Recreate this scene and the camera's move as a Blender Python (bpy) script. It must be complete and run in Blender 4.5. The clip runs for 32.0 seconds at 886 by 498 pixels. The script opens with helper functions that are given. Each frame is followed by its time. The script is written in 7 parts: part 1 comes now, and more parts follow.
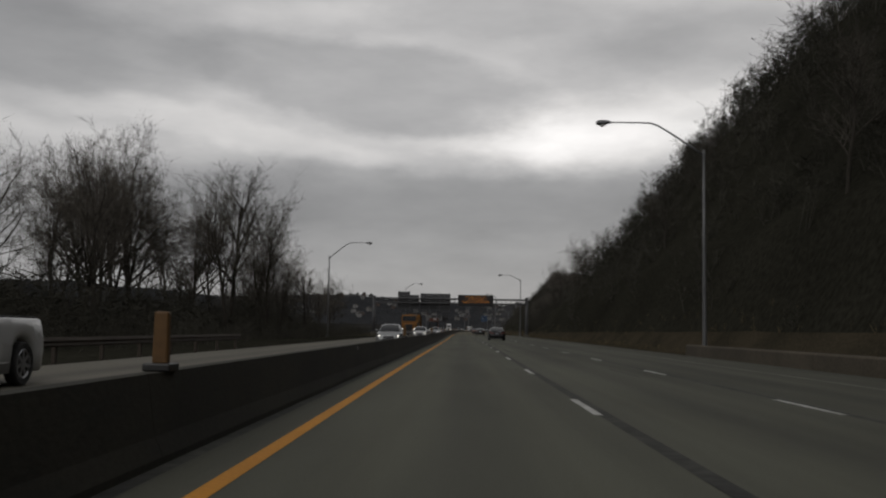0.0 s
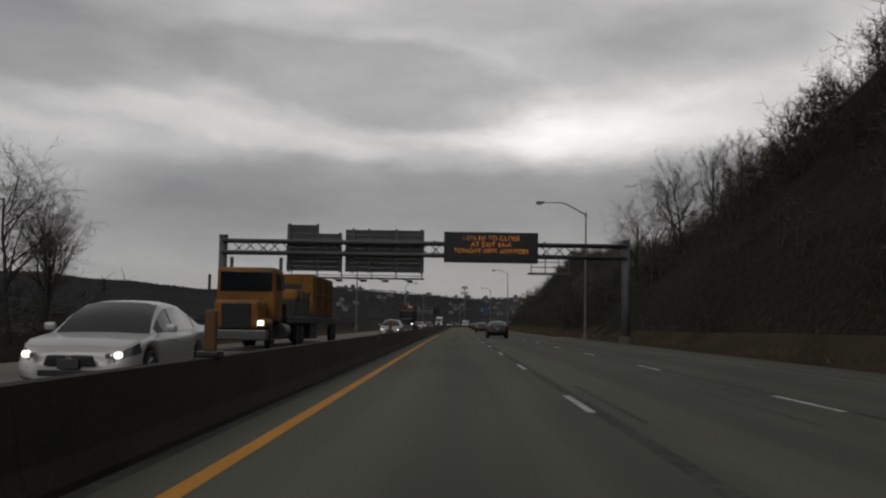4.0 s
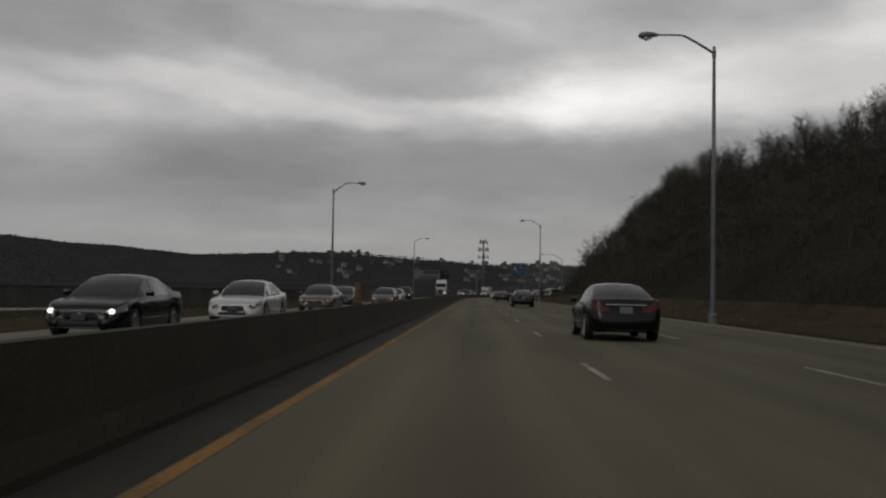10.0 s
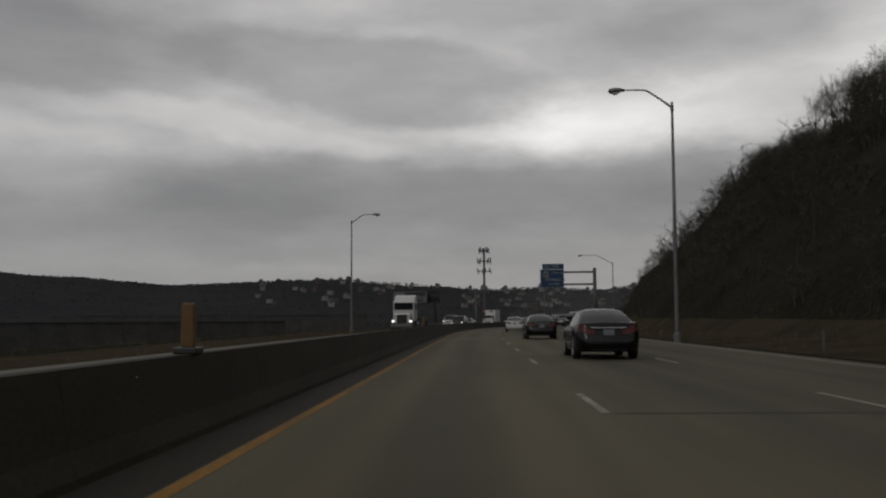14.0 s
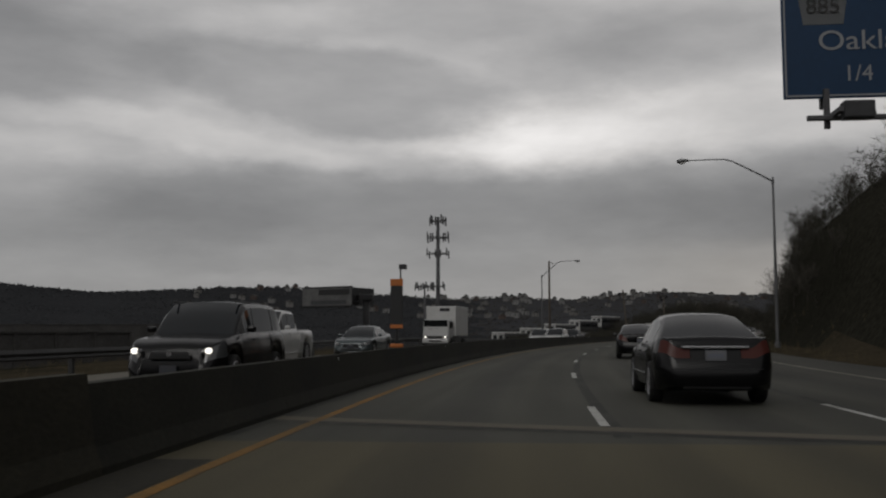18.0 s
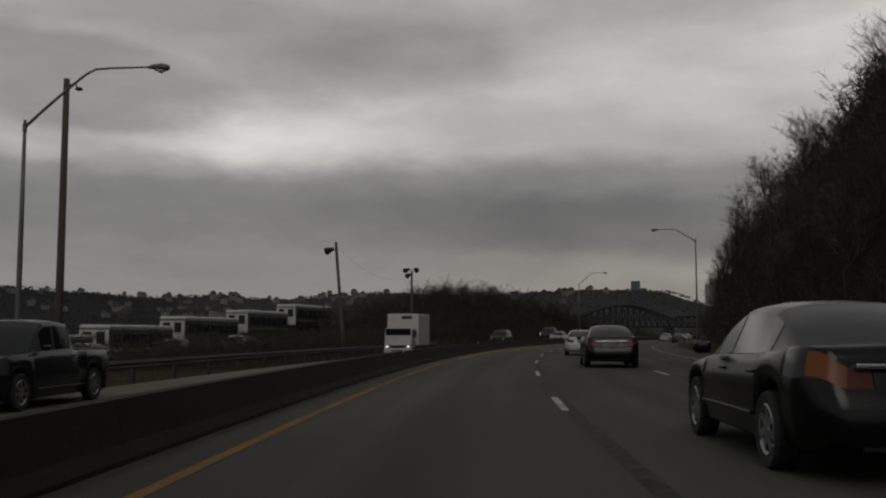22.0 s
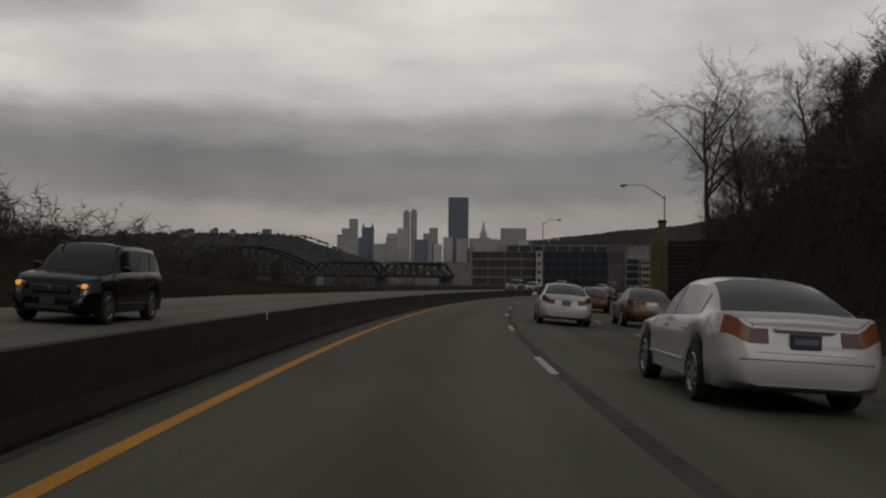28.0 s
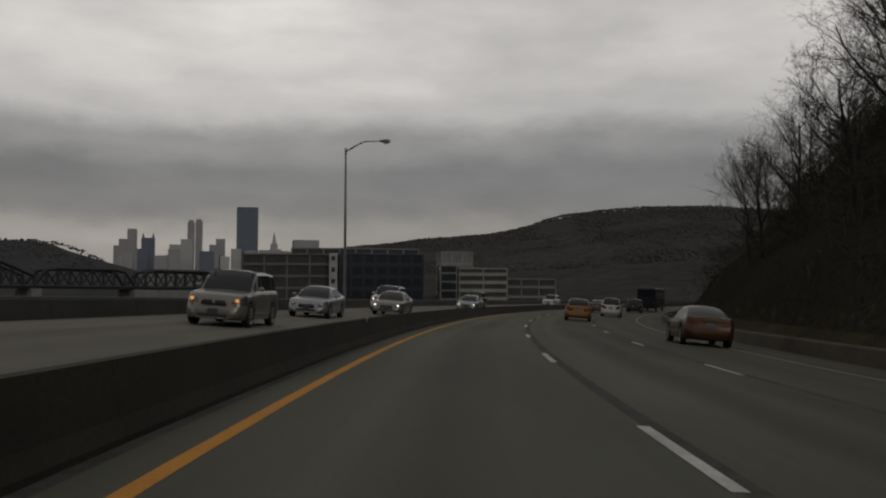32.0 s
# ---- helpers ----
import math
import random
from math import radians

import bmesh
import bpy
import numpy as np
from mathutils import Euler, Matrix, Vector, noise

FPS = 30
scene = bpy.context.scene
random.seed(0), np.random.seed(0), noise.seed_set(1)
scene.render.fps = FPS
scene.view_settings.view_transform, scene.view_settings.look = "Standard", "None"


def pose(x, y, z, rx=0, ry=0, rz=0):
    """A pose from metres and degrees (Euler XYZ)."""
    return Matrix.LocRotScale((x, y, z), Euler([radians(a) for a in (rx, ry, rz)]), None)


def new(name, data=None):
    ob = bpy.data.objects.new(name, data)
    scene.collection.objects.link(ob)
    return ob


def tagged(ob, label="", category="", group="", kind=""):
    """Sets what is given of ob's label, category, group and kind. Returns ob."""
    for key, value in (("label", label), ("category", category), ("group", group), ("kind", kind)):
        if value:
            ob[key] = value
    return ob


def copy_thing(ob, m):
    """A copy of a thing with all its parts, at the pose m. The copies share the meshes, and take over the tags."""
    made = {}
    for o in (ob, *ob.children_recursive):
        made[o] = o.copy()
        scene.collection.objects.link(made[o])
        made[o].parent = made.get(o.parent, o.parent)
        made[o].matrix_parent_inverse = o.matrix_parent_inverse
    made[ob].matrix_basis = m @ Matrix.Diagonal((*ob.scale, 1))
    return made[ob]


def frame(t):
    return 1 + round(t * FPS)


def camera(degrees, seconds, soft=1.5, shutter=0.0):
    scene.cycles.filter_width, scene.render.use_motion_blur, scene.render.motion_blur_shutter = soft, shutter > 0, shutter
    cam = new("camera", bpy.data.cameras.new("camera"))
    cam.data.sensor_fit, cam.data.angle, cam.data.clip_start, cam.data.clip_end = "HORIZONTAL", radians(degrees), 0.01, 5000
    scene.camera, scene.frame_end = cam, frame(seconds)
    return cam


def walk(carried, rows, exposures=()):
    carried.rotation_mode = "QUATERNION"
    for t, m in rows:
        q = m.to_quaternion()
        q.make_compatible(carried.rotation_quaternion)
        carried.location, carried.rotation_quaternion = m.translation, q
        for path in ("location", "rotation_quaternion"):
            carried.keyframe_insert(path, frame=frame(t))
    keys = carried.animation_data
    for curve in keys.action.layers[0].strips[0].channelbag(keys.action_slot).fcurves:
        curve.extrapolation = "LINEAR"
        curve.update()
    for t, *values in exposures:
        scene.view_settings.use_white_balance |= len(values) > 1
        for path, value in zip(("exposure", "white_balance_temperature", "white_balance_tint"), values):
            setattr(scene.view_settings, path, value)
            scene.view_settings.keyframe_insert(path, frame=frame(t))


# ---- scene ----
cam = camera(48.92, 32.0, soft=2.2)

ROWS = [
    (0.0, pose(-0.19, -3.93, 1.125, 94.71, -0.96, 0.98)),
    (0.5, pose(-0.18, 10.19, 1.125, 94.65, -0.71, 1.30)),
    (1.0, pose(-0.25, 24.27, 1.125, 95.54, -0.28, 0.98)),
    (1.5, pose(-0.24, 38.28, 1.125, 93.65, -0.90, 0.92)),
    (2.0, pose(-0.17, 52.22, 1.125, 93.98, -1.16, 1.43)),
    (2.5, pose(-0.05, 66.05, 1.125, 94.16, -0.70, 2.04)),
    (4.5, pose(0.32, 119.67, 1.125, 94.43, -0.75, 0.21)),
    (5.0, pose(0.40, 133.32, 1.125, 93.95, 0.37, 0.96)),
    (5.5, pose(0.39, 147.05, 1.125, 94.18, -0.92, 0.89)),
    (6.0, pose(0.41, 160.77, 1.125, 94.25, 0.87, -0.05)),
    (6.5, pose(0.34, 174.43, 1.125, 93.17, -0.40, 0.02)),
    (7.0, pose(0.30, 188.00, 1.125, 93.61, -2.05, 0.45)),
    (7.5, pose(0.35, 201.44, 1.125, 94.04, -0.06, 2.22)),
    (8.0, pose(0.47, 214.77, 1.125, 92.88, 0.18, 0.87)),
    (8.5, pose(0.50, 228.00, 1.125, 94.53, 0.78, 0.89)),
    (9.0, pose(0.51, 241.15, 1.125, 94.05, -1.50, 1.15)),
    (9.5, pose(0.70, 254.27, 1.125, 93.57, -1.19, 1.89)),
    (10.0, pose(0.76, 267.39, 1.125, 92.55, -0.94, 1.62)),
    (10.5, pose(0.90, 280.54, 1.125, 93.84, -1.66, 0.38)),
    (11.0, pose(1.03, 293.73, 1.125, 94.70, 0.11, 0.71)),
    (11.5, pose(1.08, 307.00, 1.125, 95.29, 1.08, 2.20)),
    (12.0, pose(1.03, 320.36, 1.125, 94.11, 0.84, 1.52)),
    (12.5, pose(1.08, 333.84, 1.125, 95.33, 0.02, 1.63)),
    (13.0, pose(1.14, 347.49, 1.125, 93.97, 0.42, 1.64)),
    (13.5, pose(1.24, 361.34, 1.125, 93.51, -0.23, 1.43)),
    (14.0, pose(1.35, 375.37, 1.125, 94.19, 0.36, 1.57)),
    (14.5, pose(1.47, 389.54, 1.125, 93.21, -0.96, 0.63)),
    (15.0, pose(1.63, 403.78, 1.125, 92.76, -1.70, 0.68)),
    (15.5, pose(1.81, 418.01, 1.125, 92.04, -0.94, 0.51)),
    (18.0, pose(4.26, 488.32, 1.125, 94.87, 0.12, -0.79)),
    (19.0, pose(7.27, 515.35, 1.125, 91.99, -1.27, -9.58)),
    (20.0, pose(11.79, 541.35, 1.125, 95.19, 0.58, -8.96)),
    (21.0, pose(18.08, 567.31, 1.125, 96.06, 0.30, -12.89)),
    (21.5, pose(21.77, 580.09, 1.125, 95.68, -0.00, -14.74)),
    (22.0, pose(25.79, 592.74, 1.125, 95.00, 0.01, -17.07)),
    (22.5, pose(30.17, 605.26, 1.125, 95.18, -0.36, -19.19)),
    (23.0, pose(34.88, 617.65, 1.125, 95.18, -1.17, -22.73)),
    (23.5, pose(39.84, 629.96, 1.125, 92.15, -2.22, -25.48)),
    (24.0, pose(45.20, 642.16, 1.125, 92.05, -2.50, -27.50)),
    (24.5, pose(50.89, 654.34, 1.125, 92.53, -1.47, -29.05)),
    (25.0, pose(57.11, 666.31, 1.125, 92.09, -0.34, -31.56)),
    (25.5, pose(63.64, 678.11, 1.125, 92.16, 1.22, -32.05)),
    (27.5, pose(92.92, 723.06, 1.125, 92.40, 0.22, -37.27)),
    (28.0, pose(100.90, 733.56, 1.125, 92.16, -0.42, -38.55)),
    (28.5, pose(109.06, 743.87, 1.125, 91.98, 0.38, -40.11)),
    (29.0, pose(117.54, 753.88, 1.125, 92.31, -0.66, -41.90)),
    (29.5, pose(126.28, 763.65, 1.125, 92.28, 0.37, -43.68)),
    (30.0, pose(135.19, 773.25, 1.125, 91.76, 0.43, -45.36)),
    (30.5, pose(144.43, 782.53, 1.125, 92.41, 0.30, -47.00)),
    (31.0, pose(153.83, 791.54, 1.125, 92.28, 0.13, -48.55)),
    (31.5, pose(163.44, 800.10, 1.125, 92.02, 0.04, -49.87)),
    (32.0, pose(173.20, 808.38, 1.125, 93.04, -0.13, -50.67)),
]
walk(cam, ROWS, [(0.0, 0.12, 6500, 10), (6.0, 0.05, 6500, 10), (12.0, -0.03, 6500, 10), (15.0, -0.10, 6500, 10), (18.0, -0.13, 6500, 10), (20.0, -0.30, 6550, 10), (22.5, -0.45, 6650, 10), (25.0, -0.25, 6700, 10), (28.0, -0.17, 6650, 10), (32.0, -0.16, 6650, 10)])

# curvature of the road every 25 m from 60 m behind the start, in 1/10 km
BEND = [-0.244, -0.674, -1.055, -1.168, -0.582, 0.311, 0.796, 0.528, -0.160, -0.733, -0.885, -0.392, 0.314, 0.594, 0.230, 0.027, -0.099, -0.507, -0.444, -1.028, -5.249, -12.792, -21.252, -26.763, -25.439, -20.827, -18.611, -19.793, -22.236, -22.366, -21.324, -20.875, -20.739, -20.760, -21.091, -21.621, -21.338, -21.303, -21.846, -22.656, -23.373, -23.982, -24.500, -24.941, -25.318, -14.957, -4.320, -0.000]

# ---- the line of the road: s along it, lat to the right of it ----
STEP = 2.0
S_GRID = np.arange(-1600.0, 4600.0 + STEP, STEP)
_k = np.interp(S_GRID, -60 + 25.0 * np.arange(len(BEND)), np.array(BEND) * 1e-4, left=0.0, right=0.0)
_h = np.concatenate([[0], np.cumsum((_k[1:] + _k[:-1]) / 2 * STEP)])
_h -= np.interp(0, S_GRID, _h)
_m = (_h[1:] + _h[:-1]) / 2
_x = np.concatenate([[0], np.cumsum(-np.sin(_m) * STEP)])
_y = np.concatenate([[0], np.cumsum(np.cos(_m) * STEP)])
_x -= np.interp(0, S_GRID, _x)
_y -= np.interp(0, S_GRID, _y)


def heading(s):
    return float(np.interp(s, S_GRID, _h))


def bank(s, lat):
    """Cross fall of the carriageways in the long bend."""
    f = 0.075 * min(1.0, max(0.0, (s - 690) / 110.0)) * min(1.0, max(0.0, (1250 - s) / 150.0))
    if lat > 1.7:
        return -f * (min(lat, 14) - 1.7)
    if lat < -2.99:
        return f * (-3.0 - max(lat, -14)) - 0.45 * min(1.0, max(0.0, (s - 560) / 40.0)) * min(1.0, max(0.0, (730 - s) / 50.0))
    return 0.0


def at(s, lat, z=0.0):
    h = heading(s)
    return Vector((float(np.interp(s, S_GRID, _x)) + lat * math.cos(h), float(np.interp(s, S_GRID, _y)) + lat * math.sin(h), z + bank(s, lat)))


def place(s, lat, z=0.0, turn=0.0):
    """A pose at s, lat that faces along the road (+y ahead), turned by that many degrees."""
    p = at(s, lat, z)
    return pose(p.x, p.y, p.z, 0, 0, math.degrees(heading(s)) + turn)

# ---- sky and light ----
world = bpy.data.worlds.new("overcast_sky")
scene.world = world
world.use_nodes = True
wn, wl = world.node_tree.nodes, world.node_tree.links
wn.clear()


def wmath(op, a, b=None, c=None, clamp=False):
    n = wn.new("ShaderNodeMath")
    n.operation, n.use_clamp = op, clamp
    for i, v in enumerate((a, b, c)):
        if v is None:
            continue
        if isinstance(v, (int, float)):
            n.inputs[i].default_value = v
        else:
            wl.new(v, n.inputs[i])
    return n.outputs[0]


tc = wn.new("ShaderNodeTexCoord")
sep = wn.new("ShaderNodeSeparateXYZ")
wl.new(tc.outputs["Generated"], sep.inputs[0])
# azimuth to the right of +y and elevation, in degrees
az = wmath("MULTIPLY", wmath("ARCTAN2", sep.outputs[0], sep.outputs[1]), 57.2958)
el = wmath("MULTIPLY", wmath("ARCSINE", wmath("MAXIMUM", sep.outputs[2], 0.0)), 57.2958)


def wjoin(x, y, z=0.0):
    n = wn.new("ShaderNodeCombineXYZ")
    for i, v in enumerate((x, y, z)):
        if isinstance(v, (int, float)):
            n.inputs[i].default_value = v
        else:
            wl.new(v, n.inputs[i])
    return n.outputs[0]


def billow(az_size, el_size, detail, rough, shift):
    """Cloud noise over the dome; three unlike fields, each about 0 in the mean."""
    n = wn.new("ShaderNodeTexNoise")
    n.inputs["Scale"].default_value, n.inputs["Detail"].default_value, n.inputs["Roughness"].default_value = 1.0, detail, rough
    wl.new(wjoin(wmath("DIVIDE", az, az_size), wmath("DIVIDE", el, el_size), shift), n.inputs["Vector"])
    q = wn.new("ShaderNodeSeparateXYZ")
    wl.new(n.outputs["Color"], q.inputs[0])
    return [wmath("SUBTRACT", q.outputs[i], 0.5) for i in range(3)]


def wspan(v, lo, hi, a, b):
    n = wn.new("ShaderNodeMapRange")
    n.interpolation_type = "SMOOTHSTEP"
    for i, x in enumerate((lo, hi, a, b)):
        n.inputs[i + 1].default_value = x
    wl.new(v, n.inputs[0])
    return n.outputs[0]


w1, w2, w3 = billow(7.0, 3.2, 7.0, 0.58, 3.1), billow(15.0, 5.0, 3.0, 0.5, 9.4), billow(5.0, 1.5, 5.0, 0.55, 5.7)
az_w = wmath("ADD", az, wmath("ADD", wmath("MULTIPLY", w1[0], 8.0), wmath("MULTIPLY", w2[0], 6.0)))
el_w = wmath("ADD", el, wmath("ADD", wmath("MULTIPLY", w1[1], 2.6), wmath("MULTIPLY", w2[1], 2.0)))


def layers(bands):
    """Brightness of the deck by elevation in degrees."""
    r = wn.new("ShaderNodeValToRGB")
    wl.new(wmath("DIVIDE", el_w, 45.0, clamp=True), r.inputs[0])
    r.color_ramp.interpolation = "EASE"
    el_ = r.color_ramp.elements
    el_[0].position, el_[0].color = 0.0, (bands[0][1],) * 3 + (1,)
    el_[1].position, el_[1].color = 1.0, (bands[-1][1],) * 3 + (1,)
    for p, c in bands[1:-1]:
        el_.new(p / 45.0).color = (c, c, c, 1)
    return r.outputs[0]


def mass(a0, e0, ra, re, tilt, amount, inner=0.55, outer=1.25):
    """One lighter or darker cloud of the deck, with ragged edges."""
    da = wmath("SUBTRACT", az_w, a0)
    de = wmath("SUBTRACT", wmath("SUBTRACT", el_w, e0), wmath("MULTIPLY", da, tilt))
    p, q = wmath("DIVIDE", da, ra), wmath("DIVIDE", de, re)
    r = wmath("SQRT", wmath("ADD", wmath("MULTIPLY", p, p), wmath("MULTIPLY", q, q)))
    return wspan(r, inner, outer, amount, 0.0)


river_deck = layers(((0, 0.32), (3.0, 0.315), (6.0, 0.285), (8.5, 0.305), (10.8, 0.49), (14.0, 0.52), (18.0, 0.46), (30.0, 0.38), (45.0, 0.38)))
city_deck = layers(((0, 0.33), (2.6, 0.335), (4.1, 0.29), (5.4, 0.225), (7.5, 0.22), (9.2, 0.31), (11.2, 0.56), (14.5, 0.69), (19.0, 0.60), (27.0, 0.40), (45.0, 0.37)))
toward = wspan(az_w, 4.0, 26.0, 0.0, 1.0)
tone = wmath("ADD", wmath("MULTIPLY", river_deck, wmath("SUBTRACT", 1.0, toward)), wmath("MULTIPLY", city_deck, toward))
# the heavy bank over the river, the bright break beside it, streaks and lesser clouds
for args in ((-5.8, 14.2, 13.0, 2.6, -0.10, -0.13, 0.75, 1.12), (-27.0, 15.8, 12.0, 4.0, -0.05, -0.21, 0.4, 1.3), (2.0, 18.5, 7.0, 1.5, 0.0, -0.05), (-9.0, 18.2, 5.0, 0.8, 0.0, 0.07, 0.1, 1.4),
             (8.0, 11.4, 9.5, 2.3, 0.04, 0.36, 0.05, 1.3), (4.0, 11.4, 4.0, 1.3, 0.1, 0.14, 0.1, 1.4), (-13.7, 11.2, 14.0, 1.0, -0.14, 0.08), (-13.4, 7.2, 8.0, 1.9, 0.0, -0.06, 0.2, 1.4), (-25.0, 8.4, 6.0, 2.4, 0.0, 0.08, 0.2, 1.4),
             (3.5, 7.2, 12.0, 1.7, 0.0, -0.03), (-9.0, 3.3, 5.5, 0.8, 0.0, 0.05, 0.1, 1.4), (15.0, 16.2, 9.0, 2.6, 0.05, -0.20, 0.3, 1.4), (29.0, 19.3, 9.0, 1.8, 0.0, -0.12, 0.2, 1.4), (60.0, 14.0, 14.0, 5.0, 0.0, -0.07, 0.1, 1.4),
             (40.5, 16.6, 6.0, 1.8, 0.0, 0.12, 0.1, 1.4), (56.0, 14.6, 8.0, 1.6, 0.1, -0.07, 0.1, 1.5), (47.0, 12.3, 10.0, 0.9, 0.05, 0.06, 0.2, 1.4), (33.0, 3.6, 10.0, 0.9, 0.0, 0.06, 0.2, 1.4), (62.0, 3.8, 8.0, 0.7, 0.05, 0.05, 0.2, 1.4), (22.0, 7.4, 9.0, 2.6, 0.05, -0.055, 0.1, 1.4)):
    tone = wmath("ADD", tone, mass(*args))
tone = wmath("MULTIPLY", tone, wmath("ADD", 1.0, wmath("ADD", wmath("MULTIPLY", w3[2], 0.34), wmath("MULTIPLY", w1[2], 0.22))))
tint = wn.new("ShaderNodeValToRGB")
wl.new(tone, tint.inputs[0])
tint.color_ramp.elements[0].position, tint.color_ramp.elements[0].color = 0.15, (1.0, 1.0, 1.015, 1)
tint.color_ramp.elements[1].position, tint.color_ramp.elements[1].color = 0.62, (1.02, 0.995, 0.975, 1)
strip = wn.new("ShaderNodeMixRGB")
wl.new(wmath("MULTIPLY", toward, wspan(el_w, 3.6, 6.0, 1.0, 0.0)), strip.inputs[0])
wl.new(tint.outputs[0], strip.inputs[1])
strip.inputs[2].default_value = (1.04, 0.985, 0.93, 1)
deck_col = wn.new("ShaderNodeVectorMath")
deck_col.operation = "SCALE"
wl.new(strip.outputs[0], deck_col.inputs[0])
wl.new(tone, deck_col.inputs["Scale"])
sky = wn.new("ShaderNodeTexSky")
sky.sky_type, sky.sun_disc = "NISHITA", False
sky.sun_elevation, sky.sun_rotation = radians(38), radians(20)
skybg = wn.new("ShaderNodeBackground")
skybg.inputs[1].default_value = 0.05
wl.new(sky.outputs[0], skybg.inputs[0])
cloudbg = wn.new("ShaderNodeBackground")
cloudbg.inputs[1].default_value = 1.0
wl.new(deck_col.outputs[0], cloudbg.inputs[0])
cover = wn.new("ShaderNodeMixShader")
cover.inputs[0].default_value = 0.96
wl.new(skybg.outputs[0], cover.inputs[1])
wl.new(cloudbg.outputs[0], cover.inputs[2])
wout = wn.new("ShaderNodeOutputWorld")
wl.new(cover.outputs[0], wout.inputs[0])

sun_data = bpy.data.lights.new("sun", "SUN")
sun_data.energy, sun_data.angle, sun_data.color = 0.5, radians(25), (1.0, 0.97, 0.93)
sun = new("sun", sun_data)
sun.matrix_world = pose(0, 0, 60, 52, 0, -20)
scene.view_settings.exposure = 0.0

# ---- materials ----
def material(name, col, rough=0.8, grain=6.0, vary=0.25, coarse=0.3, coarse_vary=0.25, bump=0.2, metal=0.0, tint=None, stretch=(1, 1, 1), rand=0.0, world_coords=False, spec=0.3):
    """A surface with fine grain, broad stains and relief."""
    m = bpy.data.materials.new(name)
    m.use_nodes = True
    n, l = m.node_tree.nodes, m.node_tree.links
    b = n["Principled BSDF"]
    b.inputs["Roughness"].default_value, b.inputs["Metallic"].default_value = rough, metal
    b.inputs["Specular IOR Level"].default_value = spec
    if world_coords:
        src = n.new("ShaderNodeNewGeometry").outputs["Position"]
    else:
        src = n.new("ShaderNodeTexCoord").outputs["Object"]
    mp = n.new("ShaderNodeMapping")
    mp.inputs["Scale"].default_value = stretch
    l.new(src, mp.inputs[0])
    fine, broad = n.new("ShaderNodeTexNoise"), n.new("ShaderNodeTexNoise")
    fine.inputs["Scale"].default_value, fine.inputs["Detail"].default_value = grain, 6
    broad.inputs["Scale"].default_value, broad.inputs["Detail"].default_value = coarse, 4
    l.new(mp.outputs[0], fine.inputs["Vector"])
    l.new(mp.outputs[0], broad.inputs["Vector"])
    c = Vector(col)
    t = Vector(tint) if tint else c * 0.6
    a = n.new("ShaderNodeMixRGB")
    a.inputs[1].default_value, a.inputs[2].default_value = (*c, 1), (*t, 1)
    r = n.new("ShaderNodeMapRange")
    r.inputs["From Min"].default_value, r.inputs["From Max"].default_value = 0.35, 0.7
    r.inputs["To Min"].default_value, r.inputs["To Max"].default_value = 0.0, min(1.0, coarse_vary * 2.5)
    l.new(broad.outputs[0], r.inputs[0])
    l.new(r.outputs[0], a.inputs[0])
    v = n.new("ShaderNodeMapRange")
    v.inputs["From Min"].default_value, v.inputs["From Max"].default_value = 0.3, 0.7
    v.inputs["To Min"].default_value, v.inputs["To Max"].default_value = 1 - vary, 1 + vary
    l.new(fine.outputs[0], v.inputs[0])
    out = v.outputs[0]
    if rand:
        oi = n.new("ShaderNodeObjectInfo")
        q = n.new("ShaderNodeMapRange")
        q.inputs["To Min"].default_value, q.inputs["To Max"].default_value = 1 - rand, 1 + rand
        l.new(oi.outputs["Random"], q.inputs[0])
        k = n.new("ShaderNodeMath")
        k.operation = "MULTIPLY"
        l.new(out, k.inputs[0])
        l.new(q.outputs[0], k.inputs[1])
        out = k.outputs[0]
    s = n.new("ShaderNodeVectorMath")
    s.operation = "SCALE"
    l.new(a.outputs[0], s.inputs[0])
    l.new(out, s.inputs["Scale"])
    l.new(s.outputs[0], b.inputs["Base Color"])
    if bump:
        bp = n.new("ShaderNodeBump")
        bp.inputs["Strength"].default_value, bp.inputs["Distance"].default_value = bump, 0.02
        l.new(fine.outputs[0], bp.inputs["Height"])
        l.new(bp.outputs[0], b.inputs["Normal"])
    return m


def plain(name, col, rough=0.5, metal=0.0, coat=0.0, spec=0.5):
    m = bpy.data.materials.new(name)
    m.use_nodes = True
    b = m.node_tree.nodes["Principled BSDF"]
    b.inputs["Base Color"].default_value = (*col, 1)
    b.inputs["Roughness"].default_value, b.inputs["Metallic"].default_value = rough, metal
    b.inputs["Specular IOR Level"].default_value, b.inputs["Coat Weight"].default_value = spec, coat
    b.inputs["Coat Roughness"].default_value = 0.06
    return m


def glowing(name, col, strength):
    m = bpy.data.materials.new(name)
    m.use_nodes = True
    b = m.node_tree.nodes["Principled BSDF"]
    b.inputs["Base Color"].default_value = (*(0.25 * c for c in col), 1)
    b.inputs["Emission Color"].default_value = (*col, 1)
    b.inputs["Emission Strength"].default_value = strength
    return m


M = {}


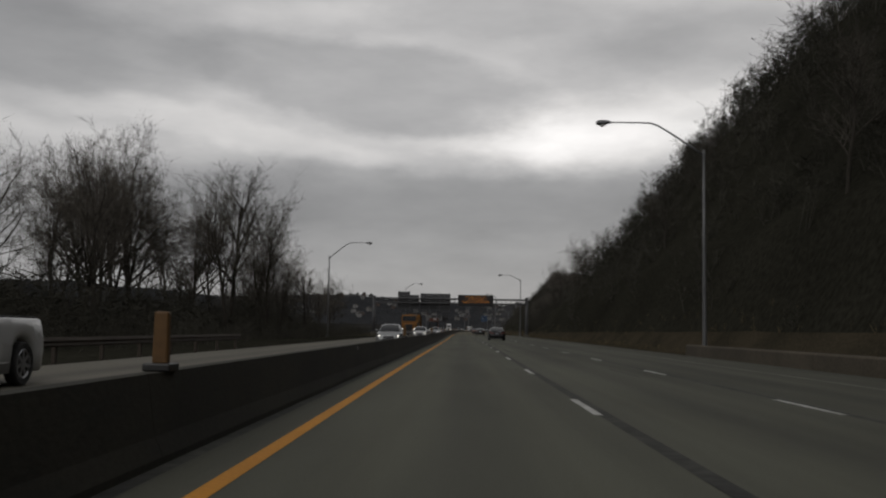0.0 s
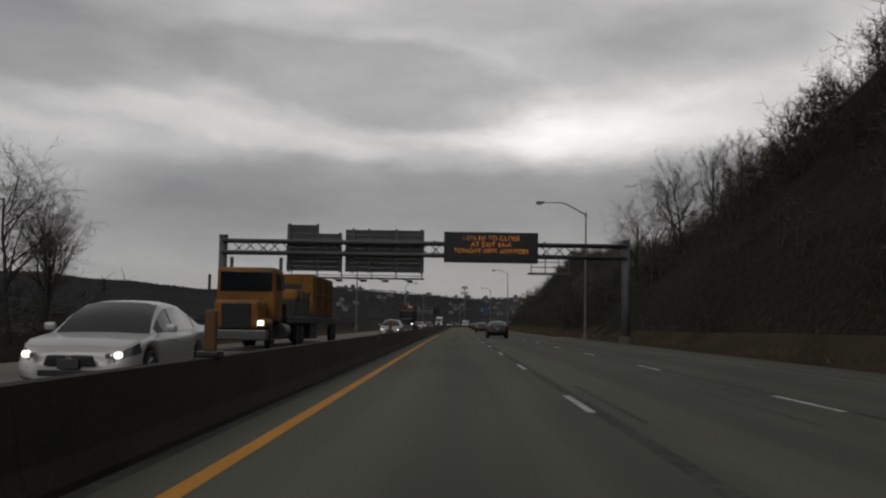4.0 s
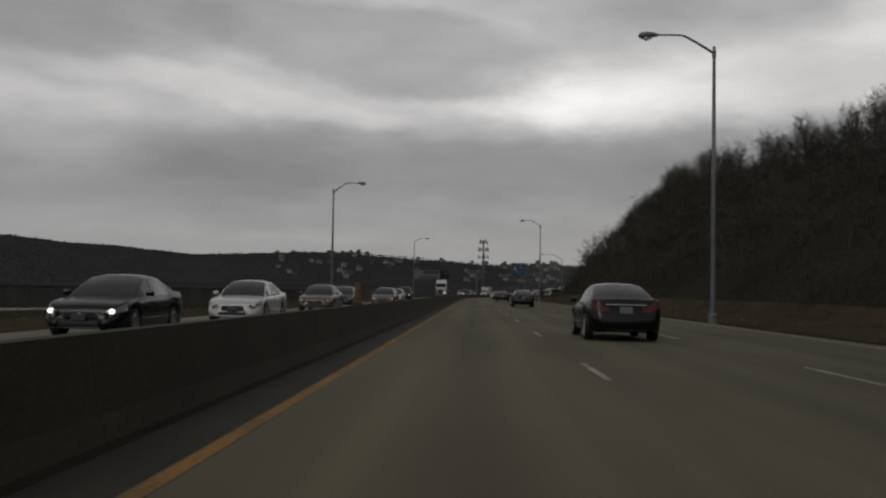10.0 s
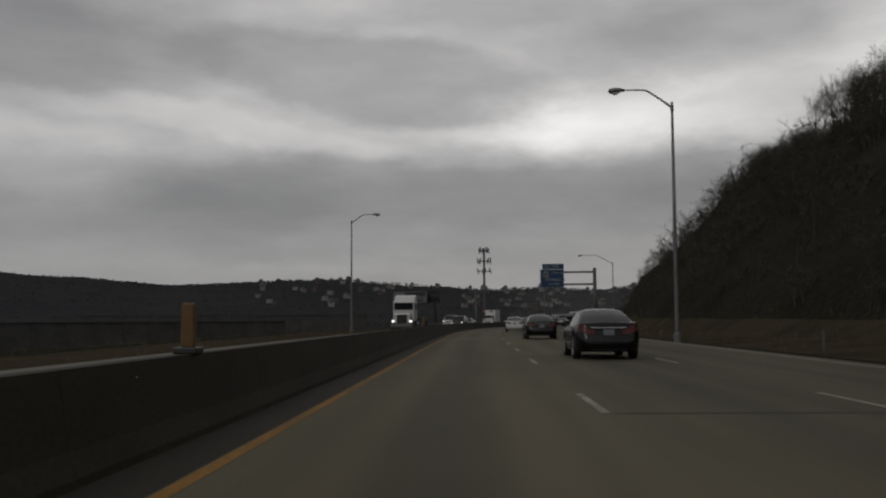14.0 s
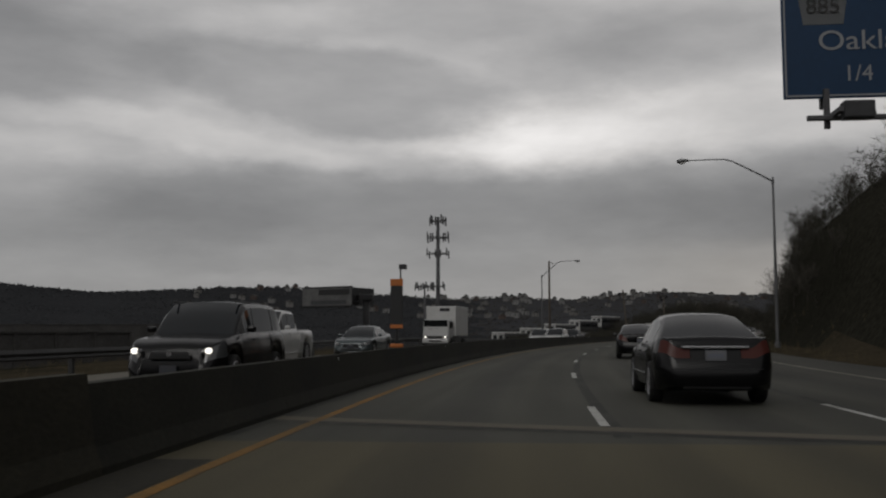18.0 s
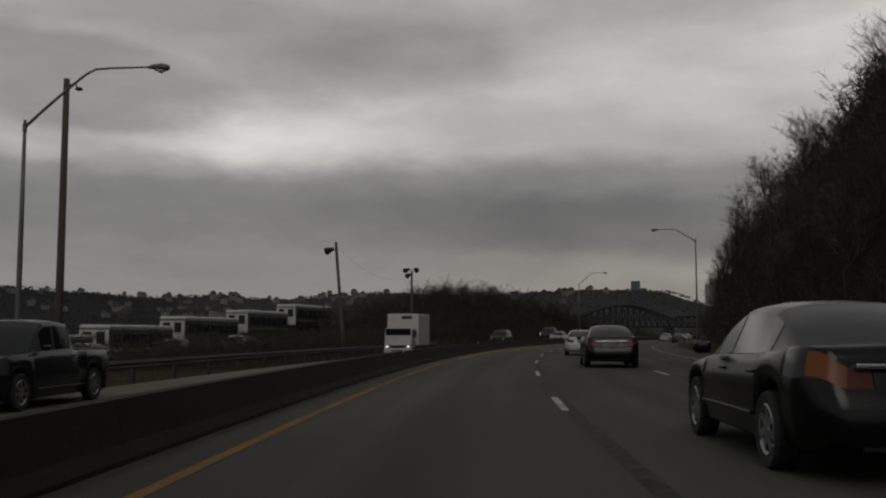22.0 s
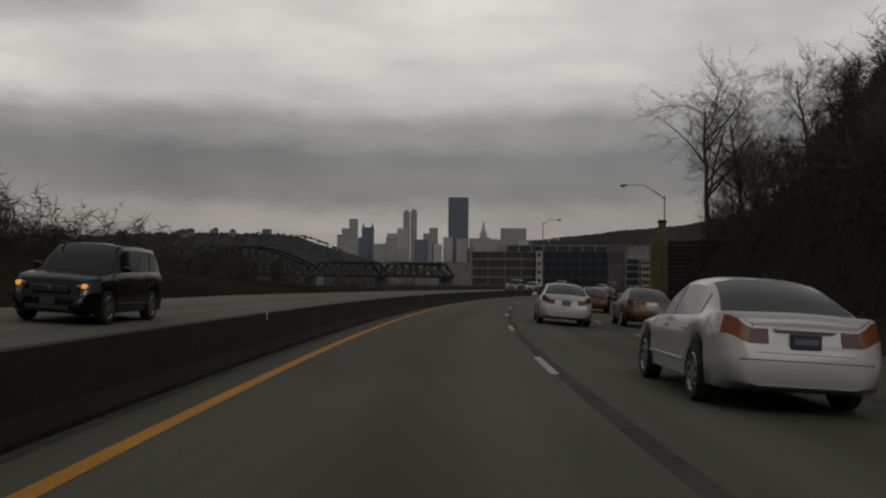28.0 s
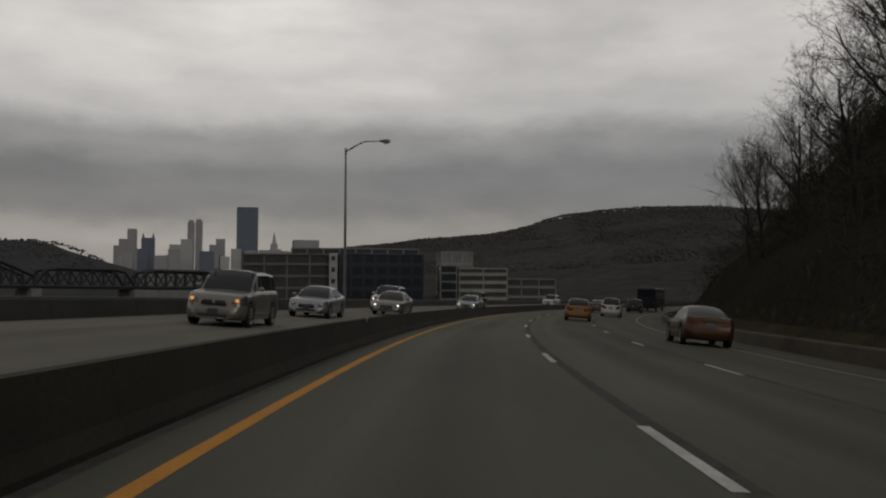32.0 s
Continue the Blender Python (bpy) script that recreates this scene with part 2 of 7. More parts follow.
def road_material(name, col, oil, pale, lane0, streak, outer=0.8):
    """Worn carriageway: lane centres stained by oil, polished wheel tracks, long streaks and mottling."""
    m = bpy.data.materials.new(name)
    m.use_nodes = True
    n, l = m.node_tree.nodes, m.node_tree.links
    b = n["Principled BSDF"]
    b.inputs["Roughness"].default_value = 0.88
    b.inputs["Specular IOR Level"].default_value = 0.25
    uvn = n.new("ShaderNodeUVMap")
    uvn.uv_map = "road"
    sp = n.new("ShaderNodeSeparateXYZ")
    l.new(uvn.outputs[0], sp.inputs[0])
    geo_ = n.new("ShaderNodeNewGeometry")

    def calc(op, a, c):
        q = n.new("ShaderNodeMath")
        q.operation = op
        for i, v in enumerate((a, c)):
            if isinstance(v, (int, float)):
                q.inputs[i].default_value = v
            else:
                l.new(v, q.inputs[i])
        return q.outputs[0]

    def tex(scale, detail, vec, stretch):
        mp = n.new("ShaderNodeMapping")
        mp.inputs["Scale"].default_value = stretch
        l.new(vec, mp.inputs[0])
        q = n.new("ShaderNodeTexNoise")
        q.inputs["Scale"].default_value, q.inputs["Detail"].default_value = scale, detail
        l.new(mp.outputs[0], q.inputs["Vector"])
        return q.outputs[0]

    def span(v, lo, hi, a, c):
        q = n.new("ShaderNodeMapRange")
        q.interpolation_type = "SMOOTHSTEP"
        for i, x in enumerate((lo, hi, a, c)):
            q.inputs[i + 1].default_value = x
        l.new(v, q.inputs[0])
        return q.outputs[0]

    # 0 at the lane's edge line, 1 at the next
    lane = calc("FRACT", calc("DIVIDE", calc("SUBTRACT", sp.outputs[0], lane0), 3.6), 0.0)
    mid = calc("ABSOLUTE", calc("SUBTRACT", lane, 0.5), 0.0)
    streaks = tex(1.0, 4, uvn.outputs[0], (1.6, 0.03, 1))
    patches = tex(1.0, 5, uvn.outputs[0], (0.35, 0.07, 1))
    grit = tex(45, 4, geo_.outputs["Position"], (1, 1, 1))
    oily = calc("MULTIPLY", span(mid, 0.0, 0.16, 1.0, 0.0), span(streaks, 0.35, 0.65, 0.35, 1.0))
    track = calc("MULTIPLY", span(calc("ABSOLUTE", calc("SUBTRACT", mid, 0.24), 0.0), 0.0, 0.13, 1.0, 0.0), span(patches, 0.3, 0.7, 0.2, 1.0))
    mix1 = n.new("ShaderNodeMixRGB")
    mix1.inputs[1].default_value, mix1.inputs[2].default_value = (*col, 1), (*pale, 1)
    l.new(track, mix1.inputs[0])
    mix2 = n.new("ShaderNodeMixRGB")
    mix2.inputs[2].default_value = (*oil, 1)
    l.new(mix1.outputs[0], mix2.inputs[1])
    l.new(oily, mix2.inputs[0])
    shade = calc("MULTIPLY", calc("MULTIPLY", span(patches, 0.3, 0.72, 1 + streak * 0.7, 1 - streak), span(streaks, 0.3, 0.7, 1 - streak * 0.5, 1 + streak * 0.5)), span(grit, 0.3, 0.7, 0.86, 1.14))
    # right of lat 2.6 the tone drops, reaching the factor outer at 5.0
    shade = calc("MULTIPLY", shade, span(sp.outputs[0], 2.6, 5.0, 1.0, outer))
    sc = n.new("ShaderNodeVectorMath")
    sc.operation = "SCALE"
    l.new(mix2.outputs[0], sc.inputs[0])
    l.new(shade, sc.inputs["Scale"])
    l.new(sc.outputs[0], b.inputs["Base Color"])
    bp = n.new("ShaderNodeBump")
    bp.inputs["Strength"].default_value, bp.inputs["Distance"].default_value = 0.25, 0.02
    l.new(grit, bp.inputs["Height"])
    l.new(bp.outputs[0], b.inputs["Normal"])
    return m


M["asphalt"] = road_material("asphalt", (0.067, 0.068, 0.051), (0.049, 0.049, 0.038), (0.080, 0.080, 0.059), -1.9, 0.22)
M["dark_asphalt"] = road_material("dark_asphalt", (0.050, 0.050, 0.041), (0.037, 0.036, 0.031), (0.060, 0.059, 0.047), -1.9, 0.25)
M["concrete_road"] = road_material("concrete_road", (0.074, 0.065, 0.040), (0.051, 0.046, 0.030), (0.090, 0.078, 0.047), -1.9, 0.22)
M["opposite"] = road_material("pale_concrete_road", (0.105, 0.098, 0.080), (0.075, 0.07, 0.058), (0.120, 0.112, 0.09), -10.6, 0.18)
M["faint_paint"] = material("faint_road_paint", (0.13, 0.125, 0.105), 0.85, 25, 0.3, 1.2, 0.45, 0.1, tint=(0.08, 0.078, 0.063), world_coords=True)
M["opposite_band"] = material("pale_joint_concrete", (0.10, 0.088, 0.066), 0.9, 20, 0.2, 0.8, 0.4, 0.1, tint=(0.075, 0.067, 0.05), world_coords=True)
# far ridges: the haze of distance is put into their lighter base colours
M["bare_ridge"] = material("haze_bare_ridge", (0.052, 0.053, 0.056), 1.0, 0.2, 0.15, 0.012, 0.35, 0.0, tint=(0.043, 0.044, 0.047), world_coords=True, spec=0.0)
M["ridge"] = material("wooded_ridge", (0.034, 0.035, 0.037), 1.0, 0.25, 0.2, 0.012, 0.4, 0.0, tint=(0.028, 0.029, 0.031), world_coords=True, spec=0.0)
M["brown_ridge"] = material("haze_brown_ridge", (0.054, 0.052, 0.049), 1.0, 0.12, 0.2, 0.012, 0.4, 0.0, tint=(0.042, 0.041, 0.039), world_coords=True, spec=0.0)
M["tar"] = material("tar", (0.022, 0.022, 0.020), 0.95, 5, 0.45, 0.5, 0.45, 0.2, tint=(0.045, 0.045, 0.038), world_coords=True)
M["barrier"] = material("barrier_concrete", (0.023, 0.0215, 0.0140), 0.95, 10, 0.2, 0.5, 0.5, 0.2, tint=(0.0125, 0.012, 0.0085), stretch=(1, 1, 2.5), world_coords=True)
# lower tone than the first barrier concrete, for sections from s = 496
M["darker_barrier"] = material("darker_barrier_concrete", (0.0185, 0.0178, 0.0115), 0.95, 10, 0.2, 0.5, 0.5, 0.2, tint=(0.0105, 0.0102, 0.0072), stretch=(1, 1, 2.5), world_coords=True)
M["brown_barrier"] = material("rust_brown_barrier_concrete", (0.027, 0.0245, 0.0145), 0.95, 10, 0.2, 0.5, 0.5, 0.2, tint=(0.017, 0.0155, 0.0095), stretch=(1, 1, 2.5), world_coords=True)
# dark olive strip; shade at the barrier foot is put into its colour
M["gutter"] = material("gutter_shade", (0.017, 0.0155, 0.0105), 0.95, 14, 0.25, 0.5, 0.4, 0.2, tint=(0.026, 0.0235, 0.016), world_coords=True)
M["faded_yellow"] = material("faded_yellow_road_paint", (0.20, 0.098, 0.016), 0.85, 18, 0.25, 0.5, 0.45, 0.1, tint=(0.095, 0.06, 0.02), world_coords=True)
M["parapet"] = material("parapet_concrete", (0.115, 0.108, 0.09), 0.95, 12, 0.2, 0.4, 0.4, 0.3, tint=(0.065, 0.06, 0.05), world_coords=True)
M["white_paint"] = material("white_road_paint", (0.42, 0.42, 0.40), 0.8, 25, 0.2, 1.2, 0.4, 0.1, tint=(0.22, 0.22, 0.2), world_coords=True)
M["worn_paint"] = material("worn_road_paint", (0.26, 0.24, 0.2), 0.85, 25, 0.3, 1.2, 0.45, 0.1, tint=(0.13, 0.115, 0.09), world_coords=True)
M["yellow_paint"] = material("yellow_road_paint", (0.44, 0.19, 0.014), 0.8, 20, 0.15, 0.6, 0.3, 0.1, tint=(0.34, 0.145, 0.012), world_coords=True)
M["ground"] = material("winter_ground", (0.027, 0.026, 0.020), 1.0, 3.0, 0.35, 0.05, 0.35, 0.6, tint=(0.016, 0.0156, 0.012), world_coords=True, spec=0.0)
M["grass"] = material("dry_grass_ground", (0.050, 0.042, 0.029), 1.0, 9.0, 0.3, 0.25, 0.35, 0.8, tint=(0.028, 0.025, 0.018), world_coords=True, spec=0.0)
M["bark"] = material("bark", (0.05, 0.045, 0.038), 0.95, 20, 0.25, 1.5, 0.3, 0.3, spec=0.1)
M["twig"] = material("twigs", (0.095, 0.086, 0.074), 0.95, 8, 0.25, 0.4, 0.3, 0.0, spec=0.05, rand=0.25)
M["scrub"] = material("scrub_stems", (0.064, 0.061, 0.051), 1.0, 1.2, 0.18, 0.06, 0.4, 0.0, tint=(0.038, 0.037, 0.030), world_coords=True, spec=0.0)
M["galv"] = material("galvanised_steel", (0.15, 0.152, 0.155), 0.55, 12, 0.15, 1.0, 0.3, 0.05, metal=0.6, tint=(0.10, 0.10, 0.105))
M["rust"] = material("rusted_rail", (0.062, 0.050, 0.040), 0.8, 15, 0.3, 0.8, 0.4, 0.2, metal=0.2)
M["dark_steel"] = material("dark_steel", (0.03, 0.03, 0.031), 0.6, 10, 0.2, 0.5, 0.3, 0.1, metal=0.3)


# ---- mesh helpers ----
def mesh_object(name, verts, faces, mat, parent=None, label="", smooth=False):
    me = bpy.data.meshes.new(name)
    me.from_pydata([tuple(v) for v in verts], [], [tuple(f) for f in faces])
    me.update()
    if smooth:
        me.polygons.foreach_set("use_smooth", [True] * len(me.polygons))
    me.materials.append(mat)
    ob = new(name, me)
    if parent is not None:
        ob.parent = parent
    if label:
        tagged(ob, label)
    return ob


def part(name, bm, mat, parent=None, label="", smooth=False):
    """Links a bmesh as one mesh object under a thing or a part."""
    me = bpy.data.meshes.new(name)
    bm.normal_update()
    bm.to_mesh(me)
    bm.free()
    if smooth:
        me.polygons.foreach_set("use_smooth", [True] * len(me.polygons))
    me.materials.append(mat)
    ob = new(name, me)
    if parent is not None:
        ob.parent = parent
    if label:
        tagged(ob, label)
    return ob


def thing(name, label, category, group="", kind="", m=None):
    ob = new(name)
    ob.empty_display_size = 0.2
    if m is not None:
        ob.matrix_basis = m
    return tagged(ob, label, category, group, kind)


def add_box(bm, size, centre=(0, 0, 0), bevel=0.0, taper=1.0, turn=None):
    r = bmesh.ops.create_cube(bm, size=1.0)
    vs = r["verts"]
    for v in vs:
        k = taper if v.co.z > 0 else 1.0
        v.co = Vector((v.co.x * size[0] * k, v.co.y * size[1] * k, v.co.z * size[2]))
    if bevel:
        es = list({e for v in vs for e in v.link_edges})
        out = bmesh.ops.bevel(bm, geom=es, offset=bevel, segments=2, affect="EDGES", profile=0.5)
        vs = list({v for f in out["faces"] for v in f.verts} | {v for v in vs if v.is_valid})
    for v in vs:
        if turn is not None:
            v.co = turn @ v.co
        v.co += Vector(centre)
    return vs


def box(size, centre=(0, 0, 0), bevel=0.0, taper=1.0):
    bm = bmesh.new()
    add_box(bm, size, centre, bevel, taper)
    return bm


def add_tube(bm, pts, radii, sides=8, cap=True):
    """A tube through the points with those radii."""
    rings = []
    n = len(pts)
    pts = [Vector(p) for p in pts]
    for i, p in enumerate(pts):
        d = (pts[min(i + 1, n - 1)] - pts[max(i - 1, 0)]).normalized()
        u = d.orthogonal().normalized() if abs(d.z) > 0.9 else d.cross(Vector((0, 0, 1))).normalized()
        w = d.cross(u)
        r = radii[i] if isinstance(radii, (list, tuple)) else radii
        rings.append([bm.verts.new(p + (u * math.cos(a) + w * math.sin(a)) * r) for a in (2 * math.pi * k / sides for k in range(sides))])
    for a, b in zip(rings, rings[1:]):
        for k in range(sides):
            bm.faces.new((a[k], a[(k + 1) % sides], b[(k + 1) % sides], b[k]))
    if cap:
        bm.faces.new(rings[0][::-1])
        bm.faces.new(rings[-1])
    return rings


def tube(pts, radii, sides=8):
    bm = bmesh.new()
    add_tube(bm, pts, radii, sides)
    return bm


def sweep(name, profile, s0, s1, step, mat, parent=None, label="", closed=True, uv=False):
    """A cross section of (lat, z) points carried along the road."""
    n = max(1, int(round((s1 - s0) / step)))
    verts, faces = [], []
    k = len(profile)
    for i in range(n + 1):
        s = s0 + (s1 - s0) * i / n
        for lat, z in profile:
            verts.append(at(s, lat, z))
    for i in range(n):
        for j in range(k if closed else k - 1):
            a, b = i * k + j, i * k + (j + 1) % k
            faces.append((a, b, b + k, a + k))
    if closed:
        faces.append(tuple(range(k))[::-1])
        faces.append(tuple(range(n * k, n * k + k)))
    ob = mesh_object(name, verts, faces, mat, parent, label)
    if uv:
        layer = ob.data.uv_layers.new(name="road")
        for lp in ob.data.loops:
            i, j = divmod(lp.vertex_index, k)
            layer.data[lp.index].uv = (profile[j][0], s0 + (s1 - s0) * i / n)
    return ob

# ---- the ground ----
RIDGE = [(-80, 55), (-30, 76), (-26, 64), (-22.5, 60), (-19, 54), (-15.5, 58), (-12, 60), (-8, 60), (-5, 54), (-1, 48), (2, 42), (5, 48), (8.6, 44), (12, 52), (13.5, 56), (15, 56), (17.4, 51), (20, 51), (22, 58), (25, 60), (27, 60), (29, 54), (30, 45), (31.5, 26), (33, 10.6), (38, 12), (40, 50), (43, 61), (45, 67), (47, 72), (49, 80), (50.2, 89), (52, 95), (54, 96), (56, 94), (60, 93), (75, 80), (110, 80)]
# height and start of the wooded bank on the right, along the road
HILL = [(-300, 40), (20, 40), (110, 37), (180, 30), (235, 22), (262, 17.0), (300, 14.4), (350, 17.5), (395, 19.5), (430, 20.8), (465, 23.5), (520, 26), (600, 26.5), (660, 28), (740, 34), (820, 31), (880, 25), (960, 28), (1060, 28), (1200, 30), (1500, 30)]
HILL_FOOT = [(-300, 14), (200, 14.5), (230, 17), (500, 17), (545, 14.2), (780, 13.5), (1100, 13.0), (1300, 14)]
LEFT_EDGE = [(-300, 30), (170, 30), (240, 24), (520, 18), (660, 22), (720, 40), (800, 36), (850, 18), (1500, 16)]


def table(tab, x):
    return float(np.interp(x, [p[0] for p in tab], [p[1] for p in tab]))


def smooth01(x):
    x = min(1.0, max(0.0, x))
    return x * x * (3 - 2 * x)


def far_height(x, y):
    d = Vector((x, y - 500.0))
    r, az = d.length, math.degrees(math.atan2(x, y - 500.0))
    top = table(RIDGE, az)
    n = noise.fractal(Vector((x / 260.0, y / 260.0, 0.3)), 0.9, 2.1, 4) * 8
    rise = smooth01((r - 600) / 800.0)
    z = -9 + (top + 9) * rise + n * rise
    if r > 1400:
        z += (r - 1400) * 0.012
    return z


def ground_height(s, lat):
    if lat >= -11.0 and lat <= 11.6:
        return -0.12 + bank(s, lat)
    if lat > 0:
        foot, top = table(HILL_FOOT, s), table(HILL, s)
        if lat < foot:
            return -0.12 + bank(s, lat) + 0.25 * smooth01((lat - 11.6) / max(0.5, foot - 11.6))
        u = (lat - foot) / 30.0
        z = 0.13 + bank(s, lat) + top * (0.16 * min(u, 0.12) / 0.12 + 0.84 * smooth01((u - 0.05) / 1.0) ** 0.85 if u < 1.05 else 1.0)
        z += 4.5 * smooth01((s - 530) / 40.0) * smooth01((830 - s) / 40.0) * smooth01((lat - foot) / 4.5)
        p = at(s, lat)
        z += noise.fractal(Vector((p.x / 9.0, p.y / 9.0, 0)), 0.8, 2.1, 3) * 1.1 * min(1.0, u * 3)
        return z + max(0.0, lat - foot - 32) * 0.03
    d = -lat
    edge = table(LEFT_EDGE, s)
    p = at(s, lat)
    low = -0.15 + bank(s, lat) + 0.0
    if d > edge:
        fall = smooth01((d - edge) / 40.0)
        near = low * (1 - fall) - 9 * fall + noise.noise(Vector((p.x / 14.0, p.y / 14.0, 2))) * 0.7 * fall
    else:
        near = low + 0.12 * noise.noise(Vector((p.x / 6.0, p.y / 6.0, 5))) * smooth01((d - 11) / 3.0)
    if d > 110:
        f = smooth01((d - 110) / 250.0)
        near = near * (1 - f) + far_height(p.x, p.y) * f
    # the yard and wooded knoll inside the bend
    k = 6.0 * math.exp(-((s - 748) / (42.0 if s < 748 else 66.0)) ** 2) * math.exp(-((d - 27) / 10.0) ** 2)
    return near + k


rows_s = [-1500, -900, -500, -300, -200, -150] + [float(v) for v in range(-120, 1131, 6)] + [1140, 1155, 1170, 1185] + [float(v) for v in range(1200, 2400, 40)] + [2400, 2500, 2650, 2800, 3000, 3300, 3600, 4000, 4400]
cols = [-4200, -3600, -3000, -2500, -2100, -1800, -1550, -1350, -1200, -1050, -920, -800, -690, -590, -500, -420, -350, -290, -240, -195, -160, -130, -108, -92, -78, -66, -56, -48, -41, -35, -30, -26, -22, -18, -14.5, -12.5, -11, -3, 5, 11.5, 12.2, 13, 14, 15, 16.5, 18, 20, 22, 24, 26.5, 29, 32, 35, 38, 42, 47, 54, 64, 80, 105, 140, 190, 260]
gv, gf = [], []
for s in rows_s:
    for c in cols:
        p = at(s, c)
        gv.append((p.x, p.y, ground_height(s, c)))
nc = len(cols)
for i in range(len(rows_s) - 1):
    for j in range(nc - 1):
        a = i * nc + j
        gf.append((a, a + 1, a + 1 + nc, a + nc))
ground = mesh_object("ground", gv, gf, M["ground"], smooth=True)
# bare brown earth and dead grass on both verges
ground.data.materials.append(M["grass"])
ground.data.materials.append(M["ridge"])
ground.data.materials.append(M["bare_ridge"])
for i in range(len(rows_s) - 1):
    for j in range(nc - 1):
        near_right = 11.4 < cols[j] < table(HILL_FOOT, rows_s[i]) - 0.2
        near_left = -19 < cols[j] < -10.5 and 150 < rows_s[i] < 640
        if near_right or near_left:
            ground.data.polygons[i * (nc - 1) + j].material_index = 1
        # far faces take the ridge colours that carry the haze
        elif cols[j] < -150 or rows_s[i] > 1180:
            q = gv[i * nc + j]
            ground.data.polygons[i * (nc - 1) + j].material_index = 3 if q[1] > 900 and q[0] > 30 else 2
# the far wooded ridge past the end of the bend
rv, rf = [], []
RA, RR = [float(a) for a in range(36, 92, 2)], [560, 620, 680, 740, 800, 870, 950, 1040, 1140, 1250, 1380, 1520, 1700, 1900, 2200]
for a in RA:
    for r_ in RR:
        x, y = r_ * math.sin(math.radians(a)), 500 + r_ * math.cos(math.radians(a))
        rv.append((x, y, far_height(x, y) - (4.0 if r_ < 600 else 0.0)))
for i in range(len(RA) - 1):
    for j in range(len(RR) - 1):
        a = i * len(RR) + j
        rf.append((a, a + 1, a + 1 + len(RR), a + len(RR)))
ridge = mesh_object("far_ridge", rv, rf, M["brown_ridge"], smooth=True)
tagged(ridge, "brown wooded ridge beyond the bend", "hill", kind="structure")
tagged(ground, "dark winter ground rising to wooded hills", "ground", kind="structure")

# ---- carriageways ----
road = thing("road", "three-lane highway carriageway of dark asphalt and tan concrete", "road", kind="structure")
sweep("asphalt_surface", [(-2.9, 0), (11.2, 0), (11.2, -0.1), (-2.9, -0.1)], -120, 208, 4, M["asphalt"], road, "grey-green worn asphalt", uv=True)
sweep("concrete_surface", [(-2.9, 0), (9.9, 0), (9.9, -0.1), (-2.9, -0.1)], 208, 498.5, 4, M["concrete_road"], road, "tan worn concrete", uv=True)
BEND_ROAD = [(-2.9, 0), (1.7, 0), (5.3, 0), (11.2, 0), (11.2, -0.1), (-2.9, -0.1)]
sweep("asphalt_surface", BEND_ROAD, 498.5, 660, 4, M["dark_asphalt"], road, "newer dark grey asphalt", uv=True)
sweep("asphalt_surface", BEND_ROAD, 660, 1150, 4, M["asphalt"], road, "grey-green worn asphalt", uv=True)
opposite = thing("opposite_road", "opposite highway carriageway of pale worn concrete", "road", kind="structure")
sweep("concrete_surface", [(-11.1, 0), (-3.0, 0), (-3.0, -0.1), (-11.1, -0.1)], -120, 1150, 4, M["opposite"], opposite, uv=True)

# median barrier, section by section
median = thing("median_barrier", "grimy concrete median barrier dividing the carriageways", "barrier", kind="structure")
JERSEY = [(-3.12, 0.0), (-3.12, 0.08), (-2.98, 0.26), (-2.88, 0.72), (-2.72, 0.72), (-2.64, 0.22), (-2.57, 0.06), (-2.57, 0.0)]


def barrier_top(s):
    return 0.80 if 205 < s < 496 else 0.72 - 0.17 * min(1.0, max(0.0, (s - 560) / 40.0)) + 0.10 * min(1.0, max(0.0, (s - 660) / 60.0))


s = -110.0
while s < 1120:
    tall = barrier_top(s + 3) / 0.72
    sweep("barrier_section", [(l_, z_ * tall) for l_, z_ in JERSEY], s, s + 5.996, 3.0, M["barrier"] if s < 205 else M["brown_barrier"] if s < 496 else M["darker_barrier"], median)
    s += 6.0

# transverse joints and dark patches in the surface
for a, skew in ((207.6, 0.9), (500.6, -3.6)):
    for da, wide, mt, nm in ((0.0, 0.28, "tar", "dark transverse joint"), (0.34, 0.5, "opposite_band", "pale worn band beside the joint")):
        cells = 12
        ends = [(-2.5 + 12.2 * q / cells, a + da + skew * q / cells) for q in range(cells + 1)]
        verts = [at(s_, l_, 0.0035) for l_, s_ in ends] + [at(s_ + wide, l_, 0.0035) for l_, s_ in ends]
        mesh_object("joint", verts, [(q, q + 1, q + cells + 2, q + cells + 1) for q in range(cells)], M[mt], road, nm)
rj = random.Random(3)
for k in range(18):
    a = 222 + 15.0 * k + rj.uniform(-1, 1)
    l0, l1 = rj.choice(((-2.0, 1.6), (1.8, 5.2), (-2.0, 5.2), (5.4, 9.2)))
    sweep("joint", [(l0, 0.0035), (l1, 0.0035)], a, a + rj.uniform(0.05, 0.10), 0.2, M["tar"], road, closed=False)
for k in range(26):
    a = rj.choice((rj.uniform(0, 200), rj.uniform(500, 900)))
    l0 = rj.choice((2.3, 2.6, 4.3, 5.9, 7.6)) + rj.uniform(-0.2, 0.2)
    sweep("crack_seal", [(l0, 0.0035), (l0 + rj.uniform(0.05, 0.09), 0.0035)], a, a + rj.uniform(3, 11), 1.0, M["tar"], road, closed=False)

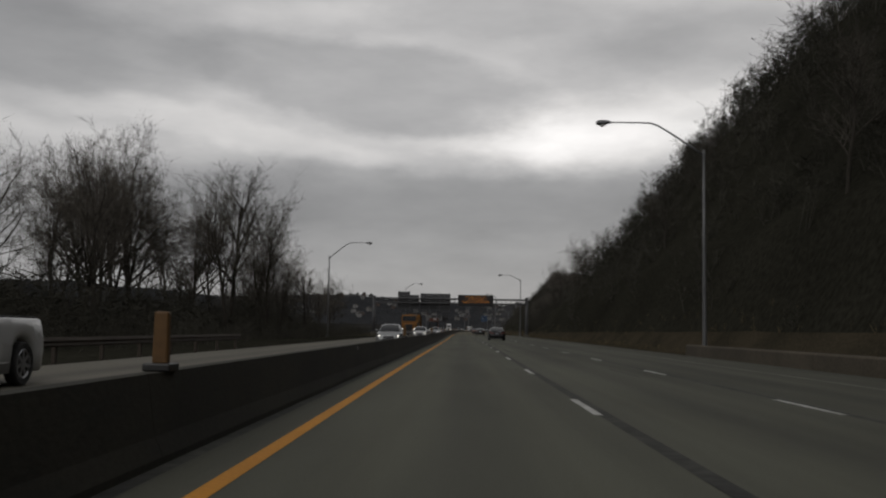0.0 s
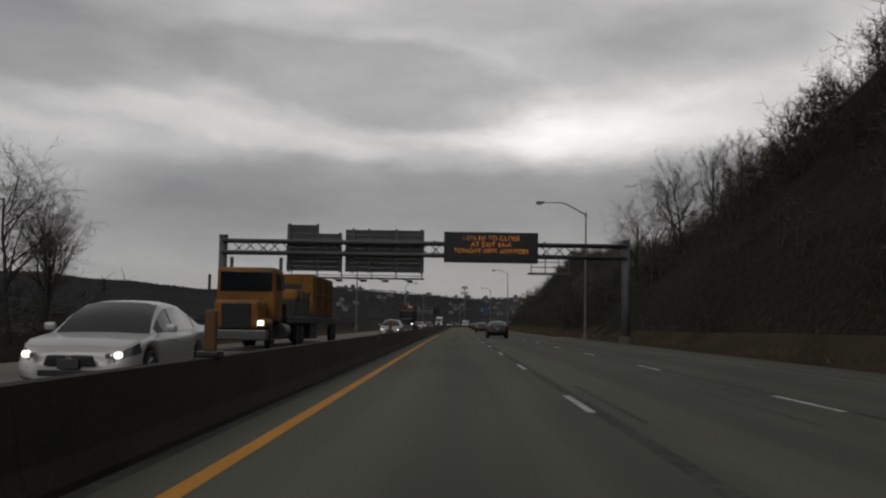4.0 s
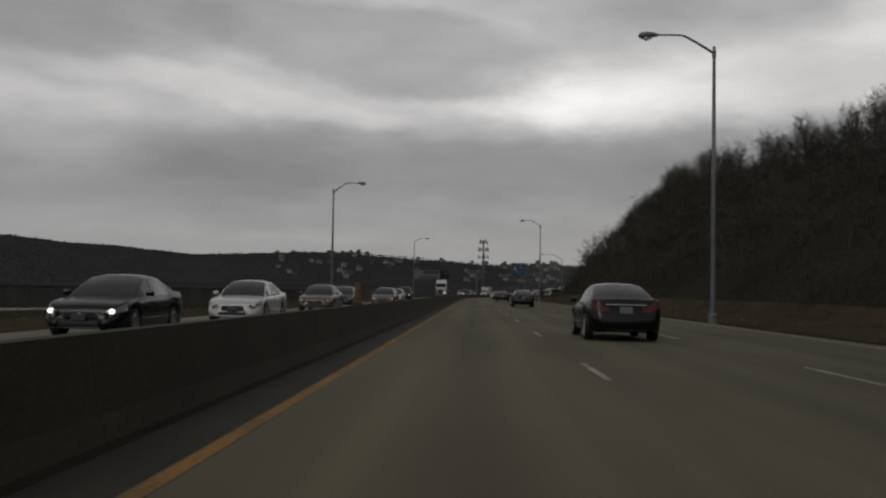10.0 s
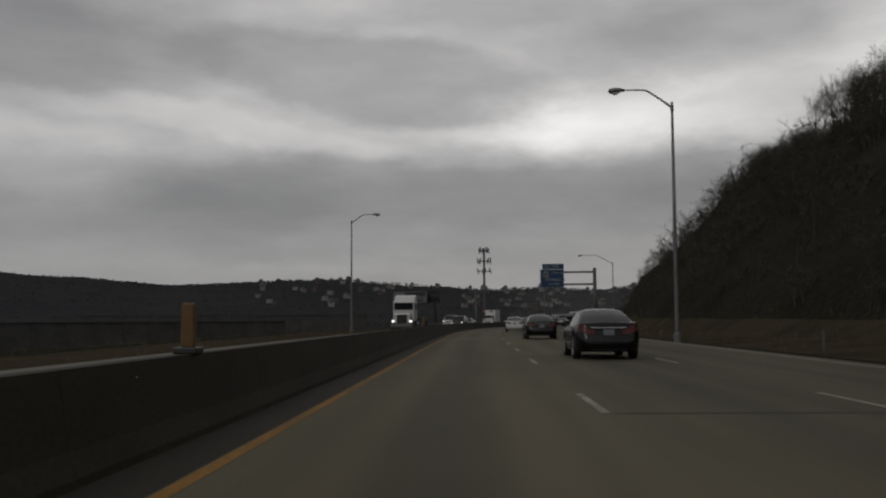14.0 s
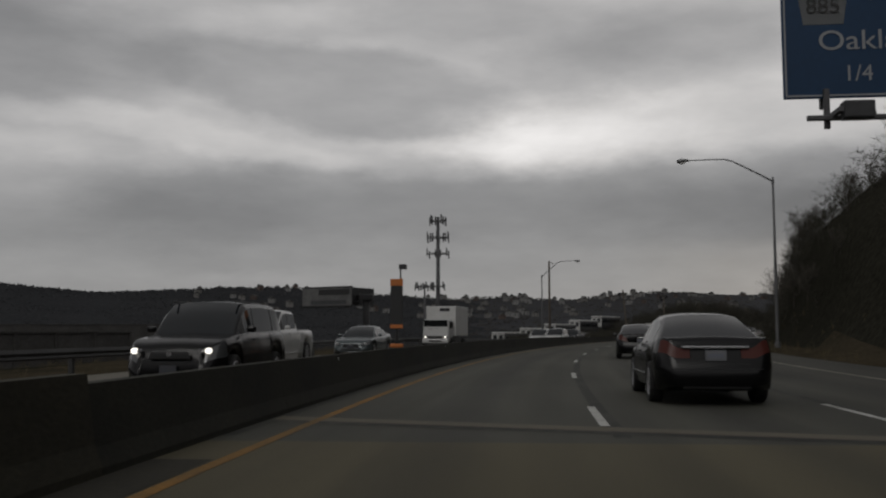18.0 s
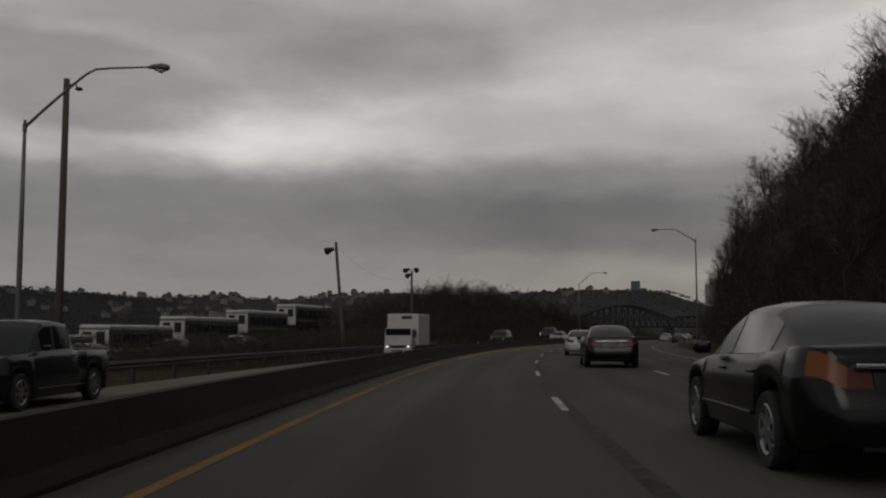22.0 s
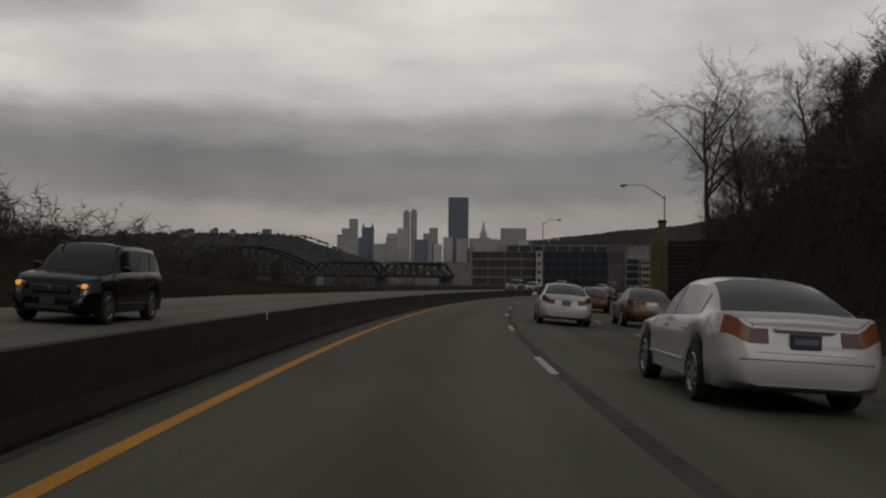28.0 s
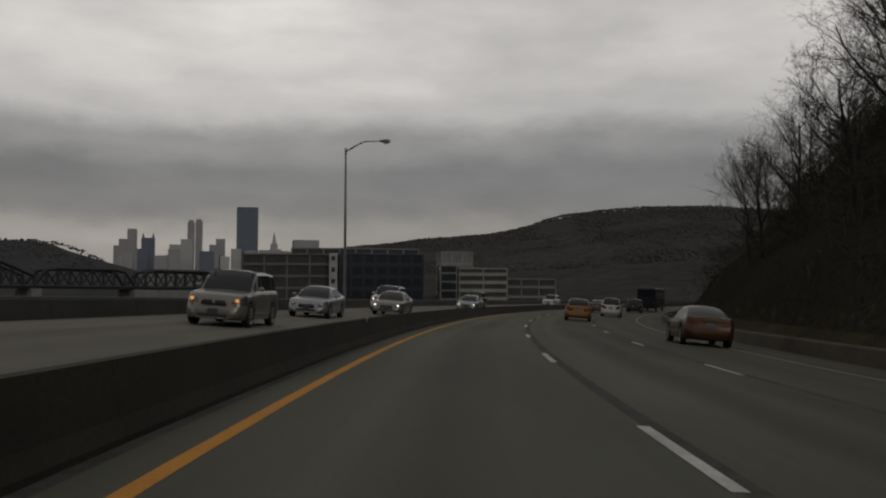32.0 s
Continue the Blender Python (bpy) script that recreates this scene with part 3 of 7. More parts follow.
# painted lines
sweep("yellow_line", [(-1.98, 0.004), (-1.82, 0.004)], -120, 207, 4, M["yellow_paint"], road, "yellow edge line", closed=False)
sweep("yellow_line", [(-1.97, 0.004), (-1.84, 0.004)], 209, 640, 4, M["faded_yellow"], road, "faded yellow edge line", closed=False)
sweep("yellow_line", [(-1.98, 0.004), (-1.82, 0.004)], 640, 1150, 4, M["yellow_paint"], road, "yellow edge line", closed=False)
sweep("gutter_shade", [(-2.56, 0.004), (-2.0, 0.004)], 209, 497, 4, M["gutter"], road, "dark silt along the barrier foot", closed=False)
sweep("edge_line", [(8.75, 0.004), (8.88, 0.004)], -120, 208, 4, M["faint_paint"], road, "white edge line", closed=False)
sweep("edge_line", [(9.25, 0.004), (9.38, 0.004)], 208, 498.5, 4, M["worn_paint"], road, "faded white edge line", closed=False)
sweep("edge_line", [(8.75, 0.004), (8.88, 0.004)], 498.5, 1150, 4, M["worn_paint"], road, "white edge line", closed=False)
for lat in (1.70, 5.30):
    for a, b in ((-120, 208), (499, 1150)):
        sweep("tar_seam", [(lat + 0.0, 0.003), (lat + 0.19, 0.003)], a, b, 4, M["tar"], road, "dark tar seam", closed=False)
for a, b in ((-120, 208), (499, 1150)):
    sweep("tar_seam", [(-2.56, 0.003), (-2.42, 0.003)], a, b, 4, M["tar"], road, "dark tar seam", closed=False)
for k in range(-1, 21):
    mid = float(np.interp(k, (-1, 0, 4, 8, 12, 13, 15, 20), (217.5, 230.0, 281.9, 333.5, 388.8, 402.1, 422.4, 483.4)))
    for lat in (1.70, 5.30):
        sweep("lane_dash", [(lat - 0.055, 0.006), (lat + 0.055, 0.006)], mid - 1.55, mid + 1.55, 1.6, M["worn_paint"], road, closed=False)
for lat, ph in ((1.70, (-2.81, 0.44)), (5.30, (-2.0, 1.2))):
    for (a, b), p in zip(((-110, 205), (497, 1130)), ph):
        k = math.ceil((a - p) / 12.192)
        while p + 12.192 * k < b:
            s0 = p + 12.192 * k
            sweep("lane_dash", [(lat - 0.06, 0.006), (lat + 0.06, 0.006)], s0, s0 + 3.05, 1.6, M["white_paint"], road, closed=False)
            k += 1

# ---- street furniture ----
def street_lamp(top, reach, rise):
    t = thing("street_lamp", "tall galvanised street lamp with a curved arm over the highway", "street lamp", "street lamps along the highway")
    part("pole", tube([(0, 0, -3.5), (0, 0, 0.0), (0, 0, 6.0), (0, 0, top + 0.3)], [0.13, 0.125, 0.10, 0.065], 10), M["galv"], t, smooth=True)
    part("base_collar", tube([(0, 0, -0.6), (0, 0, 0.35), (0, 0, 0.42)], [0.22, 0.2, 0.13], 10), M["galv"], t)
    reach -= 0.6
    a = [(0, 0, top), (reach * 0.15, 0, top + rise * 0.30), (reach * 0.32, 0, top + rise * 0.62), (reach * 0.48, 0, top + rise * 0.90), (reach * 0.56, 0, top + rise * 0.985), (reach * 0.68, 0, top + rise), (reach * 0.85, 0, top + rise), (reach, 0, top + rise)]
    part("arm", tube(a, [0.06, 0.058, 0.054, 0.05, 0.046, 0.042, 0.038, 0.036], 8), M["galv"], t, smooth=True)
    bm = bmesh.new()
    add_tube(bm, [(reach + dx, 0, top + rise + dz) for dx, dz in ((-0.1, -0.01), (0.1, 0.01), (0.45, -0.02), (0.7, -0.04), (0.78, -0.04))], [0.05, 0.10, 0.16, 0.13, 0.05], 10)
    head = part("lamp_head", bm, M["galv"], t, smooth=True)
    part("collar", tube([(0, 0, top - 0.18), (0, 0, top + 0.12)], 0.09, 8), M["galv"], t)
    part("lens", tube([(reach + 0.2, 0, top + rise - 0.09), (reach + 0.45, 0, top + rise - 0.15), (reach + 0.65, 0, top + rise - 0.12)], [0.06, 0.12, 0.05], 8), M["lens"], head, "clear lamp lens", smooth=True)
    return t


M["lens"] = plain("lamp_lens", (0.5, 0.5, 0.48), 0.15)
for s, lat, top, reach, rise, turn in ((124.9, -18.0, 10.3, 5.5, 2.1, 0), (252.4, -15.3, 11.6, 4.2, 1.35, 0), (362.3, -14.0, 10.8, 3.0, 0.9, 0), (484.1, -15.3, 12.2, 3.1, 0.95, 0), (631.8, -18.4, 9.3, 5.7, 2.3, 0), (785.6, -16.4, 10.8, 5.5, 2.2, 0), (932.5, -13.2, 12.5, 3.3, 0.75, 0),
                                   (49.9, 13.1, 11.0, 5.8, 1.8, 180), (194.9, 11.6, 11.25, 4.4, 1.1, 180), (309.7, 10.2, 11.7, 3.1, 0.8, 180), (425.6, 10.4, 12.05, 3.1, 0.95, 180), (557.3, 13.2, 11.2, 6.1, 1.65, 180), (713.7, 13.0, 11.9, 4.9, 1.5, 180), (870.4, 13.3, 11.2, 4.8, 1.6, 180)):
    lamp_post = street_lamp(top - bank(s, lat), reach, rise)
    lamp_post.matrix_basis = place(s, lat, 0, turn)


def text_mesh(words, size, mat, parent, x, y, z, align="LEFT", width=1.0, name="lettering", bold=0.0):
    """Built-in lettering on a panel that faces the driver (towards -y)."""
    cu = bpy.data.curves.new(name, "FONT")
    cu.body, cu.size, cu.align_x, cu.align_y, cu.extrude, cu.offset = words, size, align, "BOTTOM", 0.004, bold
    tmp = bpy.data.objects.new(name, cu)
    scene.collection.objects.link(tmp)
    me = bpy.data.meshes.new_from_object(tmp.evaluated_get(bpy.context.evaluated_depsgraph_get()))
    bpy.data.objects.remove(tmp)
    me.materials.clear()
    me.materials.append(mat)
    ob = new(name, me)
    ob.parent = parent
    ob.matrix_basis = Matrix.Translation((x, y, z)) @ pose(0, 0, 0, 90, 0, 0) @ Matrix.Diagonal((width, 1, 1, 1))
    return ob


# ---- sign gantry over both carriageways ----
M["sign_back"] = material("aluminium_sign_back", (0.062, 0.063, 0.066), 0.7, 8, 0.12, 0.6, 0.3, 0.05, metal=0.2, tint=(0.042, 0.043, 0.045))
M["gantry_steel"] = material("gantry_steel", (0.10, 0.10, 0.104), 0.65, 8, 0.15, 0.5, 0.3, 0.05, metal=0.4)
M["vms_face"] = plain("message_board_face", (0.006, 0.006, 0.007), 0.4)
M["amber"] = glowing("amber_lamps", (1.0, 0.36, 0.04), 0.36)
M["sign_blue"] = material("blue_sign_sheeting", (0.007, 0.034, 0.085), 0.5, 10, 0.05, 0.5, 0.15, 0.0)
M["sign_white"] = plain("white_sign_sheeting", (0.55, 0.55, 0.53), 0.5)
M["sign_letter"] = plain("dull_white_letter", (0.23, 0.24, 0.25), 0.6)
M["black_paint"] = plain("black_paint", (0.012, 0.012, 0.012), 0.5)

gantry = thing("sign_gantry", "grey tubular steel sign gantry spanning the highway", "sign gantry", m=place(172.5, 0))
for x in (-16.2, 11.5):
    col = part("column", tube([(x, 0.5, -0.6), (x, 0.5, 6.9)], 0.29, 12), M["gantry_steel"], gantry, smooth=True)
    part("footing", tube([(x, 0.5, -0.4), (x, 0.5, 0.5)], 0.5, 12), M["parapet"], col, "concrete footing")
    part("cap", tube([(x, 0.5, 6.9), (x, 0.5, 7.02)], 0.32, 12), M["gantry_steel"], col)
for z in (5.82, 6.62):
    for y in (0.2, 0.95):
        part("chord", tube([(-16.2, y, z), (11.5, y, z)], 0.13, 8), M["gantry_steel"], gantry, smooth=True)
for x in (-1.6, 5.9, -8.0):
    for z in (5.82, 6.62):
        part("flange", tube([(x - 0.08, 0.2, z), (x + 0.08, 0.2, z)], 0.2, 10), M["gantry_steel"], gantry)
x = -15.6
k = 0
while x < 11.0:
    part("brace", tube([(x, 0.2, 5.82 if k % 2 else 6.62), (x + 0.85, 0.2, 6.62 if k % 2 else 5.82)], 0.035, 5), M["gantry_steel"], gantry)
    part("brace", tube([(x, 0.95, 6.62 if k % 2 else 5.82), (x + 0.85, 0.95, 5.82 if k % 2 else 6.62)], 0.035, 5), M["gantry_steel"], gantry)
    x += 0.85
    k += 1


def sign_back(x0, x1, z0, z1, posts, notch=None):
    """The ribbed aluminium back of a sign for the other direction, with upright stiffeners."""
    p = thing("road_sign", "ribbed aluminium back of a road sign on the gantry", "road sign", "sign panels on the gantry", m=place(172.5, 0))
    rows = [(x0, x1, z0, z1)] if notch is None else [(x0, x1, z0, notch[1]), (x0, notch[0], notch[1], z1)]
    for a, b, c, e in rows:
        n = max(1, int((e - c) / 0.3))
        for i in range(n):
            h = (e - c) / n
            part("plank", box((b - a, 0.05, h - 0.008), ((a + b) / 2, 1.2, c + h * (i + 0.5)), 0.012), M["sign_back"], p)
    for q in posts:
        top = z1 if notch is None or q < notch[0] + 0.05 else notch[1]
        part("stiffener", box((0.16, 0.12, top - z0 + 0.15), (q, 1.12, (z0 + top) / 2), 0.01), M["gantry_steel"], p)
    return p


sign_back(-11.92, -8.09, 4.65, 7.86, (-11.75, -9.78, -8.2), (-9.7, 7.27))
sign_back(-7.84, -2.37, 4.63, 7.57, (-7.3, -6.2, -4.3, -2.55))
walkway = thing("sign_walkway", "narrow steel walkway with sign floodlights under the gantry", "walkway", m=place(172.5, 0))
part("grating", box((9.2, 0.5, 0.1), (-6.95, 1.9, 4.23), 0.01), M["gantry_steel"], walkway)
part("hand_rail", tube([(-11.5, 1.65, 4.42), (-2.4, 1.65, 4.42)], 0.025, 5), M["gantry_steel"], walkway)
for x in (-11.6, -9.8, -8.1, -6.0, -4.3, -2.5):
    part("hanger", box((0.07, 0.07, 1.7), (x, 1.45, 5.05)), M["gantry_steel"], walkway)
for x in (-10.3, -8.45, -6.72, -5.17, -3.45):
    b = part("bracket", tube([(x - 0.4, 1.9, 4.2), (x, 2.5, 4.08)], 0.04, 5), M["gantry_steel"], walkway)
    part("floodlight", box((0.42, 0.28, 0.16), (x + 0.06, 2.55, 4.08), 0.03), M["sign_back"], b)
vms = thing("message_sign", "black electronic message board with amber lettering over the lanes", "message sign", m=place(172.5, 0))
part("cabinet", box((6.36, 0.7, 2.05), (2.22, -0.25, 6.34), 0.03), M["black_paint"], vms)
part("face", box((6.16, 0.02, 1.88), (2.22, -0.612, 6.34)), M["vms_face"], vms)
for line, z in (("I-376 EB TO CLOSE", 6.72), ("AT EXIT 64-A", 6.29), ("TONIGHT 10PM -6AM MON", 5.86)):
    text_mesh(line, 0.44, M["amber"], vms, 2.22, -0.626, z, "CENTER", 0.93 if len(line) > 18 else 1.06, "amber_lettering", -0.008)
cat = thing("maintenance_platform", "steel maintenance platform hung from the gantry", "platform", m=place(172.5, 0))
part("deck", box((2.9, 0.7, 0.12), (6.2, -0.2, 4.62), 0.01), M["gantry_steel"], cat)
for x in (4.95, 5.9, 6.8, 7.5):
    part("post", box((0.06, 0.06, 1.3), (x, -0.45, 5.2)), M["gantry_steel"], cat)
for z in (5.05, 5.4):
    part("rail", box((2.6, 0.05, 0.05), (6.25, -0.45, z)), M["gantry_steel"], cat)

# ---- exit sign on its cantilever ----
ex = thing("exit_sign", "blue exit sign with white lettering on a cantilever arm", "road sign", m=place(507.0, -0.50, 0.09) @ Matrix.Scale(1.051, 4))
part("panel", box((3.0, 0.06, 2.32), (7.2, -0.2, 6.22), 0.01), M["sign_blue"], ex)
part("exit_tab", box((2.7, 0.06, 0.66), (7.33, -0.2, 7.74), 0.01), M["sign_blue"], ex)
for a, b, c, e in ((5.73, 8.67, 7.33, 7.36), (5.73, 8.67, 5.09, 5.12), (5.73, 5.76, 5.09, 7.36), (8.64, 8.67, 5.09, 7.36)):
    part("border", box((b - a, 0.01, e - c), ((a + b) / 2, -0.236, (c + e) / 2)), M["sign_letter"], ex)
bm = bmesh.new()
vs = [bm.verts.new((5.98 + 0.86 * u, -0.238, 6.38 + 0.78 * v)) for u, v in ((0.1, 0), (0.9, 0), (1.0, 0.72), (0.78, 0.72), (0.78, 1.0), (0.22, 1.0), (0.22, 0.72), (0.0, 0.72))]
f = bm.faces.new(vs)
bmesh.ops.solidify(bm, geom=[f], thickness=0.012)
part("route_shield", bm, M["sign_letter"], ex, "white keystone-shaped route shield")
text_mesh("885", 0.40, M["black_paint"], ex, 6.41, -0.256, 6.5, "CENTER", 1.0, "black_lettering")
text_mesh("NORTH", 0.40, M["sign_letter"], ex, 7.18, -0.24, 6.72, "LEFT", 1.0)
text_mesh("Oakland", 0.50, M["sign_letter"], ex, 7.28, -0.24, 5.82, "CENTER", 1.16)
text_mesh("1/4", 0.40, M["sign_letter"], ex, 6.72, -0.24, 5.28, "LEFT", 1.0)
text_mesh("MILE", 0.30, M["sign_letter"], ex, 7.45, -0.24, 5.36, "LEFT", 1.1)
text_mesh("EXIT", 0.32, M["sign_letter"], ex, 6.3, -0.24, 7.55, "LEFT", 1.0)
text_mesh("73B", 0.46, M["sign_letter"], ex, 7.3, -0.24, 7.52, "LEFT", 1.0)
part("post", tube([(12.55, 0.1, -0.5), (12.55, 0.1, 7.5)], [0.26, 0.22], 12), M["gantry_steel"], ex, smooth=True)
for z in (5.45, 7.0):
    part("arm", tube([(6.2, 0.1, z), (12.55, 0.1, z)], 0.12, 8), M["gantry_steel"], ex, smooth=True)
for x in (6.4, 8.2):
    part("bracket", box((0.1, 0.12, 3.0), (x, -0.08, 6.4)), M["gantry_steel"], ex)
    arm = part("lamp_arm", box((0.08, 0.9, 0.08), (x, -0.7, 4.66)), M["gantry_steel"], ex)
    part("hanger", box((0.09, 0.09, 0.7), (x, -0.3, 4.85)), M["gantry_steel"], ex)
    part("floodlight", box((0.5, 0.3, 0.3), (x + 0.3, -1.0, 4.66), 0.03), M["sign_back"], arm)
part("walkway_rail", box((2.9, 0.1, 0.09), (7.4, -0.72, 4.6), 0.02), M["gantry_steel"], ex)

# ---- posts on the median barrier, guard rails, edge walls ----
M["post_amber"] = material("weathered_amber_plastic", (0.11, 0.058, 0.02), 0.6, 12, 0.15, 2.0, 0.3, 0.05)
M["reflector"] = plain("pale_reflector", (0.45, 0.45, 0.42), 0.4)
M["orange"] = plain("orange_panel", (0.42, 0.13, 0.025), 0.6)


def delineator():
    t = thing("barrier_post", "weathered amber delineator post with a dark base on the median barrier", "delineator", "delineator posts on the median barrier")
    part("base", box((0.24, 0.3, 0.07), (0, 0, 0.035), 0.015), M["black_paint"], t)
    part("stem", box((0.14, 0.10, 0.46), (0, 0, 0.29), 0.02, 0.92), M["post_amber"], t)
    return t


post = delineator()
post.matrix_basis = place(4.6, -2.8, barrier_top(4.6))
for s in (40.8, 78.7, 117.0, 146.8, 199.0, 243.0, 290.0, 337.4, 385.3, 430.0):
    copy_thing(post, place(s, -2.8, barrier_top(s)))
fin = thing("barrier_reflector", "thin pale reflector strip on the median barrier face", "reflector", "reflectors on the median barrier")
part("strip", box((0.02, 0.04, 0.30), (0, 0, 0.16), 0.004), M["reflector"], fin)
fin.matrix_basis = place(20, -2.71, 0.36)
for s in (62, 102, 140, 181, 222, 262, 301, 342, 383.5, 424, 466, 506, 522, 546, 587, 628, 657, 700, 742, 772, 805, 848, 886):
    copy_thing(fin, place(s, -2.71, 0.36))


M["dark_rail"] = material("dull_steel_rail", (0.055, 0.055, 0.055), 0.7, 10, 0.2, 0.6, 0.3, 0.1, metal=0.2)


def guard_rail(s0, s1, lat, mat, label, side=1):
    g = thing("guard_rail", label, "guard rail")
    sweep("rail", [(lat, 0.42), (lat + 0.05 * side, 0.46), (lat, 0.53), (lat + 0.05 * side, 0.60), (lat, 0.70), (lat - 0.03 * side, 0.70), (lat - 0.03 * side, 0.42)], s0, s1, 4, mat, g)
    s = s0 + 1
    while s < s1:
        ob = part("post", box((0.12, 0.16, 0.95), (0, 0, 0.2), 0.01), mat, g)
        ob.matrix_basis = place(s, lat - 0.12 * side, -0.05)
        s += 3.8
    return g


guard_rail(-60, 48, -12.0, M["rust"], "rust-brown steel guard rail along the far verge")
guard_rail(172, 190, -12.0, M["dark_steel"], "short grey steel guard rail by the gantry column")
guard_rail(498, 690, -12.0, M["dark_rail"], "dark steel guard rail beside the opposite carriageway")
M["dark_parapet"] = material("dark_parapet_concrete", (0.042, 0.041, 0.038), 0.95, 10, 0.15, 0.3, 0.4, 0.2, tint=(0.028, 0.027, 0.025), world_coords=True)
M["verge_wall"] = material("earth_stained_concrete", (0.075, 0.063, 0.045), 0.95, 10, 0.2, 0.4, 0.4, 0.2, tint=(0.045, 0.038, 0.027), world_coords=True)
parapet = thing("edge_parapet", "sooty dark concrete parapet along the opposite carriageway", "parapet", kind="structure")
s = 838.0
while s < 1130:
    sweep("parapet_section", [(-11.25, -0.1), (-11.3, 0.5), (-11.35, 0.58), (-11.6, 0.58), (-11.65, -0.1)], s, s + 5.98, 3, M["dark_parapet"], parapet)
    s += 6
kerb_wall = thing("verge_wall", "low earth-stained concrete wall along the grassy verge", "wall", kind="structure")
for a, b in ((-110, 46), (668, 706), (850, 1110)):
    s = float(a)
    while s < b:
        sweep("wall_section", [(11.15, -0.1), (11.2, 0.5), (11.26, 0.56), (11.45, 0.56), (11.5, -0.1)], s, s + 5.98, 3, M["verge_wall"], kerb_wall)
        s += 6
# reflector posts on the right verge
vp = thing("verge_marker", "small weathered grey marker post on the grassy verge", "marker post", "marker posts on the verge")
part("stem", box((0.08, 0.05, 0.75), (0, 0, 0.33), 0.01), M["parapet"], vp)
vp.matrix_basis = place(216, 12.2)
for s in (236, 275, 318, 368, 410, 455, 520, 590, 640):
    copy_thing(vp, place(s, 12.3))

# narrow orange-banded board on the median barrier
board = thing("camera_board", "narrow dark board with orange bands standing on the median barrier", "roadside board", m=place(513.2, -2.8, 0.72))
part("panel", box((0.31, 0.07, 1.25), (0, 0, 1.1), 0.015), M["black_paint"], board)
part("top_band", box((0.32, 0.08, 0.18), (0, 0, 1.68), 0.01), M["orange"], board, "orange top band")
part("low_band", box((0.32, 0.08, 0.10), (0, 0, 0.55), 0.01), M["orange"], board, "orange lower band")
part("mast", box((0.07, 0.07, 0.5), (0, 0.02, 0.3), 0.01), M["dark_steel"], board)
part("base", box((0.34, 0.15, 0.10), (0, 0.0, 0.06), 0.02), M["orange"], board, "orange base")
part("camera_head", box((0.2, 0.16, 0.13), (0.16, 0, 2.08), 0.03), M["sign_back"], board)
part("camera_stem", box((0.04, 0.04, 0.32), (0.10, 0, 1.9), 0.01), M["sign_back"], board)

# ---- poles on the left ----
M["wood_pole"] = material("weathered_pole", (0.09, 0.075, 0.06), 0.9, 14, 0.2, 0.8, 0.3, 0.2, stretch=(3, 3, 0.4))
up_ = thing("utility_pole", "tall wooden utility pole beside the opposite carriageway", "utility pole", m=place(634.0, -17.9))
part("pole", tube([(0, 0, -3), (0, 0, 12.3)], [0.2, 0.13], 10), M["wood_pole"], up_, smooth=True)
part("bracket", tube([(0, 0, 12.0), (0.35, 0, 12.1), (0.5, 0, 11.9)], 0.035, 5), M["dark_steel"], up_)
part("lamp", box((0.25, 0.2, 0.12), (0.55, 0, 11.85), 0.03), M["dark_steel"], up_)
part("arm", tube([(0, 0, 2.9), (0.45, 0, 3.0)], 0.03, 5), M["dark_steel"], up_)


def flood_pole(s, lat, top, lean, heads, label):
    t = thing("floodlight_pole", label, "floodlight pole", "yard floodlights", m=place(s, lat))
    part("pole", tube([(0, 0, -4), (0, 0, 0), (lean, 0, top)], [0.19, 0.17, 0.12], 10), M["wood_pole"], t, smooth=True)
    for dx, dz, a in heads:
        b = part("head_arm", tube([(lean, 0, top + dz), (lean + dx, -0.1, top + dz)], 0.04, 5), M["dark_steel"], t)
        bm = bmesh.new()
        add_tube(bm, [(lean + dx, 0.1, top + dz + 0.12), (lean + dx + 0.3 * a, -0.3, top + dz - 0.05), (lean + dx + 0.45 * a, -0.5, top + dz - 0.15)], [0.12, 0.28, 0.33], 10)
        part("floodlight", bm, M["dark_steel"], b, smooth=True)


flood_pole(677.2, -17.3, 9.6, -0.8, ((-0.25, -0.7, -1),), "leaning dark yard pole with one floodlight")
flood_pole(712.5, -21.3, 9.0, 0.0, ((-0.35, 0.1, -1), (0.35, 0.15, 1), (-0.2, -0.55, -0.6)), "dark yard pole with three floodlights")
wire = thing("overhead_wire", "thin overhead wire sagging between the yard poles", "wire")
for (s0, l0, z0), (s1, l1, z1) in (((677.2, -18.1, 9.3), (712.5, -21.3, 8.6)),):
    a, b = at(s0, l0, z0), at(s1, l1, z1)
    part("strand", tube([a.lerp(b, u) - Vector((0, 0, 1.6 * 4 * u * (1 - u))) for u in (0, 0.125, 0.25, 0.375, 0.5, 0.625, 0.75, 0.875, 1)], 0.009, 4), M["dark_steel"], wire)

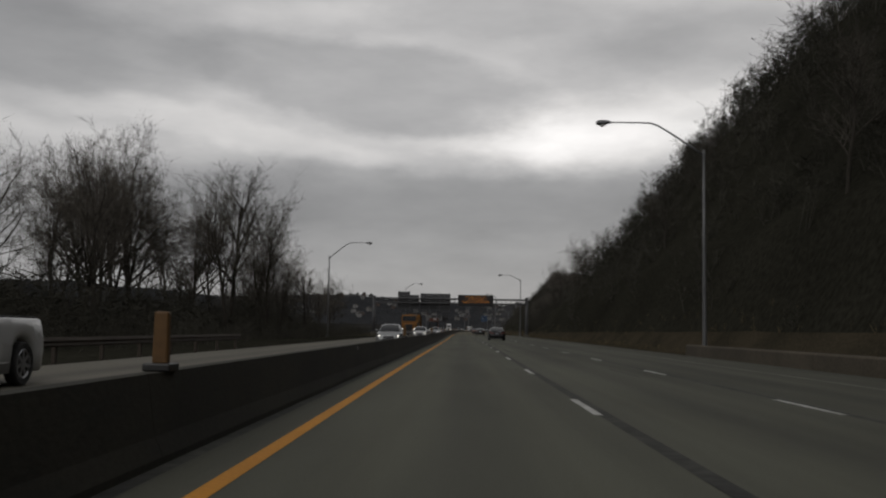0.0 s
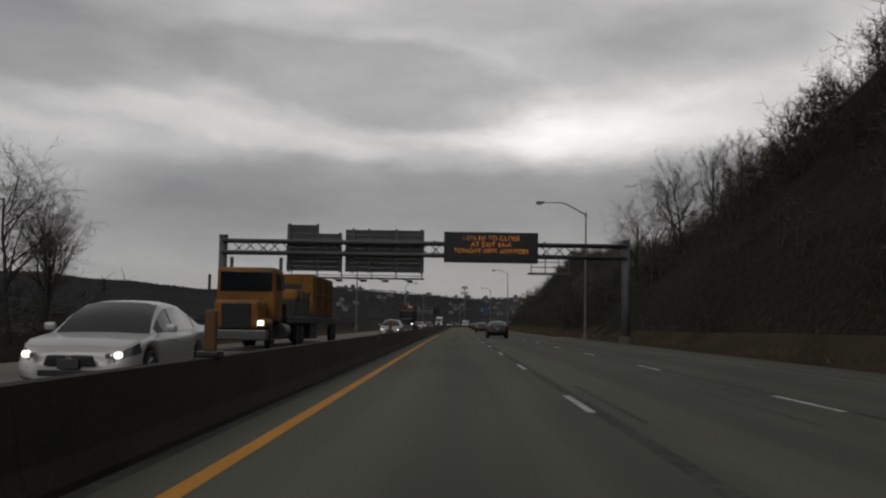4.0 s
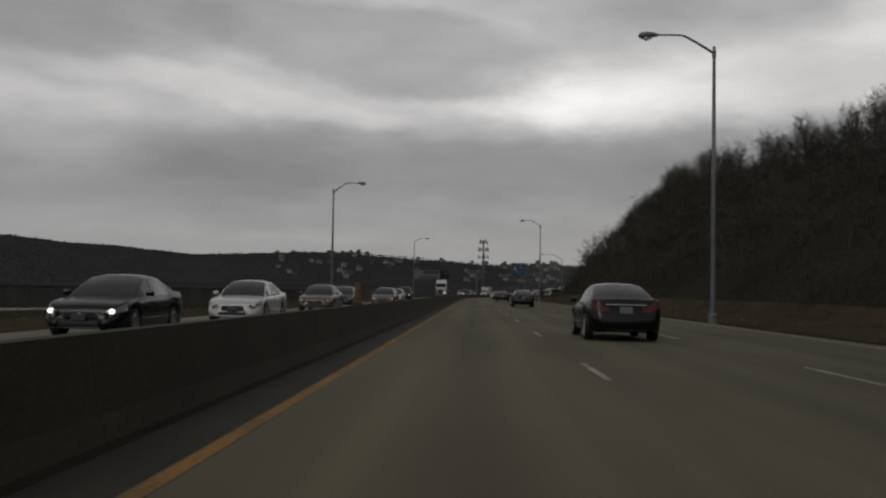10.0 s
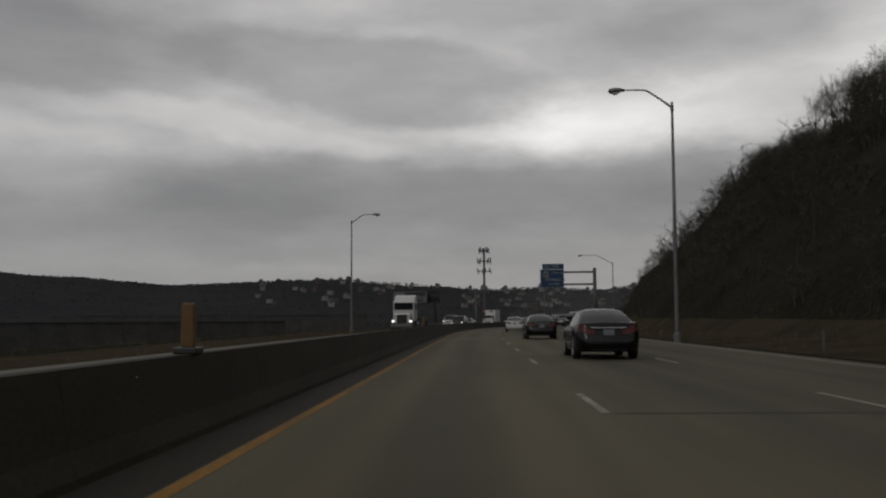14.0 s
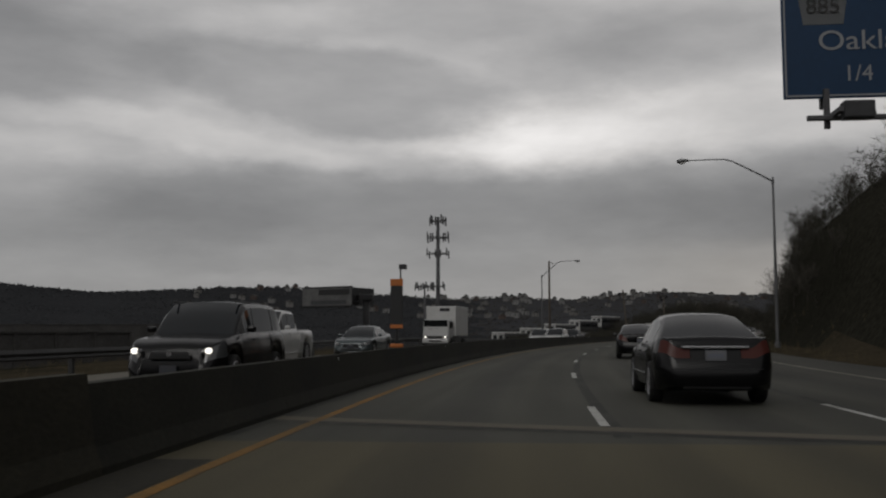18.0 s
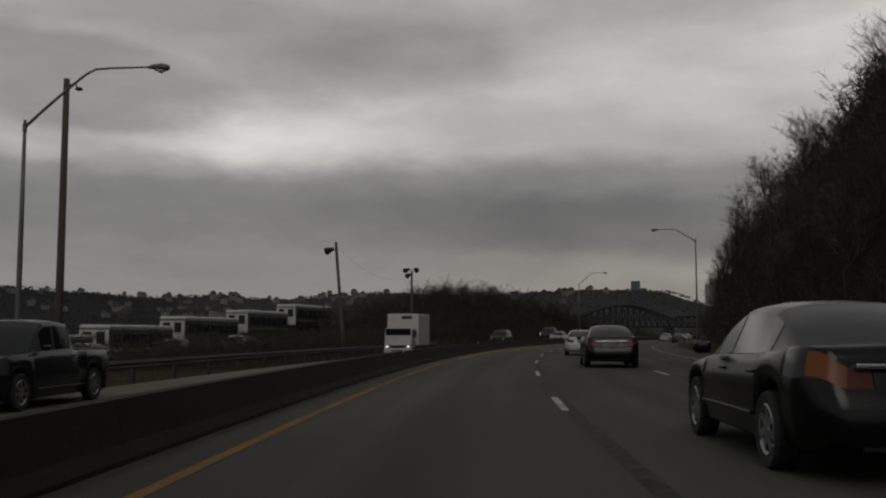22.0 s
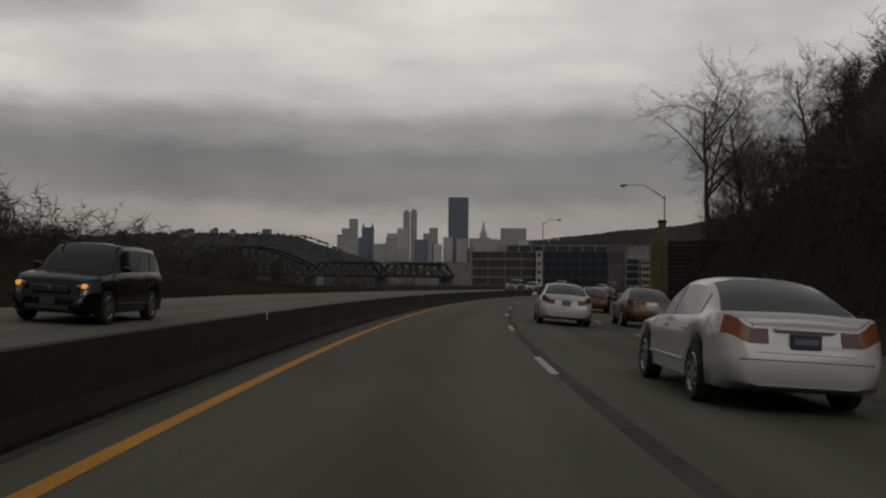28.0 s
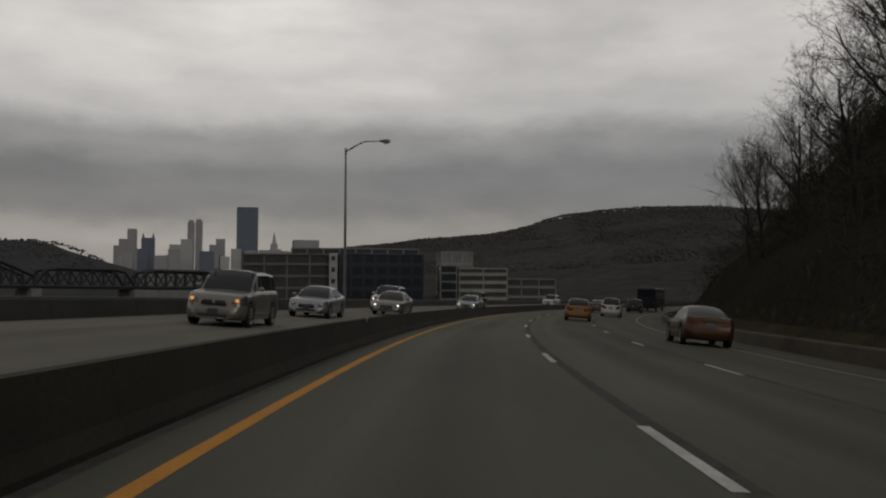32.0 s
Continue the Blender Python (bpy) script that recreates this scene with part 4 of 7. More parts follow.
# ---- phone masts ----
def mast(x, y, z0, top, rings, label, width):
    t = thing("phone_mast", label, "phone mast", "phone masts", m=pose(x, y, 0))
    part("shaft", tube([(0, 0, z0), (0, 0, top)], [0.56 * width, 0.30 * width], 12), M["mast"], t, smooth=True)
    for zr, r, n, h in rings:
        fr = bmesh.new()
        ring = [(r * math.cos(a), r * math.sin(a), zr) for a in (2 * math.pi * k / 12 for k in range(13))]
        add_tube(fr, ring, 0.06, 4, cap=False)
        for k in range(3):
            a = 2 * math.pi * k / 3 + 0.4
            add_tube(fr, [(0, 0, zr), (r * math.cos(a), r * math.sin(a), zr)], 0.09, 4)
        pl_ = part("antenna_ring", fr, M["mast"], t)
        for k in range(n):
            a = 2 * math.pi * (k + 0.3) / n
            bm = bmesh.new()
            add_box(bm, (0.28, 0.16, h), (0, 0, 0), 0.03)
            an = part("antenna", bm, M["mast"], pl_)
            an.matrix_basis = pose(r * math.cos(a), r * math.sin(a), zr + (0.25 if k % 2 else -0.15), 0, 0, math.degrees(a) + 90)


M["mast"] = material("mast_steel", (0.10, 0.10, 0.105), 0.6, 6, 0.15, 0.5, 0.3, 0.0, metal=0.2)
mast(5.9, 674.5, -9, 23.2, ((22.4, 1.6, 9, 1.7), (19.2, 2.1, 10, 1.7), (16.1, 2.2, 6, 1.5), (9.8, 1.3, 6, 1.3)), "tall grey monopole phone mast with three antenna rings", 1.0)
mast(3.3, 682.0, -9, 10.6, ((10.1, 1.9, 12, 1.3),), "short grey phone mast with one wide antenna ring", 0.55)

# ---- billboard by the river ----
M["billboard_face"] = material("faded_billboard_sheet", (0.12, 0.12, 0.118), 0.7, 2, 0.12, 0.3, 0.4, 0.0, tint=(0.075, 0.075, 0.074))
bb = thing("billboard", "single-post billboard with two angled panels above the riverside", "billboard", m=pose(-12.0, 713.0, 0))
part("column", tube([(1.5, 3, -10), (1.5, 3, 9.4)], 0.85, 14), M["dark_steel"], bb, smooth=True)
part("column_cap", box((3.4, 2.4, 1.6), (1.4, 3, 9.2), 0.3), M["dark_steel"], bb)
beam = part("cross_beam", box((13, 0.8, 0.9), (0, 0, 0), 0.04), M["dark_steel"], bb)
beam.matrix_basis = pose(-4.6, 1.2, 7.9, 0, 0, -32)
face = part("panel", box((14.4, 0.4, 4.2), (0, 0, 0), 0.03), M["billboard_face"], bb, "faded pale panel")
face.matrix_basis = pose(-7.2, -1.5, 9.2, 0, 0, -34)
part("frame_rail", box((14.6, 0.5, 0.3), (0, 0, 2.15), 0.02), M["dark_steel"], face)
part("frame_rail", box((14.6, 0.5, 0.35), (0, 0, -2.2), 0.02), M["dark_steel"], face)
part("picture_bar", box((9.0, 0.02, 1.3), (2.2, -0.21, 1.0)), M["black_paint"], face, "dark shape printed on the panel")
part("picture_bar", box((10.5, 0.02, 0.9), (0.6, -0.21, -1.3)), M["sign_back"], face, "grey band printed on the panel")
for x in (-6, -3, 0, 3, 6):
    part("lamp_arm", tube([(x, -0.2, -2.3), (x, -1.6, -2.1)], 0.05, 4), M["dark_steel"], face)
back = part("panel", box((11.0, 0.4, 4.2), (0, 0, 0), 0.03), M["dark_steel"], bb, "dark rear panel seen edge on")
back.matrix_basis = pose(0.2, 4.6, 9.4, 0, 0, 62)
part("catwalk", box((13.5, 0.9, 0.14), (0, -0.7, -2.5), 0.01), M["dark_steel"], face)
for x in (0.6, 1.4, 2.2):
    part("rail_post", tube([(x, 2.4, 9.9), (x, 2.4, 11.0)], 0.05, 4), M["dark_steel"], bb)
part("rail", tube([(0.6, 2.4, 11.0), (2.2, 2.4, 11.0)], 0.05, 4), M["dark_steel"], bb)

# ---- bare trees ----
def grow_tree(seed, height, spread, levels, counts, lean=0.0):
    """Segments (start, end, radius, radius, level) of a leafless tree with a rounded crown."""
    rng = random.Random(seed)
    segs = []

    def branch(p, d, length, r, level):
        n = (8, 5, 3, 2, 1)[level]
        pts = [p]
        r_end = r * (0.30 if level == 0 else 0.32)
        for i in range(n):
            wob = (0.15, 0.26, 0.34, 0.40, 0.44)[level]
            d = (d + Vector((rng.uniform(-1, 1), rng.uniform(-1, 1), rng.uniform(-0.7, 0.8))) * wob).normalized()
            d = (d + Vector((0, 0, (0.16, 0.10, 0.05, 0.02, 0.0)[level]))).normalized()
            q = pts[-1] + d * (length / n)
            a, b = r + (r_end - r) * i / n, r + (r_end - r) * (i + 1) / n
            segs.append((pts[-1], q, a, b, level))
            pts.append(q)
        if level + 1 >= levels:
            return
        k = counts[level]
        for i in range(k):
            u = (0.34 + 0.66 * (i + rng.random() * 0.9) / k) if level == 0 else (0.18 + 0.82 * (i + rng.random() * 0.8) / k)
            u = min(u, 0.999)
            j = min(n - 1, int(u * n))
            base = pts[j].lerp(pts[j + 1], min(1.0, u * n - j))
            dd = (pts[j + 1] - pts[j]).normalized()
            side = dd.cross(Vector((rng.uniform(-1, 1), rng.uniform(-1, 1), rng.uniform(-1, 1)))).normalized()
            ang = rng.uniform(0.5, 1.0) * spread
            nd = (dd * math.cos(ang) + side * math.sin(ang)).normalized()
            if level == 0:
                ln = height * rng.uniform(0.30, 0.46) * (1.15 - 0.55 * u)
            else:
                ln = length * rng.uniform(0.38, 0.66)
            branch(base, nd, ln, max(0.011, (r + (r_end - r) * u) * rng.uniform(0.5, 0.72)), level + 1)

    branch(Vector((0, 0, -0.6)), Vector((lean, 0, 1)).normalized(), height * 0.78, height * 0.0145, 0)
    return segs


def segs_mesh(name, segs, sides, mat):
    """Tubes for the thicker wood, three-sided points for the twigs."""
    verts, faces = [], []
    last = max(max(g[4] for g in segs), 2)
    for p, q, a, b, lv in segs:
        n = sides[lv]
        d = (q - p).normalized()
        u = d.orthogonal().normalized()
        w = d.cross(u)
        o = len(verts)
        for k in range(n):
            t = 2 * math.pi * k / n
            verts.append(p + (u * math.cos(t) + w * math.sin(t)) * a)
        if lv == last:
            del verts[o:]
            verts += [p + u * a * 0.9, p - u * a * 0.9, q + d * (q - p).length * 0.3]
            faces.append((o, o + 1, o + 2))
            continue
        if lv >= 3:
            verts.append(q + d * (q - p).length * 0.25)
            faces += [(o + k, o + (k + 1) % n, o + n) for k in range(n)]
            continue
        for k in range(n):
            t = 2 * math.pi * k / n
            verts.append(q + (u * math.cos(t) + w * math.sin(t)) * b)
        for k in range(n):
            faces.append((o + k, o + (k + 1) % n, o + n + (k + 1) % n, o + n + k))
    me = bpy.data.meshes.new(name)
    me.from_pydata([tuple(v) for v in verts], [], faces)
    me.polygons.foreach_set("use_smooth", [True] * len(me.polygons))
    me.materials.append(mat)
    return me


TREES = []
for i, (h, spread, levels, counts) in enumerate(((14, 0.95, 5, (12, 6, 5, 7)), (15, 0.8, 5, (13, 6, 5, 7)), (13, 1.05, 5, (12, 7, 5, 7)), (9, 0.95, 4, (12, 7, 14)), (8, 1.1, 4, (13, 7, 14)), (10, 0.85, 4, (12, 8, 14)))):
    segs = grow_tree(11 + i, h, spread, levels, counts, 0.06 * (i % 3 - 1))
    sides = (7, 5, 3, 3, 3)
    TREES.append((segs_mesh("trunk", [q for q in segs if q[4] <= 1], sides, M["bark"]), segs_mesh("crown", [q for q in segs if q[4] > 1], sides, M["twig"]), h))


def tree(kind, m, label, group):
    t = thing("bare_tree", label, "tree", group, m=m)
    for nm, me in (("trunk", TREES[kind][0]), ("crown", TREES[kind][1])):
        ob = new(nm, me)
        ob.parent = t
    return t


def plant(kind, s, lat, height, label, group, rng):
    p = at(s, lat)
    z = ground_height(s, lat)
    k = height / TREES[kind][2]
    return tree(kind, pose(p.x, p.y, z, rng.uniform(-4, 4), rng.uniform(-4, 4), rng.uniform(0, 360)) @ Matrix.Diagonal((k * rng.uniform(0.9, 1.15), k * rng.uniform(0.9, 1.15), k, 1)), label, group)


rng = random.Random(5)
# the wood beside the opposite carriageway
for i in range(64):
    s = 18 + 150 * (i + rng.random()) / 64
    lat = -rng.uniform(20.5, 40) if s > 60 else -rng.uniform(28, 44)
    h = rng.uniform(9.5, 11.5) if s < 48 else rng.uniform(12.5, 16.0) * (1.13 if 70 < s < 98 else 1.0 if s < 112 else 0.78 if s < 135 else 0.62)
    plant(rng.choice((0, 1, 2)), s, lat, h, "tall leafless tree in the riverside wood", "riverside trees", rng)
for i in range(12):
    plant(rng.choice((0, 1, 2)), rng.uniform(-40, 20), -rng.uniform(30, 44), rng.uniform(9, 12), "tall leafless tree in the riverside wood", "riverside trees", rng)
# crest and flank of the hill on the right
for i in range(128):
    s = -50 + 1130 * (i + rng.random()) / 128
    f = table(HILL_FOOT, s)
    lat = f + rng.choice((rng.uniform(4, 12), rng.uniform(16, 26), rng.uniform(22, 34), rng.uniform(24, 36)))
    if 780 < s < 872:
        lat = f + rng.uniform(8, 30)
    plant(rng.choice((3, 4, 5)), s, lat, rng.uniform(5.5, 9.0) * (1.25 if s > 860 else 0.55 if 500 < s < 680 else 1.0), "leafless tree on the wooded hillside", "hillside trees", rng)
# trees that lean over the verge along the bend
for i in range(42):
    s = 556 + 240 * (i + rng.random()) / 42
    plant(rng.choice((3, 4, 5)), s, table(HILL_FOOT, s) + rng.uniform(0.8, 4.5), rng.uniform(3.8, 6.8) * min(1.0, max(0.5, (s - 500) / 130.0)), "leafless tree leaning over the verge", "verge trees", rng)
for i in range(9):
    plant(rng.choice((3, 4, 5)), rng.uniform(243, 264), rng.uniform(18.5, 24), rng.uniform(5.5, 8.0), "leafless tree on the wooded hillside", "hillside trees", rng)
for i in range(34):
    s = 420 + 92 * (i + rng.random()) / 34
    plant(rng.choice((0, 1, 2)), s, table(HILL_FOOT, s) + rng.uniform(22, 29), rng.uniform(6.0, 8.0), "slender leafless tree on the crest of the hill", "crest trees", rng)
for i in range(30):
    s = 335 + 85 * (i + rng.random()) / 30
    plant(rng.choice((0, 1, 2)), s, table(HILL_FOOT, s) + rng.uniform(22, 30), rng.uniform(4.2, 6.2), "slender leafless tree on the crest of the hill", "crest trees", rng)
# tall stand on the spur behind the gantry
for s, lat, h in ((228, 24, 10), (233, 29, 14), (238, 24, 13), (245, 31, 13.5), (252, 26, 9), (258, 29, 8), (264, 32, 7), (270, 27, 5.5), (240, 35, 13)):
    plant(rng.choice((0, 1, 2)), s, lat, h, "tall crooked leafless tree on the hillside spur", "spur trees", rng)
for s, lat, h in ((866, 18.0, 22), (872, 21.5, 17), (857, 27, 12), (878, 24, 10), (888, 22, 12), (896, 27, 11), (905, 22, 10), (914, 21.5, 15), (921, 24.5, 16), (929, 26, 14), (924, 18, 10), (933, 16.5, 8.5), (917, 19.5, 11)):
    plant(rng.choice((0, 2)), s, lat, h, "large spreading leafless tree above the retaining wall", "trees above the wall", rng)
# knoll inside the bend
for i in range(22):
    s, lat = rng.uniform(716, 800), -rng.uniform(19, 38)
    plant(rng.choice((3, 4, 5)), s, lat, rng.uniform(3.0, 5.2), "low leafless tree on the grassy knoll", "knoll trees", rng)
for s, lat, h in ((330, -95, 13), (336, -99, 11), (520, -60, 8), (560, -52, 7)):
    plant(1, s, lat, h, "lone leafless tree below the embankment", "riverside trees", rng)


# ---- scrub: woody stems too many to count ----
def scrub_field(name, label, spots, mat, seed, stems, size, forks=(7, 10)):
    """Clumps of bent stems that fork into fine twigs, each shoot a three-sided point."""
    r = np.random.RandomState(seed)
    ring = np.array([[math.cos(2.0944 * t), math.sin(2.0944 * t), 0] for t in range(3)])
    variants = []
    for v in range(10):
        V, Fc = [], []

        def shoot(p, q, w):
            o = len(V)
            V.extend(p + ring * w)
            V.append(q)
            Fc.extend((o + t, o + (t + 1) % 3, o + 3) for t in range(3))

        for k in range(stems):
            a, tilt = r.uniform(0, 2 * math.pi), r.uniform(0.08, 0.75)
            L = r.uniform(0.6, 1.2)
            p = np.array([r.uniform(-0.3, 0.3), r.uniform(-0.3, 0.3), -0.25])
            d = np.array([math.cos(a) * tilt, math.sin(a) * tilt, 1.0])
            q = p + d / np.linalg.norm(d) * L
            shoot(p, q, 0.0145)
            for j in range(forks[0] if forks else 0):
                u = 0.25 + 0.75 * (j + r.rand()) / forks[0]
                b0 = p + (q - p) * u
                dd = np.array([r.normal(0, 0.5), r.normal(0, 0.5), r.uniform(0.2, 0.9)]) * L * 0.5 * (1.15 - 0.5 * u)
                shoot(b0, b0 + dd, 0.0075)
                for m_ in range(forks[1]):
                    b1 = b0 + dd * r.uniform(0.3, 1.0)
                    o, e_ = len(V), r.normal(0, 1, 3) * 0.0040
                    V.extend((b1 + e_, b1 - e_, b1 + np.array([r.normal(0, 0.4), r.normal(0, 0.4), r.uniform(-0.15, 0.6)]) * L * 0.34))
                    Fc.append((o, o + 1, o + 2))
        variants.append((np.array(V), np.array(Fc)))
    AV, AF, off = [], [], 0
    for x, y, z, k in spots:
        V, Fc = variants[r.randint(10)]
        c, s_ = math.cos(r.uniform(0, 6.28)), math.sin(r.uniform(0, 6.28))
        n = math.hypot(c, s_)
        c, s_ = c / n, s_ / n
        W = np.empty_like(V)
        W[:, 0] = (V[:, 0] * c - V[:, 1] * s_) * size * k + x
        W[:, 1] = (V[:, 0] * s_ + V[:, 1] * c) * size * k + y
        W[:, 2] = V[:, 2] * size * k + z
        AV.append(W)
        AF.append(Fc + off)
        off += len(V)
    AV, AF = np.concatenate(AV), np.concatenate(AF)
    me = bpy.data.meshes.new(name)
    me.vertices.add(len(AV))
    me.vertices.foreach_set("co", AV.ravel())
    me.loops.add(AF.size)
    me.loops.foreach_set("vertex_index", AF.ravel())
    me.polygons.add(len(AF))
    me.polygons.foreach_set("loop_start", np.arange(0, AF.size, 3))
    me.update(calc_edges=True)
    me.materials.append(mat)
    ob = new(name, me)
    return tagged(ob, label, "undergrowth", kind="stuff")


def spot(s, lat, k):
    p = at(s, lat)
    return (p.x, p.y, ground_height(s, lat), k)


rng = random.Random(9)
spots = []
for i in range(2600):
    s = rng.uniform(-70, 1090)
    f = table(HILL_FOOT, s)
    u = rng.random() ** 0.8
    spots.append(spot(s, f + 0.3 + 34 * u, rng.uniform(0.9, 1.8) * (0.8 + 0.9 * min(1, u * 4))))
for i in range(420):
    s = rng.uniform(575, 805)
    spots.append(spot(s, table(HILL_FOOT, s) + rng.uniform(0.2, 5.0), rng.uniform(0.9, 1.6)))
# bushy crest along the skyline of the hill
for i in range(1500):
    s = rng.uniform(-60, 320) if i < 620 else rng.uniform(320, 1080)
    spots.append(spot(s, table(HILL_FOOT, s) + rng.uniform(19, 37), rng.uniform(1.8, 3.6) if s < 320 else rng.uniform(1.5, 2.9)))
# a tall thicket where the hill foot steps back
for i in range(120):
    spots.append(spot(rng.uniform(240, 266), rng.uniform(17.5, 23.5), rng.uniform(1.7, 2.8)))
scrub_field("hillside_scrub", "dense dark leafless scrub covering the hillside", spots, M["scrub"], 3, 4, 1.6)
spots = [spot(rng.uniform(-60, 172), -rng.uniform(16.5, 23), rng.uniform(0.6, 1.5)) for i in range(350)]
spots += [spot(rng.uniform(-60, 165), -rng.uniform(23, 44), rng.uniform(1.6, 3.4)) for i in range(900)]
spots += [spot(rng.uniform(700, 838), -rng.uniform(17, 38), rng.uniform(0.8, 1.9)) for i in range(700)]
spots += [spot(rng.uniform(738, 800), -rng.uniform(22, 34), rng.uniform(1.5, 2.6)) for i in range(230)]
spots += [spot(rng.uniform(805, 900), -rng.uniform(22, 60), rng.uniform(0.9, 2.2)) for i in range(300)]
spots += [spot(rng.uniform(480, 712), -rng.uniform(14, 40), rng.uniform(0.4, 0.9)) for i in range(250)]
spots += [spot(rng.uniform(628, 715), -rng.uniform(17, 24), rng.uniform(0.7, 1.3)) for i in range(420)]
scrub_field("verge_scrub", "tangled dark leafless scrub beyond the opposite carriageway", spots, M["scrub"], 4, 4, 1.6)

M["dry_grass"] = material("dry_grass", (0.10, 0.08, 0.045), 1.0, 3, 0.35, 0.2, 0.4, 0.0, tint=(0.05, 0.043, 0.027), world_coords=True, spec=0.0)
spots = []
for i in range(3600):
    s = rng.uniform(-40, 1000)
    spots.append(spot(s, rng.uniform(11.6, table(HILL_FOOT, s) + 1.5), rng.uniform(0.6, 1.4)))
for i in range(2600):
    spots.append(spot(rng.uniform(150, 720), -rng.uniform(11.3, 24), rng.uniform(0.5, 1.2)))
scrub_field("dry_grass", "tufts of dry brown winter grass on the verges", spots, M["dry_grass"], 6, 9, 0.42, ())

# far woods on the ridges: rough little crowns
def far_woods(name, label, mat, keep):
    r = np.random.RandomState(12)
    base = [(1.0, 0.1, -0.5), (-0.3, 0.95, -0.5), (-0.6, -0.85, -0.5), (0.7, 0.65, 0.55), (-0.9, 0.2, 0.5), (0.25, -0.85, 0.6), (0, 0, 1.1)]
    tri = [(0, 1, 3), (1, 4, 3), (1, 2, 4), (2, 5, 4), (2, 0, 5), (0, 3, 5), (3, 4, 6), (4, 5, 6), (5, 3, 6)]
    B = np.array(base)
    AV, AF, off = [], [], 0
    rr = random.Random(21)
    made = 0
    while made < 44000:
        az = radians(rr.uniform(-62, 75) if made < 28000 else rr.uniform(36, 68))
        d = rr.uniform(620, 1750) if made < 28000 else rr.uniform(640, 1350)
        x, y = d * math.sin(az), 500 + d * math.cos(az)
        z = far_height(x, y)
        if not keep(x, y) or z < -4 or (math.hypot(x - 150, y - 850) < 600 and az > 0.14):
            made += 0.5
            continue
        k = rr.uniform(0.7, 1.6)
        W = B * np.array([k * rr.uniform(0.7, 1.3), k * rr.uniform(0.7, 1.3), k * rr.uniform(0.5, 0.95)]) * (1 + 0.25 * r.randn(len(B), 1)) + np.array([x, y, z + 0.4])
        AV.append(W)
        AF.append(np.array(tri) + off)
        off += len(B)
        made += 1
    AV, AF = np.concatenate(AV), np.concatenate(AF)
    me = bpy.data.meshes.new(name)
    me.from_pydata(AV.tolist(), [], AF.tolist())
    me.polygons.foreach_set("use_smooth", [True] * len(me.polygons))
    me.materials.append(mat)
    tagged(new(name, me), label, "woods", kind="stuff")


# bluish crown colour with distance haze painted in
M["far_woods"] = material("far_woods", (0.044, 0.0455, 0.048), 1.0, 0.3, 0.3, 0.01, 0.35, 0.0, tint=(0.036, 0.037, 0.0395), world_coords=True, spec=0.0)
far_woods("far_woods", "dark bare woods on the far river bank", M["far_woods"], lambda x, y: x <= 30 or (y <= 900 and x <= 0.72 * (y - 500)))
# the lighter grey of these crowns holds painted haze too
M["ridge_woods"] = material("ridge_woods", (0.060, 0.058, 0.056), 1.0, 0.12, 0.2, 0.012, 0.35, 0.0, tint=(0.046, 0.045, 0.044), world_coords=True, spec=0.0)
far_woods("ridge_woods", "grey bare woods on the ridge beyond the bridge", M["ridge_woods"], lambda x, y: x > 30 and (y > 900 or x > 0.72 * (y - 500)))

# ---- vehicles ----
M["glass"] = plain("tinted_car_glass", (0.010, 0.012, 0.014), 0.05, 0.0, 0.0, 0.36)
M["tyre"] = plain("tyre_rubber", (0.012, 0.012, 0.012), 0.85)
M["alloy"] = plain("alloy_wheel", (0.28, 0.28, 0.29), 0.35, 0.8)
M["trim"] = plain("black_trim", (0.012, 0.012, 0.013), 0.55)
M["chrome"] = plain("chrome_trim", (0.45, 0.45, 0.46), 0.2, 0.9)
M["headlight"] = glowing("lit_headlight", (1.0, 0.95, 0.85), 1.6)
M["lamp_glass"] = plain("headlamp_glass", (0.055, 0.057, 0.06), 0.08, 0.1, 0.4)
M["plate_text"] = plain("plate_bar_blue_grey", (0.12, 0.13, 0.16), 0.5)
M["plate_dark"] = plain("dark_number_plate", (0.03, 0.032, 0.04), 0.5)
M["clear_lamp"] = plain("clear_lamp", (0.45, 0.45, 0.45), 0.12)
M["amber_lamp"] = glowing("amber_front_lamp", (1.0, 0.40, 0.08), 0.7)
M["tail"] = plain("red_tail_lamp", (0.065, 0.020, 0.016), 0.25, 0.0, 0.0, 0.15)
M["tail_orange"] = plain("orange_tail_lamp", (0.16, 0.056, 0.022), 0.25, 0.0, 0.0, 0.15)
M["brake"] = glowing("lit_brake_lamp", (0.70, 0.13, 0.03), 0.04)
M["plate"] = plain("number_plate", (0.13, 0.135, 0.145), 0.5)
M["underside"] = plain("car_underside", (0.006, 0.006, 0.006), 0.9)
PAINTS = {}


def paint(name, col, rough=0.22, metal=0.0, coat=0.35):
    if name not in PAINTS:
        PAINTS[name] = plain("paint_" + name, col, rough, metal, coat, 0.2)
    return PAINTS[name]


